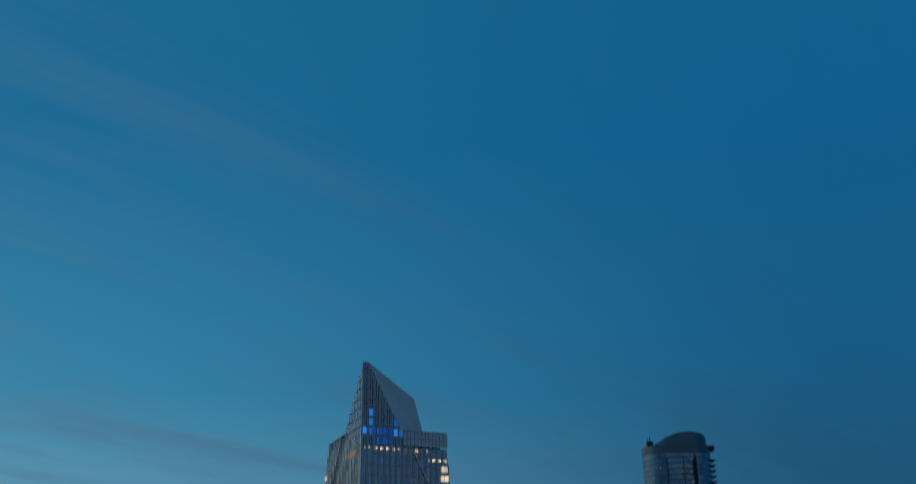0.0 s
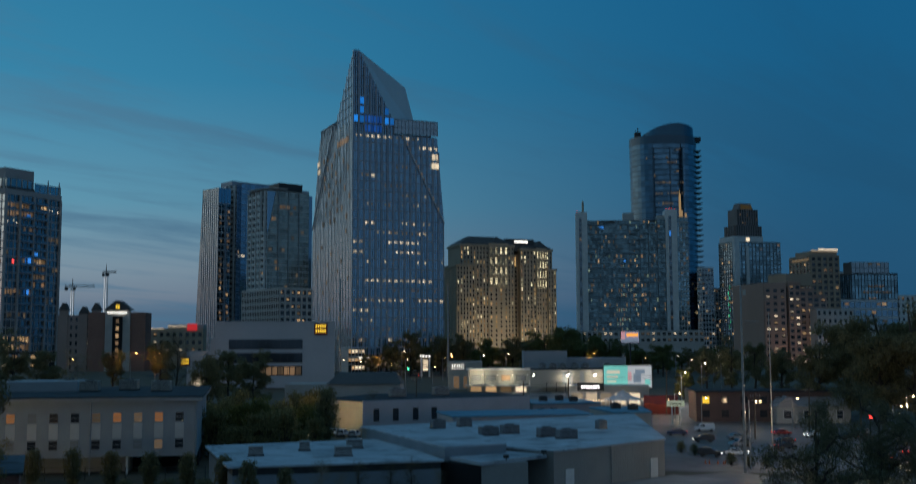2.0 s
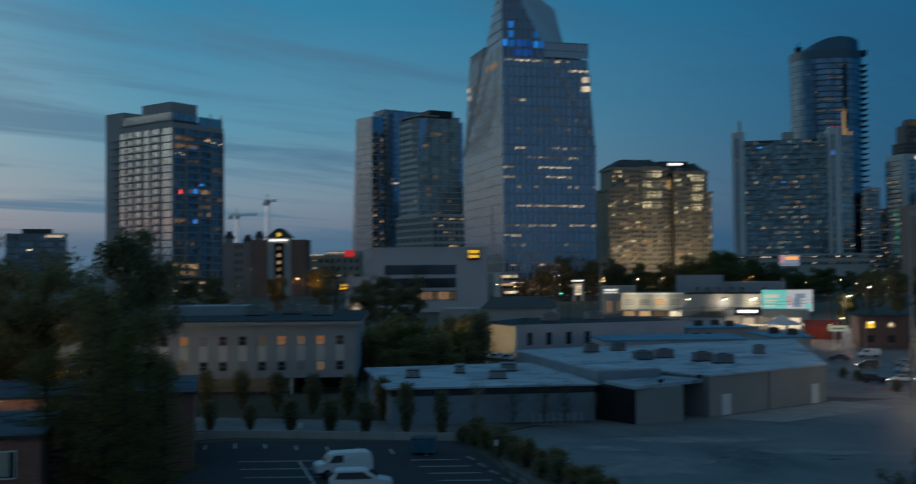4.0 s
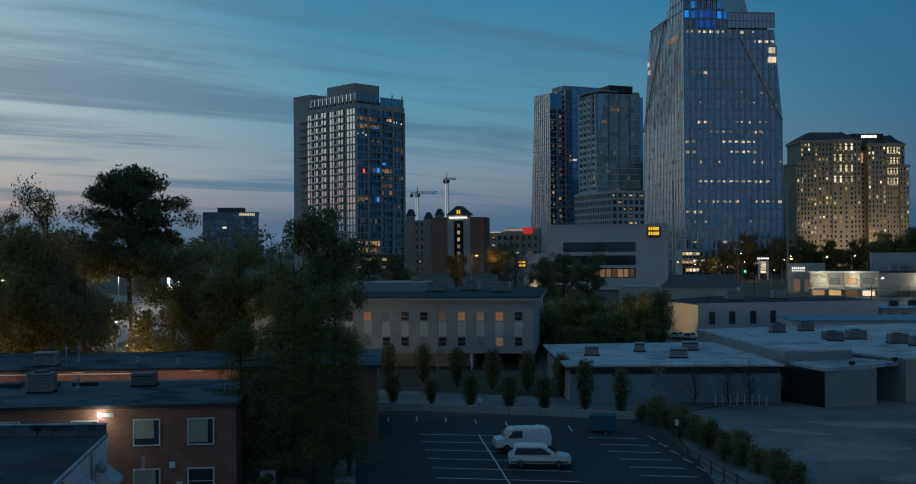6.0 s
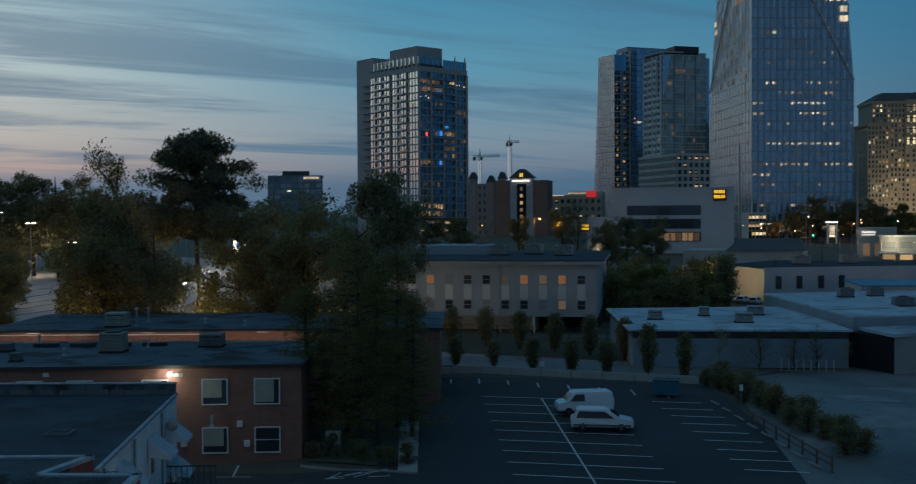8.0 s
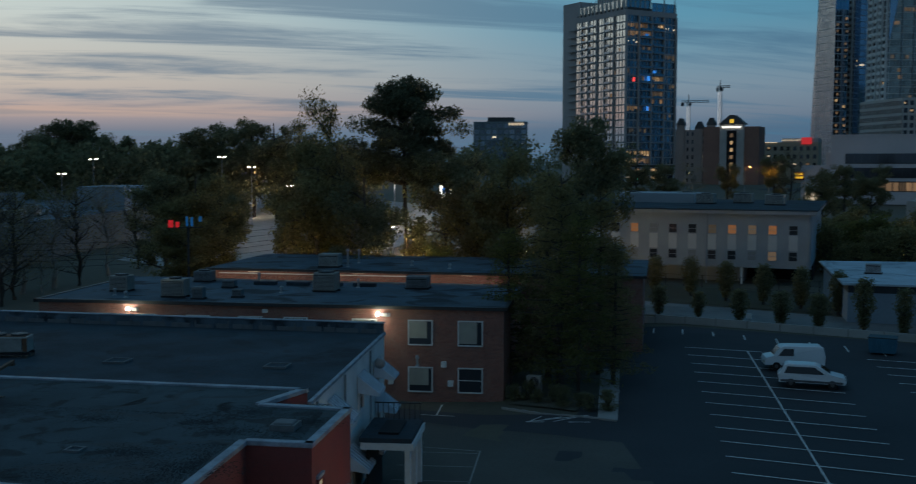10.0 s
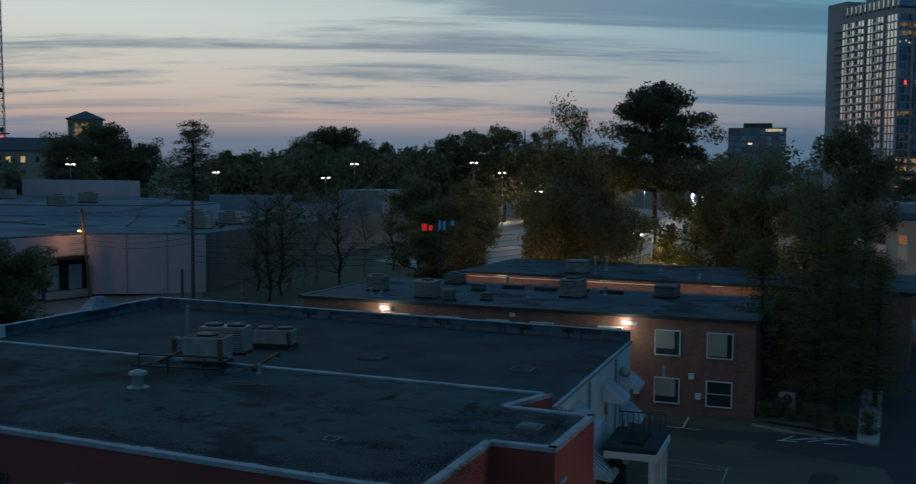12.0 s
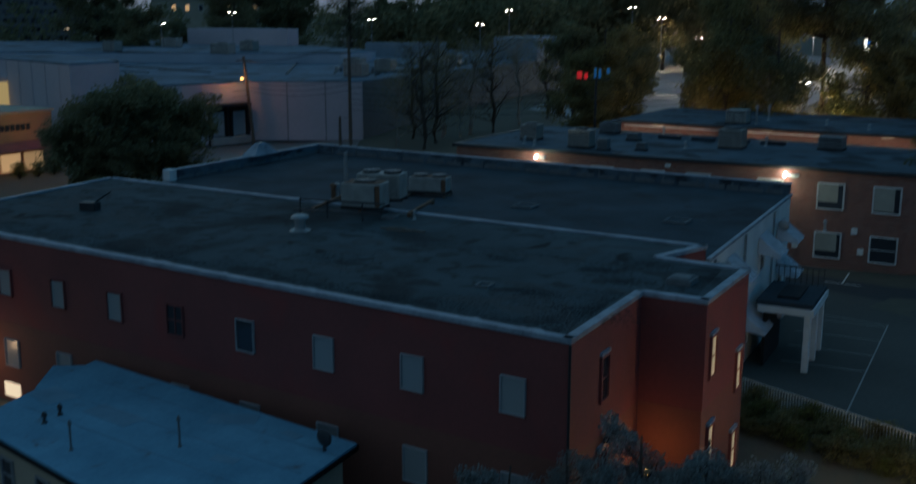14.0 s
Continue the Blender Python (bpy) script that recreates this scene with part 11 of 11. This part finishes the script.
hoarding("digital_billboard", "small bright digital billboard on a post", 51.1, 370, 19.6, -8, 6.0, 3.7,
         [(0, 1, 0, 1, glow("digital_dusk", (0.30, 0.32, 0.45), 0.6)), (0.0, 0.22, 0.3, 1, glow("digital_pink", (0.9, 0.45, 0.5), 0.5)), (0.3, 0.95, 0.55, 0.85, glow("digital_orange", (1.0, 0.4, 0.08), 1.1)), (0.05, 0.95, 0.06, 0.24, NAVY_AD)], 1)
py = thing("pylon_sign", "tall white lit pylon sign with dark lettering bars", "sign", -16.0, 379.5, 8.0)
for x in (-1.4, 1.4):
    boxpart("post", py, WHITE_PAINT, x - 0.3, -0.3, 0, x + 0.3, 0.3, 6.5)
boxpart("board", py, DARK_METAL, -2.2, -0.3, 6.6, 2.2, 0.3, 7.9)
sign_bars(py, -1.9, -0.46, 6.9, 3.8, 0.55, 7)
for k in range(4):
    boxpart("panel", py, PALE_WIN, -0.9, -0.2, 2.2 + k * 1.05, 0.9, 0.2, 3.0 + k * 1.05)
ns = thing("post_sign", "pale greenish lit sign board on two posts", "sign", 36.2, 202.5, 3.7, -8)
boxpart("board", ns, glow("dim_sign", (0.85, 0.95, 0.70), 0.28), 0, -0.2, 3.4, 3.2, 0.2, 4.4)
sign_bars(ns, 0.5, -0.22, 3.7, 2.2, 0.35, 12, DARK_METAL, label="dark lettering bars")
for x in (0.9, 2.3):
    boxpart("post", ns, WHITE_PAINT, x - 0.12, -0.12, 0, x + 0.12, 0.12, 3.4)


def restaurant():
    b = thing("restaurant", "dark low restaurant with a lit white sign", "restaurant", 24.0, 247.0, 4.8, -8)
    core(b, rect(-2, 0, 16, 9), 0, 4.6, CREAM_WALL)
    boxpart("sign_board", b, DARK_METAL, 0, -0.3, 3.4, 6.0, 0, 5.2)
    sign_bars(b, 0.9, -0.32, 4.0, 4.2, 0.6, 8, glow("restaurant_sign", (1.0, 0.97, 1.0), 2.2))
    for k in range(5):
        boxpart("shop_front", b, PALE_WIN, -1.2 + k * 3.2, -0.12, 0.4, 1.2 + k * 3.2, 0.02, 2.9, "bright shop window")
    yl = thing("yellow_sign", "small yellow lit street sign", "sign", 33.6, 243.0, 4.7, -8)
    boxpart("board", yl, SIGN_YELLOW, 0, -0.1, 1.6, 1.5, 0.1, 3.0)
    boxpart("post", yl, GALV, 0.7, -0.05, 0, 0.8, 0.05, 1.6)
    canvas = surf("white_canvas", (0.50, 0.53, 0.56), (0.42, 0.45, 0.48), 1.0, 0.7)
    for x, y, r in ((32.2, 232.0, 4.6),):
        t = thing("tent", "white peaked canopy tent lit from below", "tent", x, y, 4.4)
        bm = bmesh.new()
        rim = [bm.verts.new((r * math.cos(a), r * math.sin(a), 2.5)) for a in (k * math.tau / 8 for k in range(8))]
        mid = [bm.verts.new((r * 0.45 * math.cos(a), r * 0.45 * math.sin(a), 3.3)) for a in (k * math.tau / 8 for k in range(8))]
        tip = bm.verts.new((0, 0, 4.6))
        for k in range(8):
            bm.faces.new((rim[k], rim[(k + 1) % 8], mid[(k + 1) % 8], mid[k]))
            bm.faces.new((mid[k], mid[(k + 1) % 8], tip))
        part("canopy", bm, canvas, t)
        for k in range(8):
            a = k * math.tau / 8
            boxpart("pole", t, WHITE_PAINT, r * math.cos(a) - 0.06, r * math.sin(a) - 0.06, 0, r * math.cos(a) + 0.06, r * math.sin(a) + 0.06, 2.5)
        for k in range(10):
            a = math.pi + k * math.pi / 10
            boxpart("festoon_bulb", t, SIGN_WHITE, r * math.cos(a) - 0.07, r * math.sin(a) - 0.07, 2.25, r * math.cos(a) + 0.07, r * math.sin(a) + 0.07, 2.4)
    for row, (xa, ya, xb, yb) in enumerate(((21.5, 231, 29.0, 228), (22.5, 234, 30.5, 230), (35.5, 229, 41.0, 226))):
        fs_ = thing("festoon_lights", "string of warm bulbs over the terrace", "string lights", 0, 0, 4.4)
        for e in ((xa, ya), (xb, yb)):
            bm = bmesh.new()
            add_tube(bm, (*e, 0), (*e, 2.9), 0.05, 0.05, 6)
            part("post", bm, WOOD_POLE, fs_)
        for k in range(15):
            t_ = (k + 0.5) / 15
            bm = bmesh.new()
            bmesh.ops.create_icosphere(bm, subdivisions=1, radius=0.09, matrix=Matrix.Translation((xa + (xb - xa) * t_, ya + (yb - ya) * t_, 2.8 - 1.6 * t_ * (1 - t_))))
            part("bulb", bm, glow("festoon_bulb", (1.0, 0.62, 0.28), 3.0), fs_)
    t = thing("red_marquee", "red fabric marquee beside the restaurant", "tent", 39.0, 228.0, 4.2, -8)
    bm = bmesh.new()
    add_prism(bm, rect(-3.0, -2.5, 4.0, 2.5), 2.2, 3.8, rect(-3.0, -0.2, 4.0, 0.2))
    part("roof", bm, surf("red_canvas", (0.20, 0.035, 0.025), (0.15, 0.028, 0.02), 1, 0.7), t)
    boxpart("side_wall", t, MATS["red_canvas"], -3.0, -2.5, 0, 4.0, -2.4, 2.2)
    for x, y, e, c in ((30, 226, 240, (1.0, 0.72, 0.42)), (24, 240, 240, (1.0, 0.85, 0.65)), (38, 222, 240, (1.0, 0.5, 0.2)), (18, 240, 420, (1.0, 0.86, 0.66))):
        l = bpy.data.lights.new("terrace_light", "POINT")
        l.energy, l.color, l.shadow_soft_size = e, c, 0.4
        new("terrace_light", l).matrix_basis = pose(x, y, 8.0)


restaurant()


def roadside_houses():
    b = thing("brick_flats", "two-storey dark brick flats with a flat roof", "building", 43.0, 209.0, 3.8, -3)
    core(b, rect(0, 0, 26, 10), 0, 5.6, surf("dark_brick", (0.14, 0.092, 0.085), (0.10, 0.068, 0.063), 0.6, 0.85))
    core(b, rect(-0.4, -0.4, 26.4, 10), 5.6, 5.9, TAR_ROOF, "roof")
    for k in range(7):
        for z in (0.9, 3.5):
            window(b, 1.8 + k * 3.6, z, 1.3, 1.25, SIGN_YELLOW if (k == 0 and z > 3) else DARK_GLASS, pose(0, 0, 0), DARK_METAL, frame_w=0.05)
    c = thing("white_house", "white gabled wooden house with a grey pitched roof", "house", 57.0, 206.0, 3.7, -4)
    core(c, rect(0, 0, 14, 8), 0, 3.1, CREAM_WALL)
    bm = bmesh.new()
    add_prism(bm, rect(-0.5, -0.5, 14.5, 8.5), 3.1, 5.6, [(1.5, 3.8), (13, 3.8), (13, 4.2), (1.5, 4.2)])
    part("roof", bm, SLATE, c, "grey pitched shingle roof")
    bm = bmesh.new()
    add_prism(bm, rect(0, -1.2, 4.4, 3), 3.0, 5.0, [(2.1, -1.0), (2.3, -1.0), (2.3, 3), (2.1, 3)])
    part("gable", bm, SLATE, c)
    core(c, rect(0.2, -1.0, 4.2, 1), 0, 3.0, CREAM_WALL, "bay")
    for x in (6.0, 9.0, 12.0):
        window(c, x, 0.9, 1.1, 1.4, DARK_GLASS, pose(0, 0, 0))
    window(c, 2.2, 0.9, 1.4, 1.4, DARK_GLASS, pose(0, -1.0, 0))
    d = thing("white_cottage", "white cottage with a steep roof beside the road", "house", 69.0, 163.0, 2.6, -20)
    core(d, rect(0, 0, 8, 9), 0, 3.4, WHITE_PAINT)
    bm = bmesh.new()
    add_prism(bm, rect(-0.4, -0.4, 8.4, 9.4), 3.4, 7.0, [(3.9, -0.4), (4.1, -0.4), (4.1, 9.4), (3.9, 9.4)])
    part("roof", bm, SLATE, d)
    window(d, 2.5, 1.0, 1.0, 1.4, PALE_WIN, pose(0, 0, 0))


roadside_houses()
for x, y in ((31.6, 148.6), (32.1, 148.4), (33.2, 148.2), (33.9, 147.9), (34.3, 148.6)):
    cone = thing("traffic_cone", "small orange traffic cone on the lot", "cone", x, y, ground(x, y), 0, "lot cones")
    bm = bmesh.new()
    add_tube(bm, (0, 0, 0.04), (0, 0, 0.5), 0.13, 0.03, 10)
    part("body", bm, surf("orange_plastic", (0.60, 0.14, 0.03), (0.45, 0.10, 0.02), 2, 0.6), cone)
    boxpart("foot", cone, MATS["orange_plastic"], -0.17, -0.17, 0, 0.17, 0.17, 0.04)
for x, y in ((30.7, 161.0), (32.0, 157.6), (34.6, 146.6), (36.5, 144.5), (38.5, 143.5), (41.0, 143.0)):
    plant("shrub", 1, LEAF_DARK, x, y, 1.7, "round clipped roadside shrub", 1.2, group="lot shrubs")
plant("sparse", 2, LEAF_SPRING, 36.0, 144.5, 6.6, "young spring tree by the lot entrance", 0.9)
gl = thing("green_lamp", "small green glowing lamp among the pines", "lamp", 17.6, 49.3, 0)
bm = bmesh.new()
add_tube(bm, (0, 0, 0), (0, 0, 9.2), 0.08, 0.06, 6)
part("pole", bm, DARK_METAL, gl)
boxpart("lens", gl, GREEN_LIGHT, -0.12, -0.14, 9.2, 0.12, 0.1, 9.5)


# ---------------------------------------------------------------- far landmarks
def crane(x, y, top, jib, turn, label):
    t = thing("tower_crane", label, "crane", x, y, 9, turn)
    h = top - 9
    steel = surf("crane_steel", (0.55, 0.55, 0.55), (0.45, 0.45, 0.45), 0.5, 0.6)
    bm = bmesh.new()
    for sx in (-1, 1):
        for sy in (-1, 1):
            add_box(bm, sx - 0.2, sy - 0.2, 0, sx + 0.2, sy + 0.2, h - 4)
    for k in range(int((h - 4) / 2.5)):
        s = 1 if k % 2 else -1
        add_tube(bm, (-s, -1, k * 2.5), (s, -1, k * 2.5 + 2.5), 0.15, 0.15, 4)
    part("mast", bm, steel, t)
    bm = bmesh.new()
    for z in (h - 4, h - 2.4):
        add_box(bm, -jib * 0.35, -0.3, z, jib, 0.3, z + 0.35)
    for k in range(16):
        xx = -jib * 0.35 + k * jib * 1.35 / 16
        add_tube(bm, (xx, 0, h - 4), (xx + jib * 1.35 / 32, 0, h - 2.3), 0.15, 0.15, 4)
    add_box(bm, -jib * 0.35, -0.8, h - 6.5, -jib * 0.22, 0.8, h - 4)
    part("jib", bm, DARK_METAL, t)
    bm = bmesh.new()
    add_tube(bm, (0, 0, h - 4), (0, 0, h + 3), 0.5, 0.2, 4)
    part("peak", bm, DARK_METAL, t)
    boxpart("cab", t, DARK_METAL, 0.6, -1.4, h - 6.2, 2.4, 0.4, h - 4)
    for s in (-0.8, 0.8):
        boxpart("mast_light", t, glow("crane_light", (0.9, 0.95, 1.0), 0.5), s - 0.25, -1.3, 2, s + 0.25, -1.1, h - 7)


crane(-312.8, 843.9, 70.5, 17, 5, "tower crane with a lit mast and a long jib")
crane(-289.4, 852.2, 82.0, 9, -12, "tower crane with a lit mast seen end-on")


def radio_mast():
    t = thing("radio_mast", "tall lattice radio mast with dishes", "radio mast", -417.0, 166.0, 2.2)
    steel = surf("mast_steel", (0.42, 0.38, 0.36), (0.32, 0.29, 0.28), 0.5, 0.6, 0.2)
    bm = bmesh.new()
    h, w0, w1 = 92.0, 3.2, 0.5
    prev = None
    for k in range(37):
        z = h * k / 36
        w = w0 + (w1 - w0) * (k / 36) ** 0.8
        ring = [Vector((w * math.cos(a), w * math.sin(a), z)) for a in (0.3, 0.3 + math.tau / 3, 0.3 + 2 * math.tau / 3)]
        if prev:
            for i in range(3):
                add_tube(bm, prev[i], ring[i], 0.16, 0.16, 4, False)
                add_tube(bm, prev[i], ring[(i + 1) % 3], 0.09, 0.09, 4, False)
                add_tube(bm, ring[i], ring[(i + 1) % 3], 0.09, 0.09, 4, False)
        prev = ring
    part("lattice", bm, steel, t)
    for z, x in ((29, -3.4), (29, 3.2), (41, -2.4), (46, -2.3), (68, -1.8), (44, 2.4)):
        bm = bmesh.new()
        add_tube(bm, (x - 0.7, -1.0, z), (x + 0.7, -1.6, z), 0.9, 0.75, 10)
        part("dish", bm, DARK_METAL, t)
    boxpart("platform", t, DARK_METAL, -4.0, -1.5, 27.3, 4.0, 1.5, 27.7)
    boxpart("beacon", t, RED_LIGHT, -0.3, -0.3, 26, 0.3, 0.3, 26.6)


radio_mast()
HALL_ROOF = surf("hall_roof", (0.085, 0.11, 0.135), (0.06, 0.08, 0.10), 0.2, 0.7)
ch = thing("church_hall", "long pale hall with a blue-grey roof and warm lit windows", "hall", -392.4, 149.9, 2.2, 62)
core(ch, rect(0, 0, 50, 14), 0, 21, BEIGE_WALL)
bm = bmesh.new()
add_prism(bm, rect(-0.6, -0.6, 50.6, 14.6), 21, 25.6, rect(0, 5, 50, 9))
part("roof", bm, HALL_ROOF, ch, "dark blue-grey pitched roof")
for k in range(10):
    window(ch, 3 + k * 4.9, 16.6, 1.4, 2.2, WARM_WIN if k in (1, 2, 4, 5, 6, 7) else DARK_GLASS, pose(0, 0, 0), mull=0)
core(ch, rect(28, 2, 40, 12), 21, 32.6, BEIGE_WALL, "cupola")
bm = bmesh.new()
add_prism(bm, rect(27, 1, 41, 13), 32.6, 35.6, rect(33.6, 6.6, 34.4, 7.4))
part("cupola_roof", bm, HALL_ROOF, ch)
boxpart("arch_window", ch, DIM_WIN, 30.2, 1.85, 25.5, 35.2, 1.98, 31.0, "warm glowing arched window")
BLOCK_WALL = surf("block_wall", (0.20, 0.185, 0.18), (0.15, 0.14, 0.135), 0.1, 0.8)
ap = thing("apartment_block", "dark stepped apartment block on the western skyline", "apartment building", -408, 94, 2.2, 72)
core(ap, rect(0, 0, 30, 14), 0, 42, BLOCK_WALL)
facade(ap, 0, 0, 0, 30, 2, 42, 10, 13, DARK_GLASS, BLOCK_WALL, 0.04, random.Random(5), 0.12, 0.5, 0.6)
for k, (x0, x1, zt) in enumerate(((30, 32.5, 36.5), (32.5, 34.5, 33.4), (34.5, 36.0, 30.3))):
    core(ap, rect(x0, 0, x1, 14), 0, zt, BLOCK_WALL, "stepped_wing")
    facade(ap, x0, 0, 0, x1 - x0, 2, zt, 1, int(zt / 3.1), DARK_GLASS, BLOCK_WALL, 0.04, random.Random(6 + k), 0.1, 0.5, 0.5)
core(ap, rect(5, 3, 22, 11), 42, 45.5, BLOCK_WALL, "roof_house")
sp = thing("church_spire", "slim dark church spire on the skyline", "church", -379.0, 127.5, 2.2)
core(sp, rect(-1.7, -1.7, 1.7, 1.7), 0, 25, BROWN_STONE, "tower")
bm = bmesh.new()
add_tube(bm, (0, 0, 25), (0, 0, 36), 1.5, 0.45, 8)
add_tube(bm, (0, 0, 36), (0, 0, 44), 0.45, 0.05, 8)
part("spire", bm, DARK_ROOF, sp)
# shops beside the magnolia
os_ = thing("orange_shop", "small orange rendered shop with an awning and a lettered fascia", "shop", -124.8, 23.3, 0, 113.2)
core(os_, rect(0, 0, 15, 9), 0, 6.8, surf("orange_render", (0.50, 0.25, 0.13), (0.40, 0.20, 0.10), 0.3, 0.8))
boxpart("cornice", os_, BEIGE_WALL, -0.2, -0.2, 6.8, 15.2, 9, 7.1)
sign_bars(os_, 5.0, -0.05, 4.9, 7.0, 0.7, 10, DARK_METAL, label="dark lettering on the fascia")
bm = bmesh.new()
add_prism(bm, rect(1, -1.6, 14, 0), 2.7, 2.8, rect(1, -1.6, 14, 0))
for v_ in bm.verts:
    if v_.co.y > -0.5:
        v_.co.z += 0.8
part("awning", bm, surf("maroon_awning", (0.24, 0.09, 0.08), (0.18, 0.07, 0.06), 1, 0.8), os_)
for k in range(4):
    boxpart("shop_front", os_, WARM_WIN, 1.4 + k * 3.1, -0.08, 0.3, 4.0 + k * 3.1, 0.02, 2.3, "warm lit shop window")
l = bpy.data.lights.new("shop_light", "POINT")
l.energy, l.color, l.shadow_soft_size = 260, (1.0, 0.55, 0.26), 0.3
new("shop_light", l).matrix_basis = pose(-122.0, 34.5, 5.5)
for x, y, h in ((-126.0, 35.6, 2.2), (-125.2, 33.6, 1.8), (-124.6, 31.4, 2.0)):
    plant("shrub", 2, LEAF_SPRING, x, y, h, "yellow-green clipped shrub by the shop", 1.2)
ly = thing("lit_recess", "bright yellow-lit recess in the retail wall", "alcove", -158.0, 37.6, 0.3, 76)
boxpart("back", ly, glow("yellow_recess", (1.0, 0.72, 0.30), 0.32), -1.0, 0, 3.6, 1.6, 0.3, 8.4)
boxpart("frame", ly, MATS["pale_mall_wall"], -1.5, 0.35, 0, 3.0, 1.5, 9.0)
# red and blue shop letters glimpsed through the trees
rs = thing("shop_letters", "red and blue lit letters on a tall post among trees", "sign", -91.2, 84.0, 1.0, 44)
boxpart("post", rs, DARK_METAL, 2.0, 0.1, 0, 2.25, 0.35, 10.4)
boxpart("rail", rs, DARK_METAL, 0, 0.05, 9.7, 3.7, 0.12, 9.8)
for x, w_, z, h_, mt in ((0, 0.55, 9.8, 0.8, glow("red_letter", (1.0, 0.03, 0.04), 0.33)), (0.8, 0.4, 9.8, 0.6, MATS["red_letter"]), (1.9, 0.25, 9.9, 1.1, glow("blue_letter", (0.03, 0.28, 0.75), 0.14)), (2.4, 0.3, 9.9, 1.0, MATS["blue_letter"]), (3.3, 0.35, 10.4, 0.6, MATS["blue_letter"])):
    boxpart("letter", rs, mt, x, -0.1, z, x + w_, 0.04, z + h_)
sh = thing("far_store", "pale store building across the car park", "store", -314.0, 325.0, 6.6, 43)
core(sh, rect(0, 0, 16, 12), 0, 11.4, surf("dull_store_wall", (0.42, 0.37, 0.35), (0.33, 0.29, 0.28), 0.2, 0.85))
bs = thing("lit_store_sign", "white and blue lit sign panel between trees", "sign", -115.5, 176.0, 2.6, 32)
boxpart("panel", bs, SIGN_WHITE, 0, 0, 8.0, 2.4, 0.2, 11.0)
boxpart("badge", bs, BLUE_WIN, 0.5, -0.1, 9.6, 1.9, 0.0, 10.6)
boxpart("post", bs, GALV, 1.0, 0.05, 0, 1.3, 0.3, 8.0)
